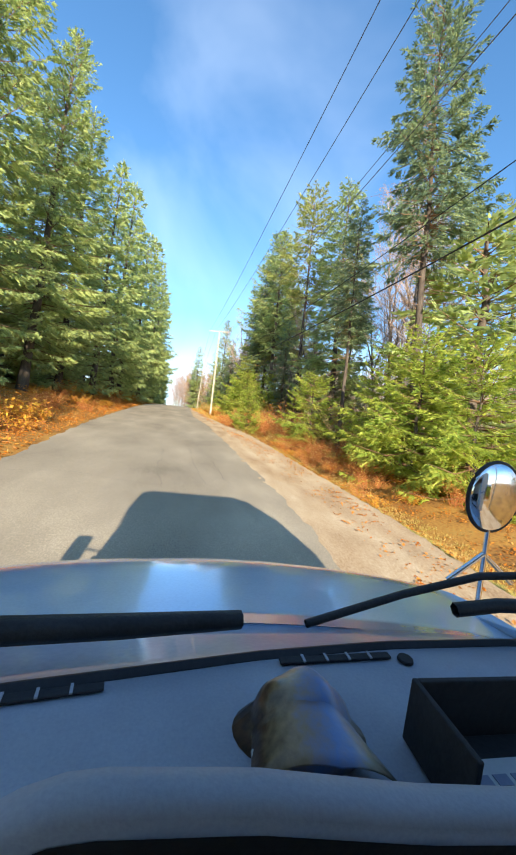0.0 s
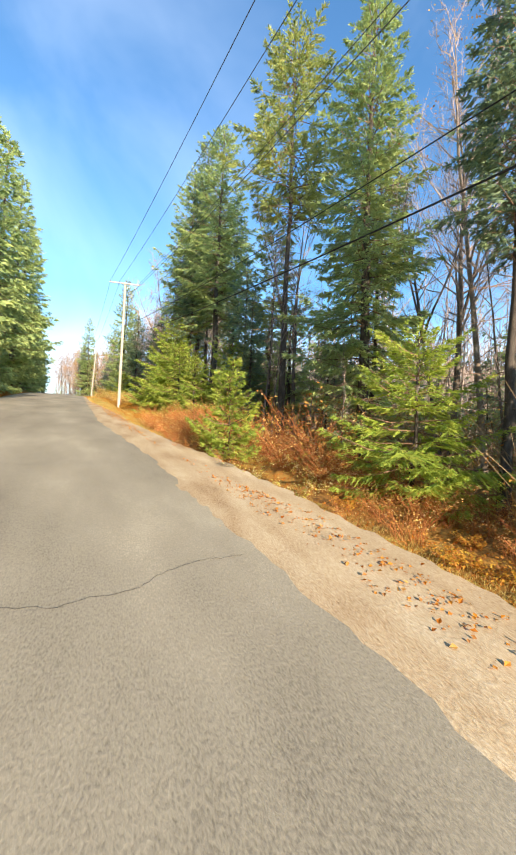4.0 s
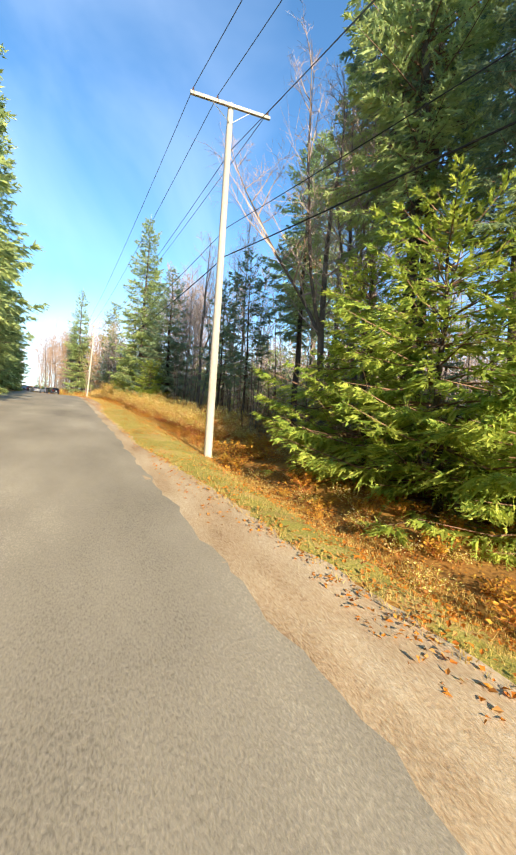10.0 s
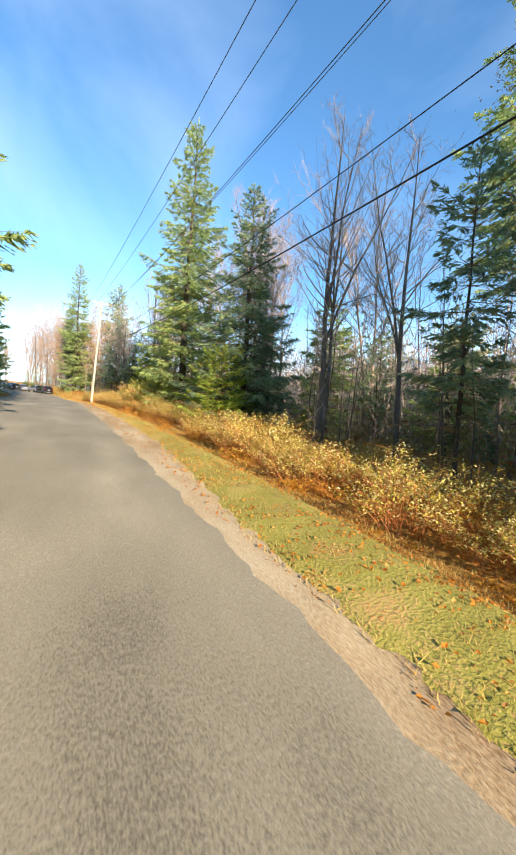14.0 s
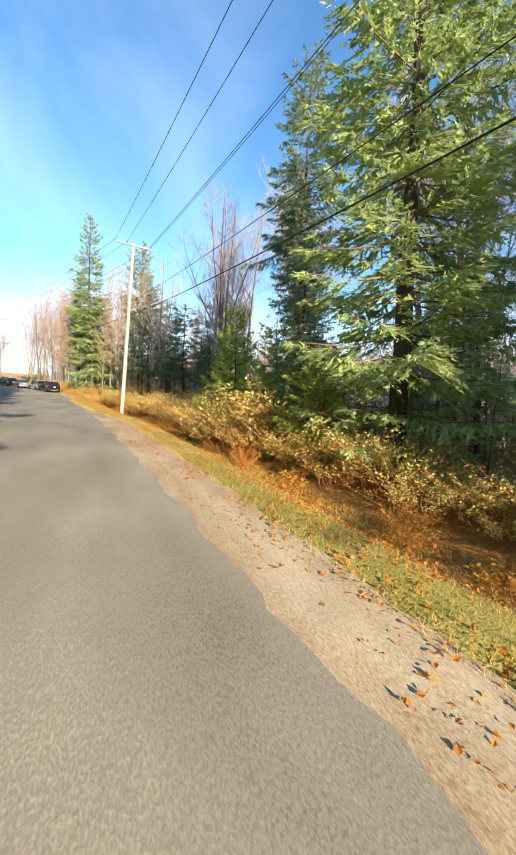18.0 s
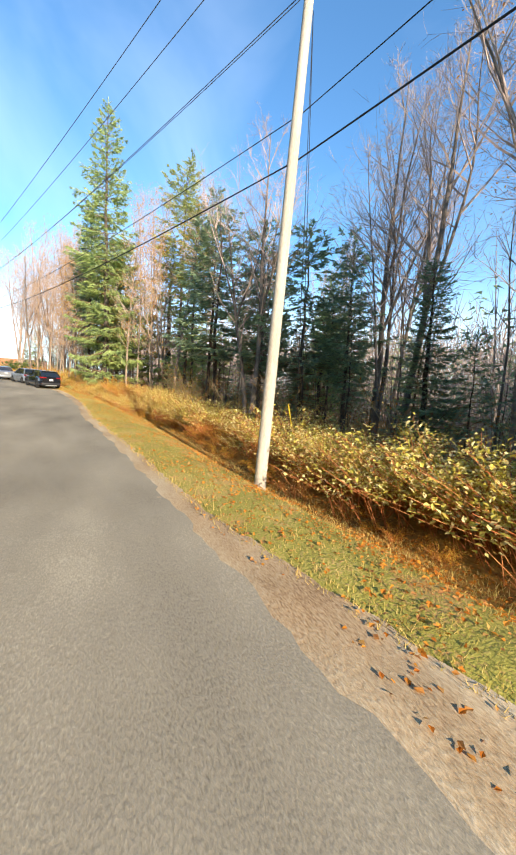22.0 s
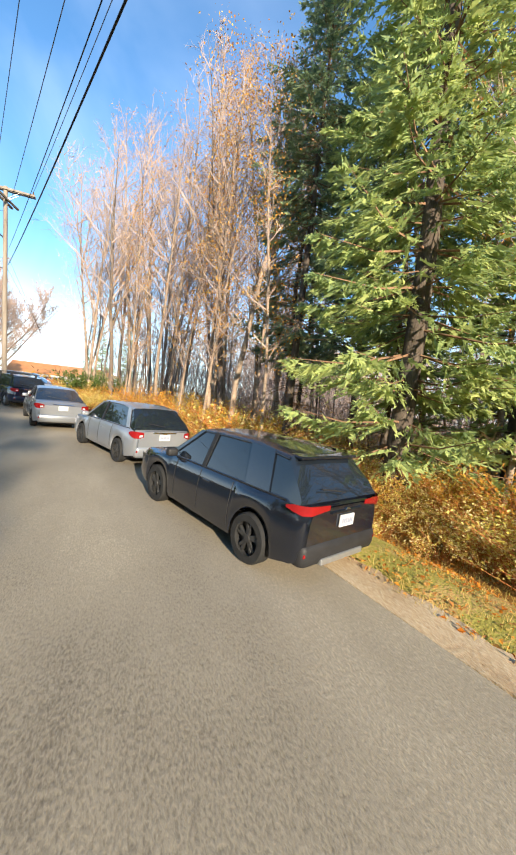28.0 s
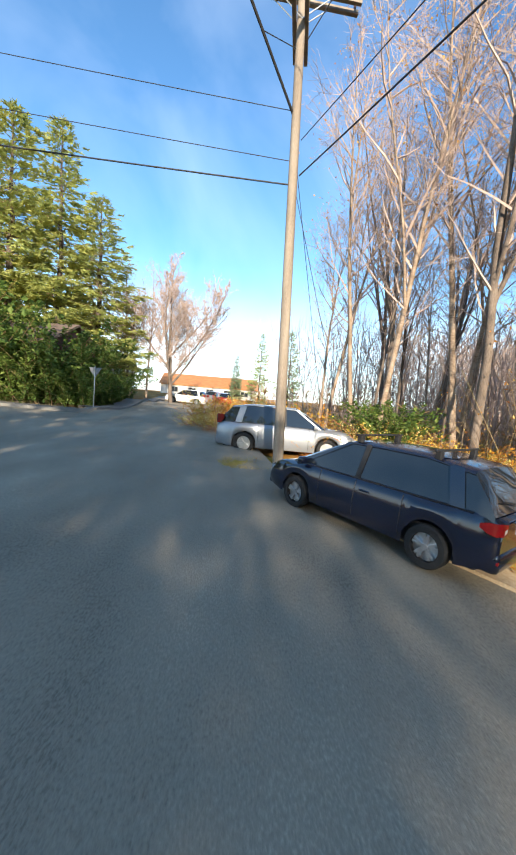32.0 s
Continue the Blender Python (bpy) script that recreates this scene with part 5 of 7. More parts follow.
# young evergreens deep in the wood
r_, p_, s_ = stuff_on_verge("evergreens", 330, lambda s: edge_verge(s) + 13, lambda s: edge_verge(s) + 58, -5, 150, 15)
_h = r_.uniform(3.0, 13.0, len(p_))
_i = np.repeat(np.arange(len(p_)), 210)
_q = 1 - np.sqrt(r_.random(len(_i)))
_a = r_.random(len(_i)) * 6.283
_o = np.stack([np.cos(_a), np.sin(_a), np.zeros(len(_a))], 1)
_r = (0.25 + 0.22 * _h[_i] * (1 - _q)) * np.sqrt(r_.uniform(0.1, 1, len(_i)))
p_ = p_[_i] + _o * _r[:, None] + np.c_[np.zeros((len(_i), 2)), _q * _h[_i]]
w_ = unit(_o + r_.normal(0, 0.35, p_.shape) - [0, 0, 0.2])
v_, f_ = shards(p_, w_, unit(np.cross(w_, r_.normal(0, 1, p_.shape))), r_.uniform(0.35, 0.75, len(_i)), r_.uniform(0.12, 0.24, len(_i)))
tagged(link_mesh("far_evergreens", v_, f_, M["dark_fir"]), "dark young evergreens deep in the wood behind", "woods", kind="stuff")


# leaves and dead grass on the bank to the left
r_, p_, s_ = stuff_on_verge("bank", 26000, lambda s: -4.5 + 0 * s, lambda s: -9.5 + 0 * s, 4, 70, 14)
w_ = unit(r_.normal(0, 1, p_.shape) * [1, 1, 0.4] + [0, 0, 0.2])
L_ = r_.uniform(0.06, 0.15, len(p_))
v_, f_ = blades(p_ + [0, 0, 0.02], w_, unit(np.cross(w_, [0, 0, 1]) + r_.normal(0, 0.35, p_.shape)), L_, L_ * 0.6, 0.2)
tagged(link_mesh("fallen_leaves", v_, f_, M["litter"]), "orange and brown fallen leaves on the bank under the firs", "leaf litter", kind="stuff")


# ---- poles and lines
def wire(name, a, b, rad, sag, label, mat="cable"):
    t = np.linspace(0, 1, 25)[:, None]
    p = np.asarray(a) * (1 - t) + np.asarray(b) * t - np.array([0, 0, 1]) * 4 * sag * t * (1 - t)
    v, f = tube(p, rad, 5)
    return tagged(link_mesh(name, v, f, M[mat]), label, "cable", "overhead lines", kind="structure")


def utility_pole(base, top, arm_way, mat, label, arms=1):
    base, top, arm_way = np.array(base), np.array(top), unit(np.array(arm_way, float))
    root = thing("utility_pole", Matrix.Translation(base), label, "utility pole", "utility poles along the road")
    h = top - base
    t = np.linspace(0, 1, 9)[:, None]
    v, f = tube(np.r_[[[0, 0, -0.6]], h * t], np.r_[0.165, np.linspace(0.16, 0.11, 9)], 14)
    shaft = link_mesh("shaft", v, f, M[mat], root, smooth=True)
    ends = []
    for k in range(arms):
        off = np.array([arm_way[1], -arm_way[0], 0]) * (0.14 if k == 0 else -0.14)
        c = h * (1 - 0.012) + off
        turn = math.degrees(math.atan2(arm_way[1], arm_way[0]))
        tilt = math.degrees(math.asin(arm_way[2]))
        arm = part("crossarm", box_bm(-1.55, -0.05, -0.06, 1.55, 0.05, 0.06, 0.008), M[mat], root)
        arm.matrix_local = pose(*c, 0, -tilt, turn)
        for q in (-1.45, -0.55, 1.45):
            pin = part("insulator", cone_bm(0.045, 0.03, 0.06, 0.2, 10, bevel=0.01), M["insulator"], root)
            pin.matrix_local = pose(*(c + arm_way * q))
            if k == 0:
                ends.append(base + c + arm_way * q + [0, 0, 0.2])
        for q in (-1, 1):
            p0, p1 = c + arm_way * 0.75 * q - [0, 0, 0.05], h * 0.94 + off * 0.8
            v, f = tube(np.array([p0, p1]), 0.014, 5)
            link_mesh("brace", v, f, M["galvanised"], root)
    return root, ends


P0 = at_road(-3, 6.1)
P1b, P1t = np.array([12.46, 68.75, -3.75]), np.array([12.42, 68.56, 9.8])
P2b, P2t = np.array([8.25, 129.45, 0.55]), np.array([8.87, 129.42, 14.4])
P3b, P3t = np.array([-9.1, 181.9, 3.1]), np.array([-9.55, 181.55, 16.1])
_, e0 = utility_pole((P0[0], P0[1], P0[2] - 0.4), (P0[0], P0[1], P0[2] + 13), (1, 0.05, 0), "pole_wood", "pale wooden utility pole with one crossarm")
_, e1 = utility_pole(P1b, P1t, (2.97, -0.31, 0.11), "pole_wood", "pale sunlit wooden utility pole with a single crossarm")
_, e2 = utility_pole(P2b, P2t, (2.92, 0.79, 0.18), "pole_wood", "pale leaning wooden utility pole with a single crossarm")
pole3, e3 = utility_pole(P3b, P3t, (2.84, 0.22, 0.0), "pole_grey", "weathered grey utility pole with double crossarms and lamp", 2)
for a, b in ((e0, e1), (e1, e2), (e2, e3)):
    for p, q in zip(a, b):
        wire("power_line", p, q, 0.013, 0.75, "thin overhead power line between crossarms", "line")
mid = [(np.array([P0[0], P0[1], P0[2] + 12.0 - 13.0]) + [0, 0, 13], np.array([P0[0], P0[1], P0[2]])), (P1t, P1b), (P2t, P2b), (P3t, P3b)]


def on_pole(k, down):
    t, b = mid[k]
    return t + (b - t) * down / np.linalg.norm(t - b) + np.array([0.17, 0, 0])


for k in range(3):
    wire("power_line", on_pole(k, 1.6), on_pole(k + 1, 1.6 if k < 2 else 1.2), 0.013, 0.8, "thin neutral power line between the poles", "line")
    wire("phone_cable", on_pole(k, 4.6), on_pole(k + 1, 4.6 if k < 2 else 3.6), 0.012, 0.9, "black overhead phone cable")
    wire("phone_cable", on_pole(k, 5.7), on_pole(k + 1, 5.7 if k < 2 else 4.5), 0.019, 0.9, "thick black overhead phone cable")


# ---- parked cars
def wheel(root, x, y, r, rim_mat, w=0.21):
    """A tyre with a spoked rim under it, axle along x."""
    side = 1 if x > 0 else -1
    m = pose(x, y, r, 0, 90 * side, 0)
    prof = [(r * 0.66, -w / 2), (r * 0.93, -w / 2), (r, -w / 2 + 0.035), (r, w / 2 - 0.035), (r * 0.93, w / 2), (r * 0.66, w / 2)]
    n = 26
    v = np.array([[math.cos(a) * q, math.sin(a) * q, z] for a in np.arange(n) * 2 * np.pi / n for q, z in prof])
    k = len(prof)
    f = np.array([[i * k + j, ((i + 1) % n) * k + j, ((i + 1) % n) * k + (j + 1) % k, i * k + (j + 1) % k] for i in range(n) for j in range(k)])
    tyre = link_mesh("tyre", v, f, M["tyre"], root, smooth=False)
    tyre.matrix_local = m
    bm = cone_bm(r * 0.67, r * 0.67, -w / 2 + 0.02, w / 2 - 0.09, 26)
    for q in range(5):
        for e in (-0.16, 0.16):
            b = box_bm(0.05, -0.022, w / 2 - 0.09, r * 0.62, 0.022, w / 2 - 0.03, 0.006, Matrix.Rotation(q * 6.2832 / 5 + e, 4, "Z"))
            me = bpy.data.meshes.new("spoke")
            b.to_mesh(me)
            b.free()
            bm.from_mesh(me)
            bpy.data.meshes.remove(me)
    b = cone_bm(0.07, 0.05, w / 2 - 0.1, w / 2 - 0.015, 14)
    me = bpy.data.meshes.new("hub")
    b.to_mesh(me)
    b.free()
    bm.from_mesh(me)
    bpy.data.meshes.remove(me)
    part("rim", bm, M[rim_mat], tyre)


def car(m, label, L, W, H, paint_mat, deck, roof, wheels, r=0.33, rim_mat="rim", rack=False, lamp="side", category="car", cladding=False, pillar=None, group="cars parked along the road"):
    """deck: (y, z) from rear to front for the body's upper edge; roof: (y, z) rear glass foot, rear top, front top, windscreen foot.
    y runs to the front from the middle of the car; wheels: (rear, front) axles."""
    root = thing("parked_car", m, label, category, group)
    paint_m = M[paint_mat]
    half = W / 2
    ys = np.unique(np.round(np.concatenate([np.linspace(-L / 2, L / 2, 46), np.concatenate([w + (r + 0.07) * np.cos(np.linspace(0, np.pi, 13)) for w in wheels]), [-L / 2 + 0.03, -L / 2 + 0.08, L / 2 - 0.04, L / 2 - 0.1]]), 3))
    dy, dz = np.array(deck).T
    rows = []
    for y in ys:
        zt = np.interp(y, dy, dz)
        zb = 0.24 + 0.10 * max(0, (abs(y) - L / 2 + 0.5) / 0.5)
        arch = 0.0
        for w in wheels:
            q = (r + 0.06) ** 2 - (y - w) ** 2
            if q > 0:
                arch = max(arch, r + math.sqrt(q))
        zb = max(zb, arch)
        end = np.clip((L / 2 - abs(y)) / 0.55, 0, 1)
        wd = half * (0.80 + 0.20 * math.sqrt(max(0, 1 - (1 - end) ** 2)))
        zs = [zb, zb + 0.10 * (zt - zb), zb + 0.30 * (zt - zb), 0.50 * zt + 0.5 * zb, zb + 0.78 * (zt - zb), zt - 0.05, zt, zt + 0.012, zt + 0.02]
        ws = [0.955, 0.985, 1.0, 1.0, 0.975, 0.94, 0.90, 0.6, 0.0]
        ring = [(wd * a, y, z) for a, z in zip(ws, zs)]
        rows.append(ring + [(-x, yy, z) for x, yy, z in ring[-2::-1]])
    n = len(rows[0])
    v = np.array(rows).reshape(-1, 3)
    f = [[i * n + j, i * n + j + 1, (i + 1) * n + j + 1, (i + 1) * n + j] for i in range(len(rows) - 1) for j in range(n - 1)]
    f += [list(range(n)), list(range((len(rows) - 1) * n, len(rows) * n))[::-1]]
    body = link_mesh("body", v, f, paint_m, root, smooth=True)
    for face_ in body.data.polygons[-2:]:
        face_.use_smooth = False
    part("underbody", box_bm(-half * 0.78, -L / 2 + 0.25, 0.2, half * 0.78, L / 2 - 0.25, 0.62, 0.05), M["black_plastic"], root)
    # cabin: glass shell, painted roof and pillars
    (y0, z0), (y1, z1), (y2, z2), (y3, z3) = roof
    wb, wr = half * 0.90, half * 0.70
    ty = np.array([y0, y0 + 0.33 * (y1 - y0), y0 + 0.7 * (y1 - y0), y1, (2 * y1 + y2) / 3, (y1 + 2 * y2) / 3, y2, y2 + 0.35 * (y3 - y2), y2 + 0.7 * (y3 - y2), y3])
    tz = np.array([z0, z0 + 0.36 * (z1 - z0), z0 + 0.74 * (z1 - z0), z1, z1 + 0.55 * (H - z1) + 0.45 * (H - z1) * 1.0, H - 0.3 * (H - z2), z2, z2 - 0.31 * (z2 - z3), z2 - 0.66 * (z2 - z3), z3])
    bz = np.interp(ty, dy, dz)
    q = np.clip((tz - bz) / (H - bz.mean()), 0, 1)
    tw = wb + (wr - wb) * q
    across = np.array([-1, -0.93, -0.6, 0, 0.6, 0.93, 1])
    sagz = np.array([-0.055, -0.012, 0.0, 0.012, 0.0, -0.012, -0.055])
    top = np.stack([np.stack([tw * a, ty, tz + s * (q > 0.3)], 1) for a, s in zip(across, sagz)], 1)

    def sheet(a, b, name, mat, off=0.0, label=""):
        g = top[a:b + 1].copy()
        g[:, :, 2] += off
        k = len(across)
        vv = g.reshape(-1, 3)
        ff = [[i * k + j, i * k + j + 1, (i + 1) * k + j + 1, (i + 1) * k + j] for i in range(b - a) for j in range(k - 1)]
        return link_mesh(name, vv, ff, mat, root, label, smooth=True)

    sheet(0, 3, "rear_window", M["car_glass"])
    sheet(3, 6, "roof", paint_m)
    sheet(6, 9, "windscreen", M["car_glass"])
    for side in (-1, 1):
        lo = np.stack([side * np.full(len(ty), wb * 0.995), ty, np.minimum(bz - 0.03, tz)], 1)
        hi = np.stack([side * tw, ty, tz - 0.055 * (q > 0.3)], 1)
        vv = np.concatenate([lo, hi])
        k = len(ty)
        link_mesh("side_window", vv, [[i, i + 1, k + i + 1, k + i] for i in range(k - 1)], M["car_glass"], root, smooth=True)

        def post(ya, yb, w, name="pillar", mat=paint_m):
            za, zb_ = np.interp(ya, ty, bz), np.interp(yb, ty, tz) - 0.03
            xa, xb = side * (wb + 0.004), side * (np.interp(yb, ty, tw) + 0.006)
            vv = np.array([(xa, ya - w, za - 0.04), (xa, ya + w, za - 0.04), (xb, yb + w, zb_), (xb, yb - w, zb_)])
            vv = np.concatenate([vv, vv + [side * 0.012, 0, 0.004]])
            link_mesh(name, vv, [(0, 1, 2, 3), (7, 6, 5, 4), (0, 4, 5, 1), (1, 5, 6, 2), (2, 6, 7, 3), (3, 7, 4, 0)], mat, root)

        post(y3 - 0.12, y2 + 0.02, 0.05)
        mid_y = (wheels[0] + wheels[1]) / 2 - 0.05
        post(mid_y + 0.02, mid_y - 0.04, 0.045, "door_post", M["black_plastic"])
        post(pillar[0] if pillar else y0 + 0.3, pillar[1] if pillar else y1 + 0.12, pillar[2] if pillar else 0.13)
        # rail along the roof's edge
        rail = np.stack([side * (tw[3:7] + 0.004), ty[3:7], tz[3:7] - 0.05], 1)
        vv, ff = tube(rail, 0.02, 6)
        link_mesh("roof_rail", vv, ff, paint_m, root, smooth=True)
        # belt trim, door seams, handles, mirror
        belt = np.stack([side * np.full(8, wb + 0.012), np.linspace(y0 + 0.25, y3 - 0.1, 8), np.interp(np.linspace(y0 + 0.25, y3 - 0.1, 8), dy, dz) - 0.015], 1)
        vv, ff = tube(belt, 0.012, 5)
        link_mesh("belt_trim", vv, ff, M["black_plastic"], root)
        for sy in (mid_y, wheels[1] - r - 0.32 + 0.02, wheels[0] + r + 0.12):
            zt = float(np.interp(sy, dy, dz))
            seam = np.array([(side * (half * a + 0.004), sy, z) for a, z in ((0.985, 0.34), (1.0, 0.24 + 0.3 * (zt - 0.24)), (1.0, 0.5 * zt + 0.12), (0.975, 0.24 + 0.78 * (zt - 0.24)), (0.94, zt - 0.05))])
            vv, ff = tube(seam, 0.005, 4)
            link_mesh("door_seam", vv, ff, M["black_plastic"], root)
        for hy in (mid_y - 0.2, wheels[0] + r * 0.6):
            zt = float(np.interp(hy, dy, dz))
            part("door_handle", box_bm(side * half * 0.985 - 0.012, hy - 0.1, zt - 0.2, side * half * 0.985 + 0.024, hy + 0.1, zt - 0.165, 0.01), paint_m, root)
        my = y3 - 0.35
        mirror = part("side_mirror", box_bm(-0.1, -0.06, -0.07, 0.1, 0.06, 0.07, 0.04), paint_m if not cladding else M["black_plastic"], root, smooth=True)
        mirror.matrix_local = pose(side * (half * 0.9 + 0.12), my, float(np.interp(my, dy, dz)) + 0.06)
        # lamps that wrap round the corners
        zl = float(np.interp(-L / 2 + 0.15, dy, dz))
        if lamp == "tall":
            z_lo, z_hi, x_in, back = zl - 0.05, zl + 0.28, 0.72, 0.3
        elif lamp == "wide":
            z_lo, z_hi, x_in, back = zl - 0.10, zl + 0.02, 0.42, 0.26
        else:
            z_lo, z_hi, x_in, back = zl - 0.22, zl - 0.05, 0.66, 0.22
        path = np.array([(side * half * x_in, -L / 2 - 0.012), (side * half * 0.80, -L / 2 - 0.008), (side * half * 0.905, -L / 2 + 0.05), (side * half * 0.965, -L / 2 + back * 0.6), (side * half * 0.99, -L / 2 + back)])
        vv = np.concatenate([np.c_[path, np.r_[z_lo + 0.04, z_lo, z_lo, z_lo + 0.03, (z_lo + z_hi) / 2]], np.c_[path, np.r_[z_hi - 0.02, z_hi, z_hi, z_hi, z_hi - 0.03]]])
        link_mesh("tail_lamp", vv, [[i, i + 1, 6 + i, 5 + i] for i in range(4)], M["red_lamp"], root, smooth=True)
        inner = np.array([(side * half * (x_in + 0.04), -L / 2 - 0.018, z_lo + 0.05), (side * half * 0.80, -L / 2 - 0.016, z_lo + 0.03), (side * half * 0.80, -L / 2 - 0.016, z_lo + 0.09), (side * half * (x_in + 0.04), -L / 2 - 0.018, z_lo + 0.1)])
        if lamp != "wide":
            link_mesh("reversing_lamp", inner, [(0, 1, 2, 3)], M["clear_lamp"], root)
        path = np.array([(side * half * 0.55, L / 2 + 0.01), (side * half * 0.80, L / 2 - 0.0), (side * half * 0.9, L / 2 - 0.08), (side * half * 0.965, L / 2 - 0.36)])
        zf = float(np.interp(L / 2 - 0.1, dy, dz))
        vv = np.concatenate([np.c_[path, np.full(4, zf - 0.2)], np.c_[path, np.r_[zf - 0.06, zf - 0.03, zf - 0.02, zf - 0.02]]])
        link_mesh("headlamp", vv, [[i, i + 1, 5 + i, 4 + i] for i in range(3)], M["clear_lamp"], root, smooth=True)
        part("reflector", box_bm(side * half * 0.72 - 0.12, -L / 2 - 0.02, 0.42, side * half * 0.72 + 0.12, -L / 2 + 0.03, 0.47, 0.01), M["red_lamp"], root)
        for w in wheels:
            wheel(root, side * (half - 0.1), w, r, rim_mat)
    # rear: plate, badge, bumper, wiper
    zp = float(np.interp(-L / 2 + 0.05, dy, dz))
    zplate = 0.80
    pl = part("number_plate", box_bm(-0.155, -L / 2 - 0.03, zplate - 0.08, 0.155, -L / 2 - 0.008, zplate + 0.08, 0.006), M["plate"], root, "white number plate")
    for k in range(6):
        part("plate_bar", box_bm(-0.115 + k * 0.041, -L / 2 - 0.034, zplate - 0.035, -0.087 + k * 0.041, -L / 2 - 0.03, zplate + 0.03), M["plate_ink"], pl)
    part("badge", cone_bm(0.055, 0.05, 0, 0.012, 18, pose(0, -L / 2 - 0.012, min(zp - 0.06, zplate + 0.26), 90, 0, 0) @ Matrix.Diagonal((1, 0.62, 1, 1))), M["chrome"], root)
    part("plate_garnish", box_bm(-0.34, -L / 2 - 0.028, zplate + 0.11, 0.34, -L / 2 + 0.01, zplate + 0.145, 0.008), M["chrome"] if not cladding else paint_m, root)
    part("rear_bumper", box_bm(-half * 0.88, -L / 2 - 0.03, 0.27, half * 0.88, -L / 2 + 0.22, 0.58, 0.085), M["black_plastic"] if cladding else paint_m, root, smooth=True)
    part("front_bumper", box_bm(-half * 0.84, L / 2 - 0.12, 0.26, half * 0.84, L / 2 + 0.03, 0.52, 0.05), paint_m, root, smooth=True)
    part("grille", box_bm(-half * 0.42, L / 2 - 0.02, 0.54, half * 0.42, L / 2 + 0.012, 0.66, 0.01), M["black_plastic"], root)
    if cladding:
        part("skid_plate", box_bm(-half * 0.5, -L / 2 - 0.052, 0.27, half * 0.5, -L / 2 + 0.05, 0.36, 0.02), M["galvanised"], root)
        part("roof_spoiler", box_bm(-half * 0.66, y1 - 0.14, z1 - 0.045, half * 0.66, y1 + 0.1, z1 + 0.005, 0.015), paint_m, root)
    if lamp != "wide" or cladding:
        v_, f_ = tube(np.array([(0.05, y0 - 0.01 + 0.02, z0 + 0.08), (-0.2, y0 - 0.02 + 0.06, z0 + 0.12), (-0.42, y0 + 0.05, z0 + 0.15)]), 0.011, 5)
        link_mesh("rear_wiper", v_, f_, M["black_plastic"], root)
    if rack:
        for ry in (y1 + 0.55, y2 - 0.1):
            part("rack_bar", box_bm(-half * 0.82, ry - 0.025, H + 0.06, half * 0.82, ry + 0.025, H + 0.09, 0.01), M["black_plastic"], root)
            for side in (-1, 1):
                part("rack_foot", box_bm(side * half * 0.66 - 0.05, ry - 0.05, H - 0.06, side * half * 0.66 + 0.05, ry + 0.05, H + 0.07, 0.02), M["black_plastic"], root)
    return root


def park(s, u, length, extra=0.0):
    """Pose of a car whose tail stands at s, u, along the road."""
    x, y, z, a = at_road(s, u)
    a += extra
    x, y = x - math.sin(radians(a)) * length / 2, y + math.cos(radians(a)) * length / 2
    return stand(x, y, a, length)


def stand(x, y, a, length=4.4):
    d = np.array([-math.sin(radians(a)), math.cos(radians(a))]) * length * 0.3
    g = lambda px, py: max(float(ground(px, py)[0]) + 0.04, float(to_road(px, py)[2][0]) - 0.045 if to_road(px, py)[1][0] < edge_right(to_road(px, py)[0])[0] else -99)
    zr, zf = g(x - d[0], y - d[1]), g(x + d[0], y + d[1])
    return pose(x, y, (zr + zf) / 2, 0, 0, a) @ pose(0, 0, 0, math.degrees(math.atan2(zf - zr, length * 0.6)), 0, 0)


SUV_DECK = [(-2.22, 0.98), (-2.0, 1.06), (-0.5, 1.03), (0.85, 1.0), (1.1, 1.0), (1.8, 0.93), (2.1, 0.82), (2.22, 0.68)]
car(park(147.4, 4.05, 4.45, 2.0), "black compact sport utility parked on the roadside, plain plate", 4.45, 1.85, 1.62, "black_paint", SUV_DECK,
    [(-2.14, 1.05), (-1.72, 1.56), (0.25, 1.58), (1.12, 1.01)], (-1.36, 1.31), 0.345, "dark_rim", lamp="wide", cladding=True, pillar=(-1.35, -1.2, 0.24))
HATCH_DECK = [(-2.17, 0.94), (-2.0, 1.0), (-0.4, 0.97), (0.95, 0.93), (1.25, 0.93), (1.9, 0.84), (2.1, 0.72), (2.17, 0.6)]
car(stand(-1.52, 166.5, 26, 4.35), "silver hatchback wagon with dark windows parked on the roadside", 4.35, 1.77, 1.55, "silver_paint", HATCH_DECK,
    [(-2.1, 0.99), (-1.62, 1.48), (0.2, 1.5), (1.27, 0.94)], (-1.32, 1.28), 0.315, "dark_rim", lamp="side", pillar=(-1.72, -1.45, 0.09))
SEDAN_DECK = [(-2.41, 0.88), (-2.25, 0.99), (-1.6, 1.01), (-0.4, 0.93), (0.95, 0.90), (1.3, 0.90), (2.05, 0.80), (2.3, 0.68), (2.41, 0.56)]
car(stand(-4.48, 171.75, 18, 4.82), "silver-grey saloon car with a chrome boot strip parked on the roadside", 4.82, 1.80, 1.47, "grey_paint", SEDAN_DECK,
    [(-1.72, 1.0), (-0.75, 1.40), (0.3, 1.43), (1.34, 0.91)], (-1.42, 1.36), 0.32, "rim", lamp="side", pillar=(-1.3, -0.85, 0.10))
VAN_DECK = [(-2.29, 0.93), (-2.1, 1.03), (-0.4, 1.0), (0.9, 0.97), (1.2, 0.96), (1.95, 0.85), (2.2, 0.72), (2.29, 0.6)]
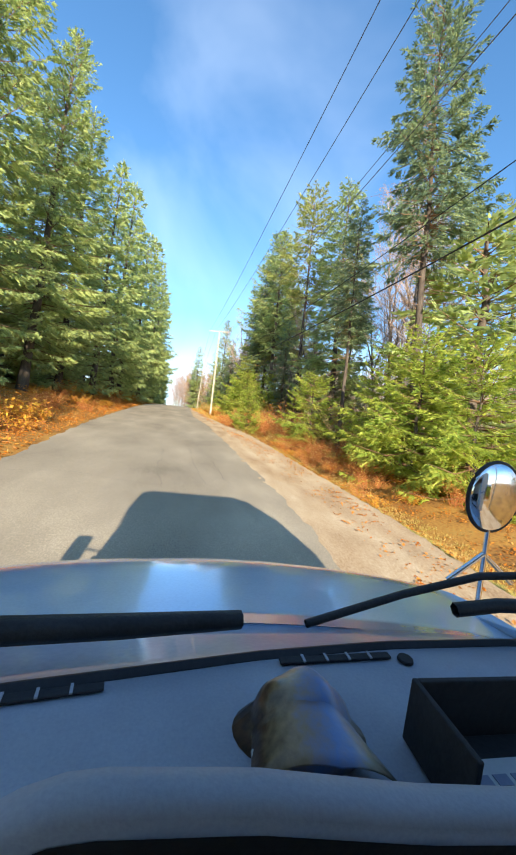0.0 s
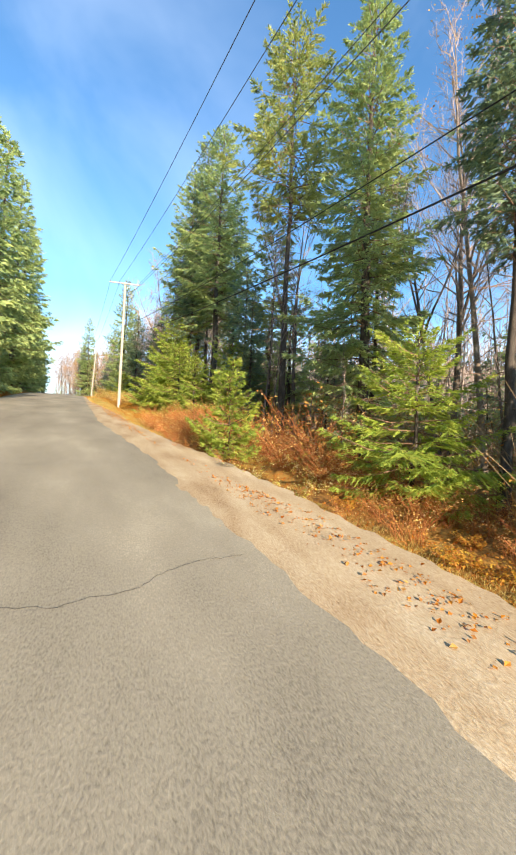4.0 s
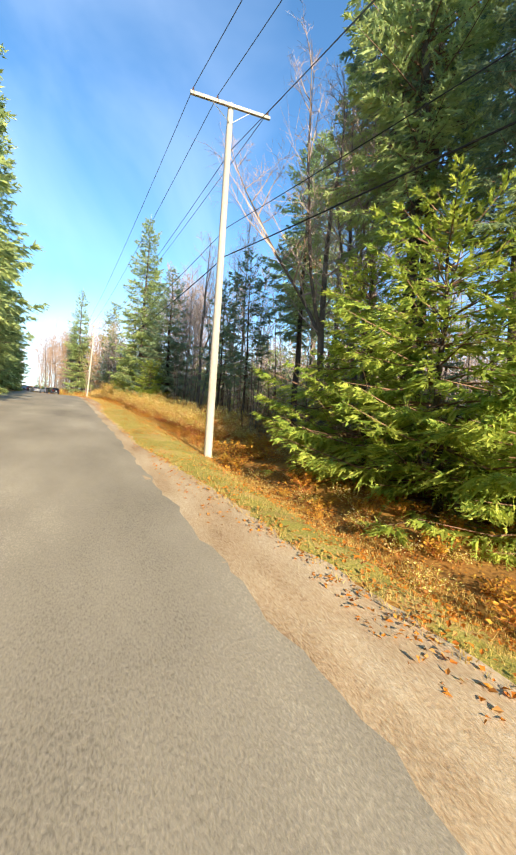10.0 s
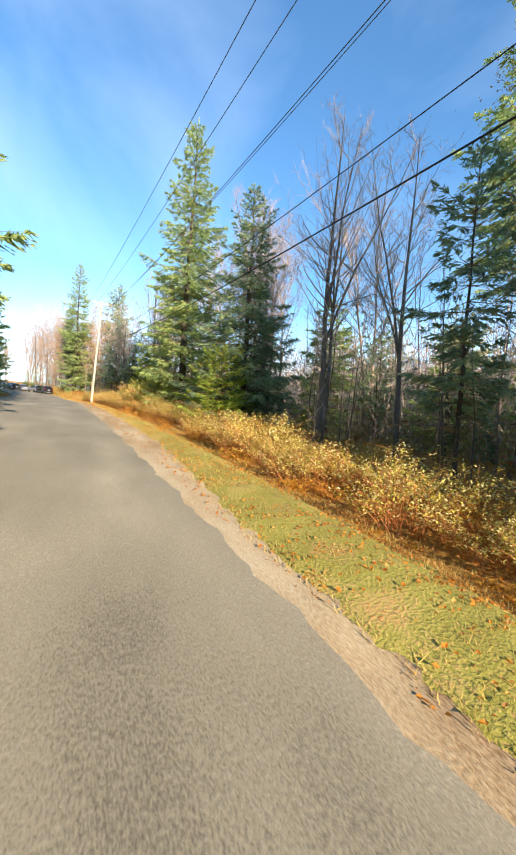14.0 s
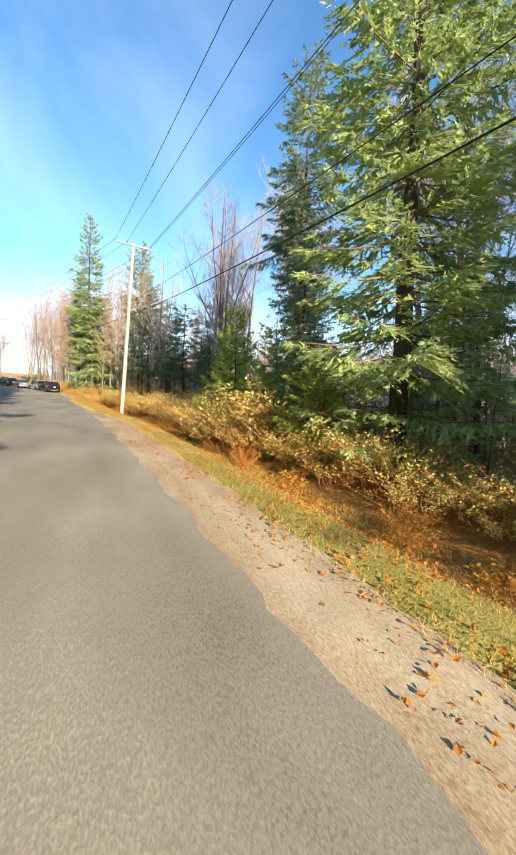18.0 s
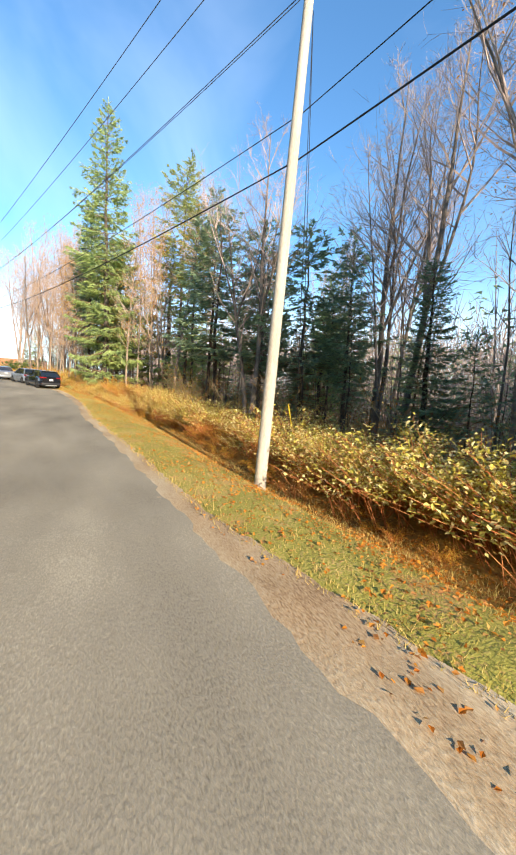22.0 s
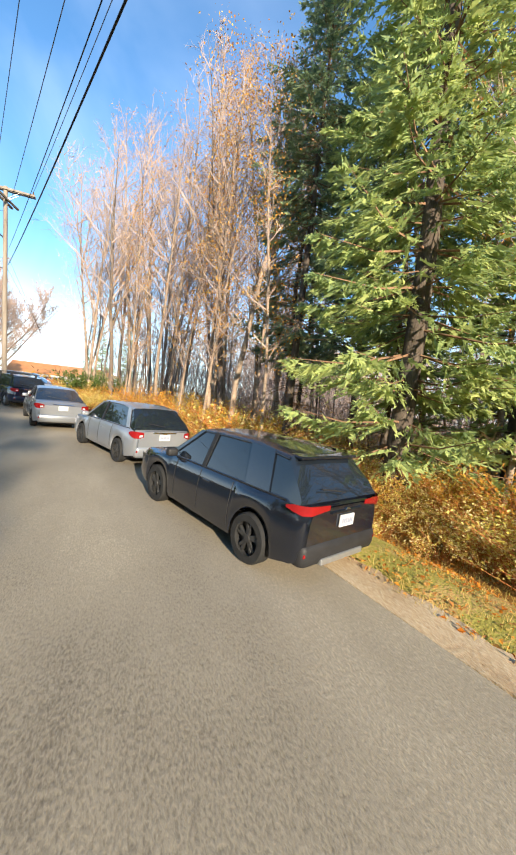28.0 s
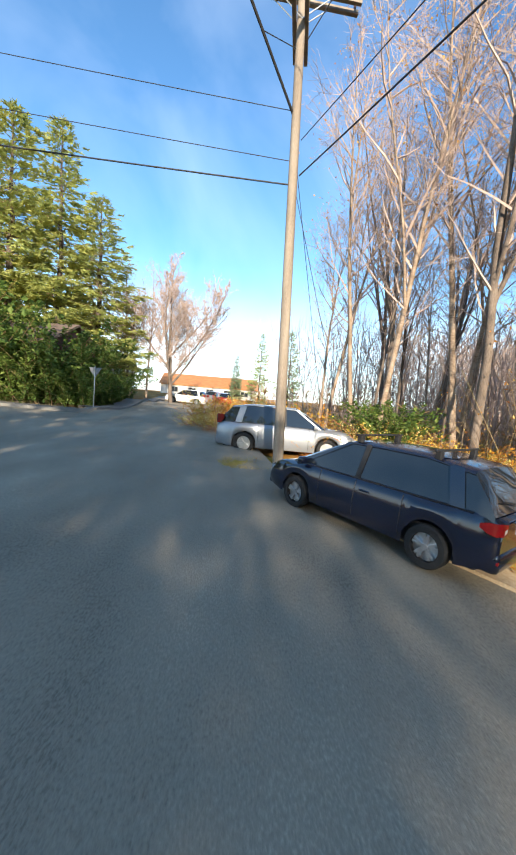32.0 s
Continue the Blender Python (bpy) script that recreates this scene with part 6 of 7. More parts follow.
car(stand(-7.62, 177.95, 35, 4.58), "dark navy people carrier with black roof bars parked near the pole", 4.58, 1.75, 1.62, "navy_paint", VAN_DECK,
    [(-2.2, 1.02), (-1.85, 1.54), (0.2, 1.58), (1.5, 0.95)], (-1.42, 1.33), 0.32, "rim", rack=True, lamp="side", pillar=(-1.75, -1.6, 0.10))
BIG_DECK = [(-2.55, 1.02), (-2.35, 1.13), (-0.4, 1.12), (1.0, 1.08), (1.3, 1.08), (2.1, 1.02), (2.42, 0.88), (2.55, 0.7)]
car(stand(-8.55, 185.1, -98, 5.1), "large silver sport utility parked across behind the pole", 5.1, 2.0, 1.80, "silver_paint", BIG_DECK,
    [(-2.46, 1.12), (-2.0, 1.70), (0.3, 1.75), (1.38, 1.09)], (-1.5, 1.5), 0.38, "rim", lamp="tall", pillar=(-1.75, -1.6, 0.12))
car(stand(-17.5, 217, 80, 5.1), "white pickup-sized car parked far along the side street", 5.1, 2.0, 1.8, "white_paint", BIG_DECK,
    [(-2.46, 1.12), (-2.0, 1.70), (0.3, 1.75), (1.38, 1.09)], (-1.5, 1.5), 0.38, "rim", lamp="tall", pillar=(-1.75, -1.6, 0.12))
car(stand(-13.6, 222, 20, 4.45), "red car parked far along the side street", 4.45, 1.85, 1.6, "red_paint", SUV_DECK,
    [(-2.14, 1.05), (-1.72, 1.56), (0.25, 1.58), (1.12, 1.01)], (-1.36, 1.31), 0.345, "rim", lamp="wide", pillar=(-1.35, -1.2, 0.24))
car(stand(-15.0, 224, 60, 4.35), "silver car parked far along the side street", 4.35, 1.77, 1.55, "silver_paint", HATCH_DECK,
    [(-2.1, 0.99), (-1.62, 1.48), (0.2, 1.5), (1.27, 0.94)], (-1.32, 1.28), 0.315, "rim", lamp="side", pillar=(-1.72, -1.45, 0.09))


# ---- past the bend: pavement, sign, houses, street pole fittings
_k = np.array([(-36, 186.5), (-30, 190.2), (-25, 191.6), (-20.5, 192.2), (-18.9, 193.2), (-18.6, 196), (-19.2, 205), (-20.5, 222), (-22.5, 256)])
_t = np.linspace(0, 1, 60) * (len(_k) - 1)
_kp = np.stack([np.interp(_t, range(len(_k)), _k[:, c]) for c in range(2)], 1)
_kd = unit(np.gradient(_kp, axis=0))
_kn = np.stack([-_kd[:, 1], _kd[:, 0]], 1)


def ribbon(name, a, b, z0, z1, mat, label, category):
    """A raised strip along the kerb's line between offsets a and b."""
    pa, pb = _kp + _kn * a, _kp + _kn * b
    g = ground(_kp[:, 0], _kp[:, 1])
    n = len(_kp)
    v = np.concatenate([np.c_[pa, g + z0], np.c_[pa, g + z1], np.c_[pb, g + z1], np.c_[pb, g + z0]])
    i = np.arange(n - 1)
    f = np.concatenate([np.stack([i + k * n, i + 1 + k * n, i + 1 + (k + 1) * n, i + (k + 1) * n], 1) for k in range(3)])
    return tagged(link_mesh(name, v, f, M[mat]), label, category, kind="structure")


ribbon("kerb", 0.0, 0.16, -0.2, 0.31, "kerb", "pale concrete kerb round the street corner", "kerb")
ribbon("pavement", 0.163, 1.5, -0.2, 0.30, "kerb", "grey concrete pavement behind the kerb", "pavement")

sx, sy = -19.35, 193.6
sg = float(ground(sx, sy)[0])
sign = thing("yield_sign", pose(sx, sy, sg, 0, 0, 8), "triangular give-way sign seen from its grey back", "road sign")
part("post", cone_bm(0.03, 0.03, -0.2, 2.75, 8), M["galvanised"], sign)
bm = bmesh.new()
tri = [bm.verts.new((0.42 * math.cos(a), 0, 2.45 - 0.42 * math.sin(a))) for a in (math.pi / 2, math.pi * 7 / 6, -math.pi / 6)]
face = bm.faces.new(tri)
ext = bmesh.ops.extrude_face_region(bm, geom=[face])
bmesh.ops.translate(bm, vec=(0, 0.02, 0), verts=[e for e in ext["geom"] if isinstance(e, bmesh.types.BMVert)])
bm.transform(Matrix.Translation((0, 0.03, 0)))
M["sign_back"] = material("sign_back", [(0.16, 0.17, 0.18), (0.22, 0.23, 0.24)], 3, 0.6, metal=0.2, bump=0.05)
part("plate", bm, M["sign_back"], sign, "bare grey back of a triangular plate")


def house(x, y, turn, w, d, eave, ridge, wall_mat, roof_mat, label, windows, sink=0.4):
    g = float(ground(x, y)[0])
    root = thing("house", pose(x, y, g, 0, 0, turn), label, "house", "houses past the bend")
    part("wall", box_bm(-w / 2, -d / 2, -sink, w / 2, d / 2, eave), M[wall_mat], root)
    o = 0.45
    v = np.array([(-w / 2 - o, -d / 2 - o, eave - 0.12), (w / 2 + o, -d / 2 - o, eave - 0.12), (w / 2 + o, 0, ridge), (-w / 2 - o, 0, ridge), (-w / 2 - o, d / 2 + o, eave - 0.12), (w / 2 + o, d / 2 + o, eave - 0.12)])
    v = np.concatenate([v, v + [0, 0, 0.16]])
    link_mesh("roof", v, [(6, 7, 8, 9), (9, 8, 11, 10), (0, 3, 2, 1), (3, 4, 5, 2), (0, 1, 7, 6), (1, 2, 8, 7), (2, 5, 11, 8), (5, 4, 10, 11), (4, 3, 9, 10), (3, 0, 6, 9)], M[roof_mat], root)
    for sgn in (-1, 1):
        link_mesh("gable", np.array([(sgn * w / 2, -d / 2, eave - 0.01), (sgn * w / 2, d / 2, eave - 0.01), (sgn * w / 2, 0, ridge - 0.1)]), [(0, 1, 2)], M[wall_mat], root)
    for wx, wz, ww, wh in windows:
        fr = part("window", box_bm(wx - ww / 2 - 0.07, -d / 2 - 0.05, wz - wh / 2 - 0.07, wx + ww / 2 + 0.07, -d / 2 + 0.02, wz + wh / 2 + 0.07, 0.01), M["trim_white"], root)
        part("pane", box_bm(wx - ww / 2, -d / 2 - 0.058, wz - wh / 2, wx + ww / 2, -d / 2 - 0.045, wz + wh / 2), M["window"], fr)
        part("glazing_bar", box_bm(wx - 0.02, -d / 2 - 0.066, wz - wh / 2, wx + 0.02, -d / 2 - 0.056, wz + wh / 2), M["trim_white"], fr)
    return root


house(-29.5, 201.6, -8, 11, 7, 4.0, 5.8, "brown_wall", "shingle", "brown house with a shingled roof behind evergreen bushes", [(-3, 3.4, 1.2, 1.2), (1.0, 3.4, 1.2, 1.2), (4.0, 3.2, 1.0, 1.4)])
house(-19, 262, 4, 22, 14, 2.4, 5.0, "white_wall", "orange_roof", "long low pale building with an orange roof far off", [(-8 + 4 * k, 1.3, 1.6, 1.1) for k in range(5)])
house(-40, 240, 10, 16, 10, 4, 6.5, "white_wall", "shingle", "pale house with a dark roof far along the street", [(-4, 2.2, 1.4, 1.3), (2, 2.2, 1.4, 1.3)])

# fittings of the corner pole
off = Vector(P3b)


def fit_tube(name, a, b, rad, mat, label=""):
    v, f = tube(np.array([a, b]) - np.array(P3b), rad, 7)
    return link_mesh(name, v, f, M[mat], pole3, label)


T3 = np.array(P3t)


def on_shaft(down, side=0.0):
    """A place on the corner pole's shaft, so far below its top."""
    return T3 + (np.array(P3b) - T3) * down / (T3[2] - P3b[2]) + np.array([side, 0, 0])


for dx in (-0.16, 0.16):
    arm = part("side_arm", box_bm(-0.055, -1.35, -0.06, 0.055, 1.35, 0.06, 0.008), M["pole_grey"], pole3)
    arm.matrix_local = Matrix.Translation(T3 - np.array(P3b) + np.array([dx, -0.05, -0.75])) @ pose(0, 0, 0, 3, 0, -8)
lamp_foot, lamp_end = on_shaft(3.0, -0.08), np.array([-11.0, 179.9, 14.55])
fit_tube("lamp_arm", lamp_foot, lamp_end, 0.035, "dark_metal", "dark steel street-lamp arm")
fit_tube("arm_stay", on_shaft(1.4, -0.08), lamp_foot * 0.35 + lamp_end * 0.65, 0.012, "dark_metal")
hd = part("lamp_head", box_bm(-0.10, -0.24, -0.07, 0.10, 0.2, 0.05, 0.045), M["dark_metal"], pole3, "dark cobra street-lamp head", smooth=True)
hd.matrix_local = Matrix.Translation(lamp_end - np.array(P3b)) @ pose(0, 0, 0, 12, 0, 40)
part("lens", box_bm(-0.10, -0.22, -0.12, 0.10, 0.16, -0.085, 0.02), M["clear_lamp"], hd)
for k, (dz, rise) in enumerate(((-2.9, 0.17), (-4.15, 0.15), (-4.75, 0.105))):
    wire("phone_cable" if k else "power_line", on_shaft(-dz, -0.11), T3 + [-50.0, 4.4, dz + 50 * rise], 0.011 if k < 2 else 0.022, 0.4, "dark overhead line crossing the street")
for k, (x, y) in enumerate(((-6.4, 188.0), (-5.6, 187.0))):
    wire("guy_wire", T3 + [0.1, 0.1, -3.6 - 0.8 * k], (x, y, float(ground(x, y)[0])), 0.009, 0.0, "thin steel guy wire staying the pole")
for base, top, gx_, gy_ in ((P2b, P2t, 10.6, 131.6), (P2b, P2t, 11.2, 132.2)):
    wire("guy_wire", np.array(top) + [0.1, 0.1, -2.2], (gx_, gy_, float(ground(gx_, gy_)[0])), 0.009, 0.0, "thin steel guy wire staying the pole")
guard = thing("guy_guard", pose(10.75, 131.75, float(ground(10.75, 131.75)[0])), "yellow plastic guard on a guy wire", "guy guard")
part("sleeve", cone_bm(0.022, 0.022, 0.0, 1.9, 8, pose(0, 0, 0, -5, -11, 0)), M["yellow_leaf"], guard)

_a = np.linspace(0, 2 * np.pi, 33)[:-1]
_q = np.concatenate([np.stack([P3b[0] - 0.2 + 1.7 * k * np.cos(_a) * (1 + 0.12 * np.sin(3 * _a)), P3b[1] + 0.3 + 1.1 * k * np.sin(_a)], 1) for k in (1.0, 0.6, 0.2)])
_z = np.maximum(ground(_q[:, 0], _q[:, 1]), to_road(_q[:, 0], _q[:, 1])[2] - 0.06) + np.repeat([0.0, 0.06, 0.08], 32)
_i = np.arange(32)
_f = [(int(a + 32 * k), int((a + 1) % 32 + 32 * k), int((a + 1) % 32 + 32 * (k + 1)), int(a + 32 * (k + 1))) for k in range(2) for a in _i] + [tuple(range(64, 96))]
tagged(link_mesh("pole_verge", np.c_[_q, _z], _f, M["turf"], smooth=True), "small grassy island round the pole's foot", "verge", kind="structure")
r_ = np.random.default_rng(77)
_w = r_.random((3500, 2)) * [6.283, 1]
p_ = np.stack([P3b[0] - 0.2 + 1.6 * np.sqrt(_w[:, 1]) * np.cos(_w[:, 0]), P3b[1] + 0.3 + 1.05 * np.sqrt(_w[:, 1]) * np.sin(_w[:, 0])], 1)
p_ = np.c_[p_, np.maximum(ground(p_[:, 0], p_[:, 1]), to_road(p_[:, 0], p_[:, 1])[2] - 0.06) + 0.03]
w_ = unit(r_.normal(0, 0.4, p_.shape) + [0, 0, 1])
sd_ = unit(np.cross(w_, r_.normal(0, 1, p_.shape)))
tagged(link_mesh("grass", np.stack([p_ - sd_ * 0.008, p_ + sd_ * 0.008, p_ + w_ * r_.uniform(0.06, 0.16, (3500, 1))], 1).reshape(-1, 3), np.arange(10500).reshape(-1, 3), M["grass"]), "green grass round the pole's foot", "grass", kind="stuff")

# ---- the old truck that stands at the start of the walk
M["dash"] = material("dash_plastic", [(0.26, 0.28, 0.33), (0.34, 0.36, 0.41)], 6, 0.6, bump=0.06, fine=160)
M["dash_dark"] = material("dash_dark", [(0.015, 0.015, 0.017), (0.03, 0.03, 0.033)], 6, 0.7, bump=0.1)
# the cowl wears the truck's paint, with shade put into a darker colour
M["cowl"] = material("cowl_shaded_paint", [(0.18, 0.25, 0.36), (0.25, 0.33, 0.45)], 5, 0.35, bump=0.05, coat=0.6)
M["headliner"] = material("headliner", [(0.16, 0.155, 0.15), (0.21, 0.205, 0.2)], 9, 0.95, bump=0.2)
# camouflage tones, with the cap's blue highlight painted in among them
M["camo_sheen"] = material("camo_sheen_cloth", [(0.20, 0.10, 0.035), (0.035, 0.022, 0.014), (0.30, 0.21, 0.12), (0.13, 0.21, 0.42), (0.32, 0.25, 0.16), (0.02, 0.02, 0.022)], 5, 0.28, bump=0.06, spec=0.5)
# spread the tones and the painted highlight in bands across x
_nt = M["camo_sheen"].node_tree
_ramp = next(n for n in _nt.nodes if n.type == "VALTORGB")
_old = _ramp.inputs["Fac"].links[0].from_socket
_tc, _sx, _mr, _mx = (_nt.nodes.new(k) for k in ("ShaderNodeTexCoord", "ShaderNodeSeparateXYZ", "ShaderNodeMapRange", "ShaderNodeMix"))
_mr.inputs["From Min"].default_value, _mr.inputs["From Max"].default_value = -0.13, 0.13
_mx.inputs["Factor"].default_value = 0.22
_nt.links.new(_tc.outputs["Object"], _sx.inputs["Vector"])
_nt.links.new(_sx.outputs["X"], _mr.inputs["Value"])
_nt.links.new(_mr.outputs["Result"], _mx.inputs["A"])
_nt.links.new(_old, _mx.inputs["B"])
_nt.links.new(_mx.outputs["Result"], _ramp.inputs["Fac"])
truck = thing("truck", pose(12.11, 11.25, -7.63, 0, 0, 3) @ pose(0, 0, 0, 6.8, 0, 0) @ pose(0, 0, -2.3), "old pale blue truck cab with an open windscreen on the road", "truck")


def skin(name, rows, mat, parent, label="", thick=0.012, smooth=True):
    """A doubled sheet over a grid of points (rows of equal length)."""
    g = np.array(rows, float)
    r, c = g.shape[:2]
    v = np.concatenate([g.reshape(-1, 3), (g - [0, 0, thick]).reshape(-1, 3)])
    n = r * c
    q = [[i * c + j, i * c + j + 1, (i + 1) * c + j + 1, (i + 1) * c + j] for i in range(r - 1) for j in range(c - 1)]
    f = q + [[n + k for k in p[::-1]] for p in q]
    rim = [(i * c, (i + 1) * c) for i in range(r - 1)] + [(i * c + c - 1, (i + 1) * c + c - 1) for i in range(r - 1)] + [(j, j + 1) for j in range(c - 1)] + [((r - 1) * c + j, (r - 1) * c + j + 1) for j in range(c - 1)]
    f += [[a, b, n + b, n + a] for a, b in rim]
    return link_mesh(name, v, f, mat, parent, label, smooth)


hx = np.linspace(-1.0, 1.62, 15)
MID = 0.31


def hood_z(x, y):
    return np.interp(y, [1.2, 1.5, 1.8, 1.95, 2.1, 2.25, 2.4], [1.51, 1.478, 1.44, 1.40, 1.33, 1.21, 1.0]) - 0.07 * np.abs((x - MID) / 1.3) ** 3 + 0.012 * np.exp(-((x - MID) / 0.35) ** 2)


def glass_foot(x):
    """Where the dash meets the windscreen."""
    return np.interp(x, [-0.9, -0.31, -0.10, 0.25, 0.63, 1.1, 1.5], [0.64, 0.765, 0.80, 0.86, 0.90, 0.915, 0.88])


skin("hood", [[(x, y - 0.10 * ((x - MID) / 1.3) ** 2, hood_z(x, y)) for x in hx] for y in np.linspace(1.2, 2.4, 14)], M["truck_paint"], truck, "pale blue-grey glossy hood")
skin("cowl", [[(x, glass_foot(x) + 0.01 + (1.19 - 0.10 * ((x - MID) / 1.3) ** 2 - glass_foot(x)) * q, 1.625 - 0.115 * q) for x in hx] for q in (0, 0.3, 0.7, 1.0)], M["cowl"], truck, "grey-blue cowl below the windscreen, truck paint darkened for shade")
skin("windscreen_seal", [[(x, glass_foot(x) + o, 1.652 + h) for x in np.linspace(-0.85, 1.46, 24)] for o, h in ((-0.012, 0.0), (0.0, 0.012), (0.014, 0.006))], M["dash_dark"], truck)
skin("dash_top", [[(x, 0.40 + (glass_foot(x) - 0.4) * q, z) for x in np.linspace(-0.85, 1.46, 16)] for q, z in ((0, 1.59), (0.12, 1.645), (0.4, 1.655), (0.8, 1.652), (1.0, 1.65))], M["dash"], truck, "grey-blue moulded plastic dashboard")
part("dash_front", box_bm(-0.85, 0.36, 1.05, 1.46, 0.42, 1.61, 0.03), M["dash_dark"], truck)
for x0, x1, y0, y1 in ((-0.42, -0.105, 0.715, 0.765), (0.30, 0.62, 0.835, 0.855)):
    m = pose((x0 + x1) / 2, (y0 + y1) / 2, 1.658, 0, 0, math.degrees(math.atan2(y1 - y0, x1 - x0)))
    w = (x1 - x0) / 2
    vent = part("defrost_vent", box_bm(-w, -0.011, -0.004, w, 0.011, 0.003, 0.002, m), M["dash_dark"], truck)
    for k in range(1, 5):
        part("vent_bar", box_bm(-w + 2 * w * k / 5 - 0.003, -0.013, 0.002, -w + 2 * w * k / 5 + 0.003, 0.013, 0.006, 0, m), M["dash"], vent)
part("speaker_cap", cone_bm(0.022, 0.02, 1.654, 1.661, 16, pose(0.66, 0.84, 0)), M["dash_dark"], truck)
# open box on the dash
tray = thing("dash_tray", truck.matrix_world @ pose(0.0, 0.0, 0.0), "open black plastic box lying on the dashboard", "tray")
for x0, y0, z0, x1, y1, z1 in ((0.505, 0.44, 1.66, 0.517, 0.615, 1.79), (1.0, 0.44, 1.66, 1.012, 0.615, 1.79), (0.517, 0.603, 1.66, 1.0, 0.615, 1.79), (0.517, 0.44, 1.66, 1.0, 0.603, 1.668)):
    part("panel", box_bm(x0, y0, z0, x1, y1, z1, 0.003), M["dash_dark"], tray)
card = thing("paper_card", truck.matrix_world, "small pale blue printed card in the box", "card")
part("sheet", box_bm(0.56, 0.47, 1.669, 0.74, 0.55, 1.672), M["plate"], card)
for k in range(3):
    part("print_bar", box_bm(0.59 + 0.04 * k, 0.50, 1.672, 0.62 + 0.04 * k, 0.52, 1.6735), M["plate_ink"], card)
# cap lying on the dash
cap = thing("baseball_cap", truck.matrix_world @ pose(0.285, 0.585, 1.655, 0, 0, -8), "camouflage cap with a glossy peak lying on the dashboard", "cap")
bm = bmesh.new()
bmesh.ops.create_uvsphere(bm, u_segments=28, v_segments=18, radius=1.0)
for v in bm.verts:
    x, y, z = v.co
    v.co = (x * 0.105 * (1.0 + 0.3 * (z < 0.15)), y * 0.09 + 0.055, max(0, z) * 0.118 + 0.006 * math.sin(7 * x + 3 * y) * (z > 0.1))
part("crown", bm, M["camo_sheen"], cap, smooth=True)
skin("peak", [[(x * (1.0 + 0.35 * q) + 0.03 * q, 0.0 - 0.10 * q + 0.25 * abs(x), (0.104 - 0.018 * q) * max(0.0, 1 - (x / 0.105) ** 2) ** 0.8 + 0.012) for x in np.linspace(-0.10, 0.10, 15)] for q in np.linspace(0, 1, 6)], M["camo_sheen"], cap, "curved glossy peak", thick=0.004)
v, f = tube(np.array([(-0.09, 0.0, 0.02), (-0.102, -0.02, 0.03), (-0.095, -0.05, 0.01)]), 0.0025, 6)
link_mesh("cord", v, f, M["plate"], cap)
# instrument cover and steering wheel
def cover_z(x):
    return np.interp(x, [-0.22, -0.15, -0.07, 0.13, 0.35, 0.53, 0.9], [1.79, 1.845, 1.872, 1.858, 1.82, 1.80, 1.78])


skin("instrument_cover", [[(x, y, cover_z(x) - d) for x in np.linspace(-0.22, 0.9, 26)] for y, d in ((0.351, 0.035), (0.352, 0.012), (0.36, 0.0), (0.38, -0.002), (0.40, 0.004), (0.408, 0.03), (0.41, 0.2))], M["dash"], truck, thick=0.006)
skin("instrument_face", [[(x, y, z if z else cover_z(x) - 0.03) for x in np.linspace(-0.22, 0.9, 26)] for y, z in ((0.349, 0.0), (0.346, 1.30))], M["dash_dark"], truck, thick=0.002)
th = np.linspace(0, 2 * np.pi, 41)
v, f = tube(np.stack([0.05 + 0.225 * np.cos(th), 0.26 + 0.08 * np.sin(th), 1.60 + 0.20 * np.sin(th)], 1), 0.016, 9)
wheel_rim = link_mesh("steering_wheel", v, f, M["black_plastic"], truck, "black steering wheel", True)
for a in (0.3, 2.84, 4.71):
    v, f = tube(np.array([(0.05, 0.27, 1.57), (0.05 + 0.22 * math.cos(a), 0.26 + 0.08 * math.sin(a), 1.60 + 0.195 * math.sin(a))]), 0.014, 7)
    link_mesh("spoke", v, f, M["black_plastic"], wheel_rim)
# wipers
for pts, rad in (([(-0.62, 0.84, 1.712), (-0.1, 0.90, 1.703), (0.21, 0.94, 1.70)], (0.034, 0.03, 0.024)), ([(0.40, 0.94, 1.69), (0.72, 0.98, 1.765), (0.98, 0.97, 1.84), (1.15, 0.94, 1.865)], 0.012), ([(0.9, 0.96, 1.73), (1.05, 0.95, 1.755), (1.2, 0.93, 1.765)], 0.022)):
    v, f = tube(np.array(pts), rad, 6)
    link_mesh("wiper", v, f, M["black_plastic"], truck, smooth=True)
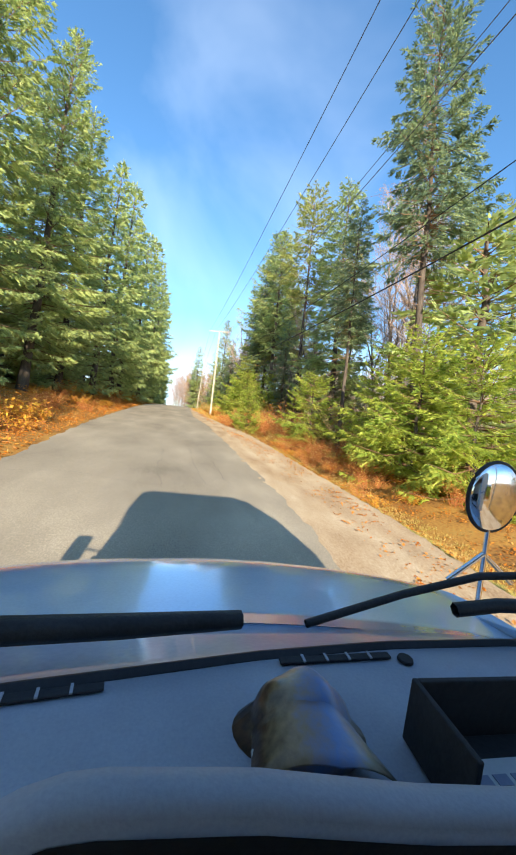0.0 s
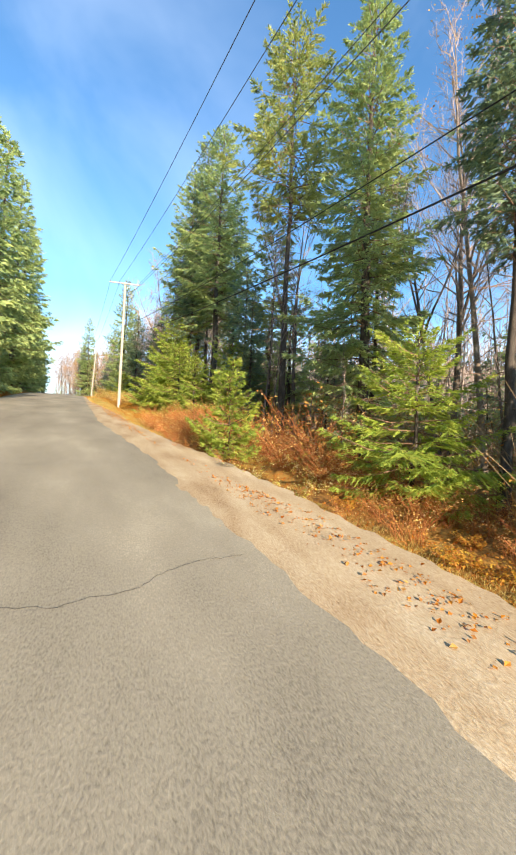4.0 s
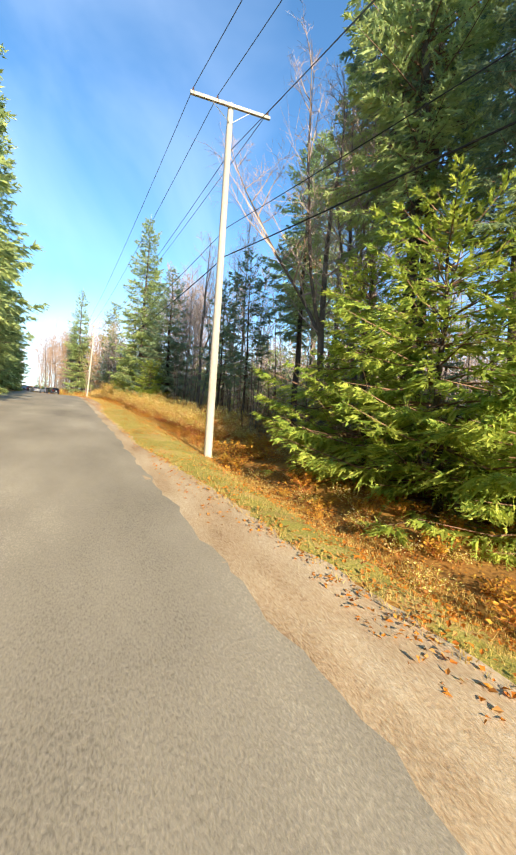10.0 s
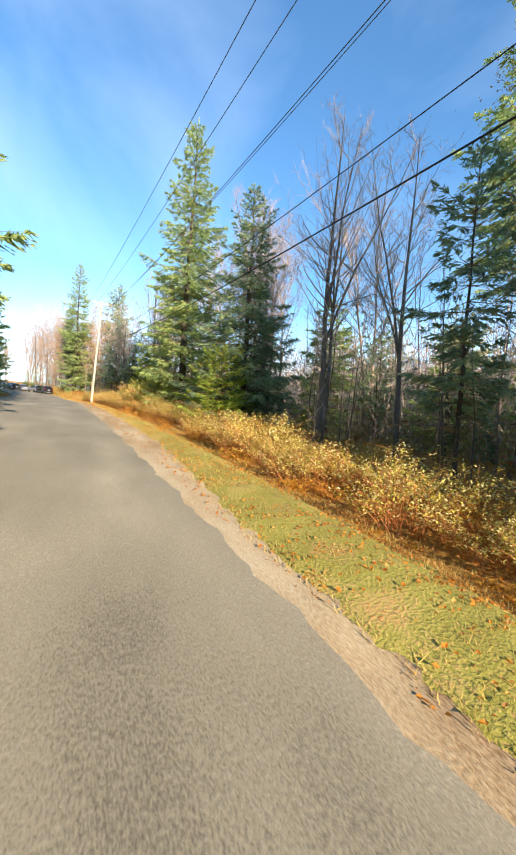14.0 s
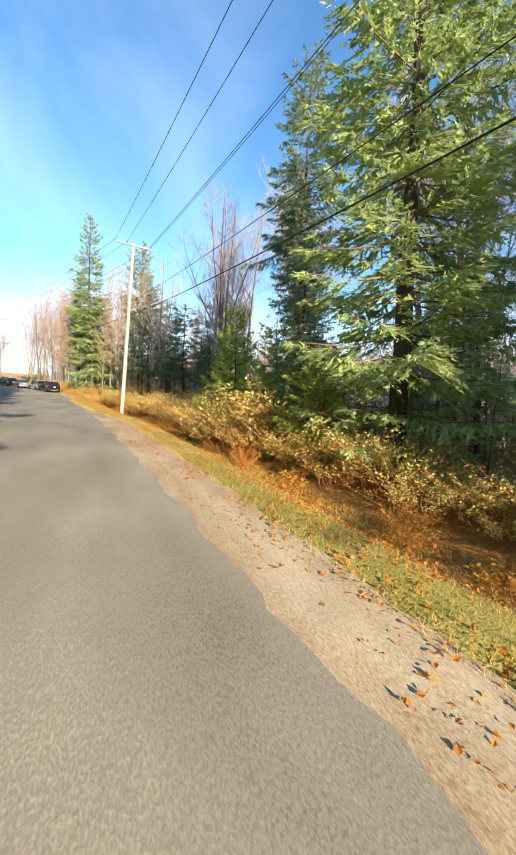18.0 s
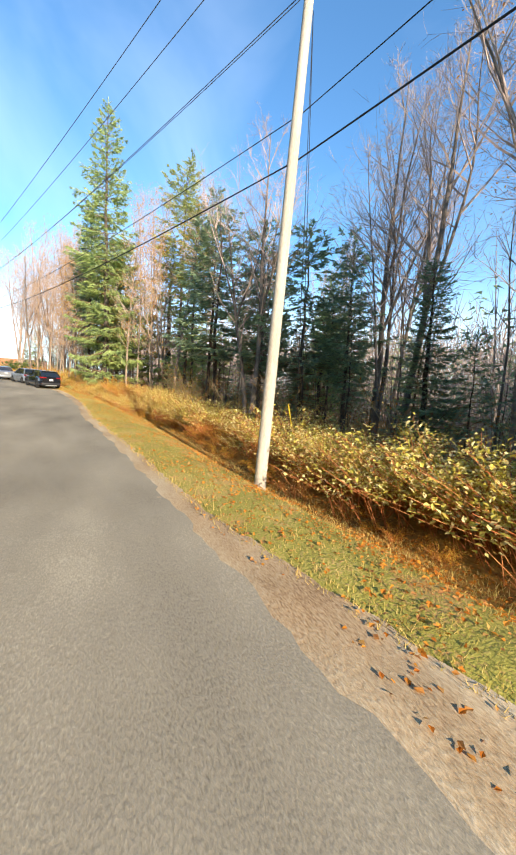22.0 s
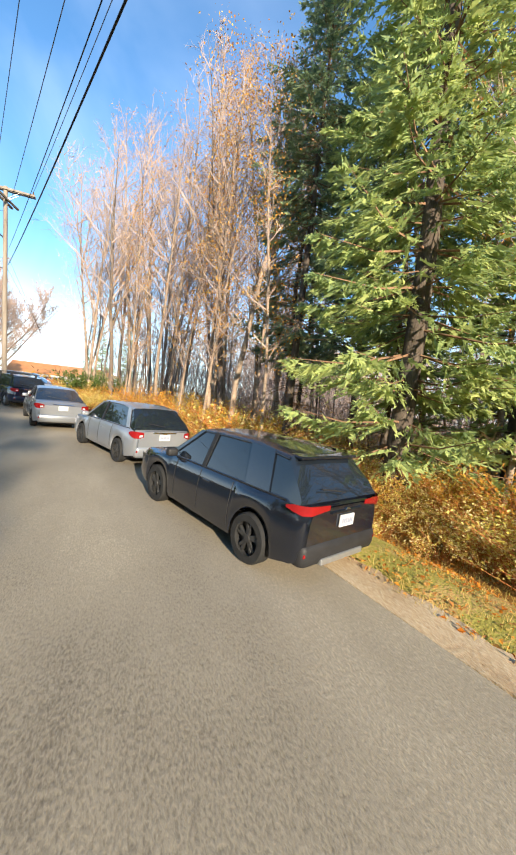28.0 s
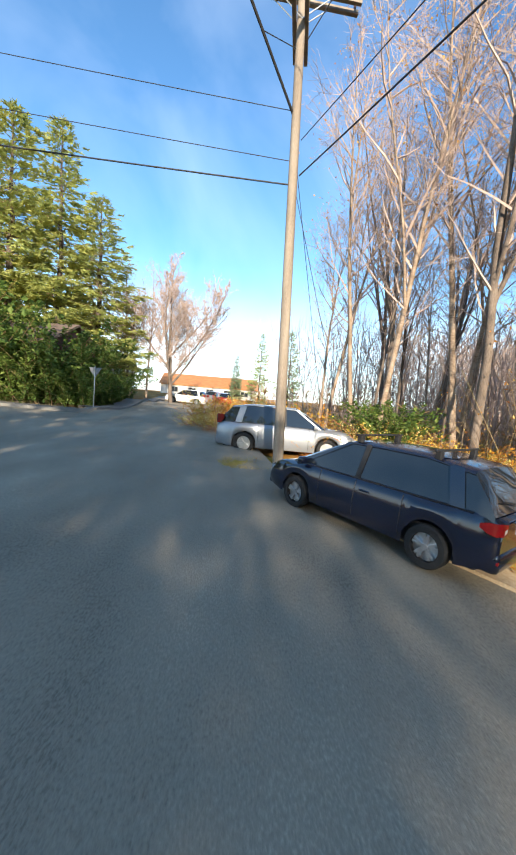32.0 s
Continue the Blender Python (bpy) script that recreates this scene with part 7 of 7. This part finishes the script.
# cab
for side, x in ((-1, -0.93), (1, 1.55)):
    inn = x - side * 0.20
    v, f = tube(np.array([(x, 0.72, 1.66), (x - side * 0.1, 0.45, 2.3), (inn, 0.22, 2.80)]), 0.05, 8)
    link_mesh("windscreen_post", v, f, M["truck_paint"], truck, smooth=True)
    door = part("door", box_bm(x - 0.03, -0.75, 0.75, x + 0.03, 0.72, 1.66, 0.02), M["truck_paint"], truck)
    part("door_handle", box_bm(x + side * 0.03 - 0.01, -0.68, 1.5, x + side * 0.03 + 0.01, -0.5, 1.54, 0.005), M["chrome"], door)
    v, f = tube(np.array([(x, -0.78, 1.66), (inn, -0.75, 2.80)]), 0.05, 8)
    link_mesh("rear_post", v, f, M["truck_paint"], truck, smooth=True)
    skin("fender", [[(x - side * 0.05 + side * o, y, z) for o, z in ((-0.05, np.interp(y, [0.95, 1.8, 2.3], [1.58, 1.32, 1.08]) + 0.0), (0.05, np.interp(y, [0.95, 1.8, 2.3], [1.45, 1.22, 1.0])), (0.08, 0.95), (0.07, 0.62))] for y in np.linspace(0.9, 2.3, 10)], M["truck_paint"], truck, thick=0.01)
    part("headlamp", cone_bm(0.10, 0.11, 0, 0.06, 20, pose(x - side * 0.22, 2.33, 0.85, -90, 0, 0)), M["clear_lamp"], truck)
    arm_ = tube(np.array([(x, 0.55, 1.95), (x + side * 0.35, 0.62, 1.98)]), 0.014, 6)
    link_mesh("mirror_arm", *arm_, M["chrome"], truck)
    part("door_mirror", box_bm(x + side * 0.30 - 0.11, 0.58, 1.78, x + side * 0.30 + 0.11, 0.66, 2.14, 0.035), M["chrome"], truck)
    for wy in (1.55, -3.9):
        wheel(truck, x - side * 0.13, wy, 0.42, "rim", 0.25)
skin("roof", [[(x, y, z - 0.12 * np.abs((x - MID) / 1.05) ** 4) for x in np.linspace(-0.74, 1.36, 11)] for y, z in ((0.24, 2.79), (0.10, 2.86), (-0.3, 2.89), (-0.7, 2.86), (-0.80, 2.78))], M["truck_paint"], truck, thick=0.05)
skin("headliner", [[(x, y, z - 0.10 * np.abs((x - MID) / 1.05) ** 4) for x in np.linspace(-0.70, 1.32, 9)] for y, z in ((0.20, 2.73), (-0.3, 2.82), (-0.76, 2.72))], M["headliner"], truck, thick=0.01)
part("rear_wall", box_bm(-0.78, -0.86, 0.8, 1.40, -0.80, 2.76, 0.02), M["truck_paint"], truck)
part("bench_seat", box_bm(-0.8, -0.75, 1.0, 1.42, -0.2, 1.25, 0.06), M["dash_dark"], truck)
part("seat_back", box_bm(-0.8, -0.78, 1.2, 1.42, -0.6, 1.85, 0.06), M["dash_dark"], truck)
part("floor", box_bm(-0.9, -0.8, 0.72, 1.52, 0.9, 0.78), M["dash_dark"], truck)
part("chassis", box_bm(-0.25, -5.5, 0.45, 0.85, 2.2, 0.70, 0.03), M["dark_metal"], truck)
part("grille", box_bm(-0.45, 2.27, 0.62, 1.07, 2.36, 1.05, 0.03), M["chrome"], truck)
part("bumper", box_bm(-0.95, 2.38, 0.42, 1.57, 2.52, 0.62, 0.04), M["chrome"], truck)
# unseen body; its lopsided section is fitted to the shadow on the road
_sec = [(-0.85, 0.78), (2.3, 0.78), (2.3, 2.7), (2.05, 3.35), (1.6, 3.86), (1.3, 3.98), (-0.55, 3.98), (-0.74, 3.88), (-0.85, 3.4)]
_n = len(_sec)
link_mesh("cargo_body", [(x, y, z) for y in (-5.6, -0.92) for x, z in _sec], [tuple(range(_n)), tuple(range(2 * _n - 1, _n - 1, -1))] + [(k, _n + k, _n + (k + 1) % _n, (k + 1) % _n) for k in range(_n)], M["white_paint"], truck, "plain pale cargo body behind the cab, unseen, shaped for the truck's shadow")
part("rear_axle", cone_bm(0.07, 0.07, -0.85, 0.85, 12, pose(0.31, -3.9, 0.42, 0, 90, 0)), M["dark_metal"], truck)
# round convex mirror on its tripod
mirror = thing("fender_mirror", truck.matrix_world @ pose(1.565, 1.55, 1.985), "round convex chrome mirror on a tripod on the fender", "mirror")
bm = bmesh.new()
bmesh.ops.create_uvsphere(bm, u_segments=28, v_segments=18, radius=0.15)
bm.transform(Matrix.Diagonal((1, 0.30, 1.18, 1)))
part("glass_face", bm, M["chrome"], mirror, "convex mirror glass", smooth=True)
v, f = tube(np.stack([0.15 * np.cos(th), 0 * th, 0.177 * np.sin(th)], 1), 0.011, 7)
link_mesh("bezel", v, f, M["black_plastic"], mirror, smooth=True)
for a, b in (((0, 0, -0.17), (0.02, 0.0, -0.62)), ((0, 0, -0.30), (-0.16, 0.03, -0.46)), ((0, 0, -0.30), (0.2, 0.0, -0.45))):
    v, f = tube(np.array([a, b]), 0.013, 8)
    link_mesh("leg", v, f, M["chrome"], mirror, smooth=True)
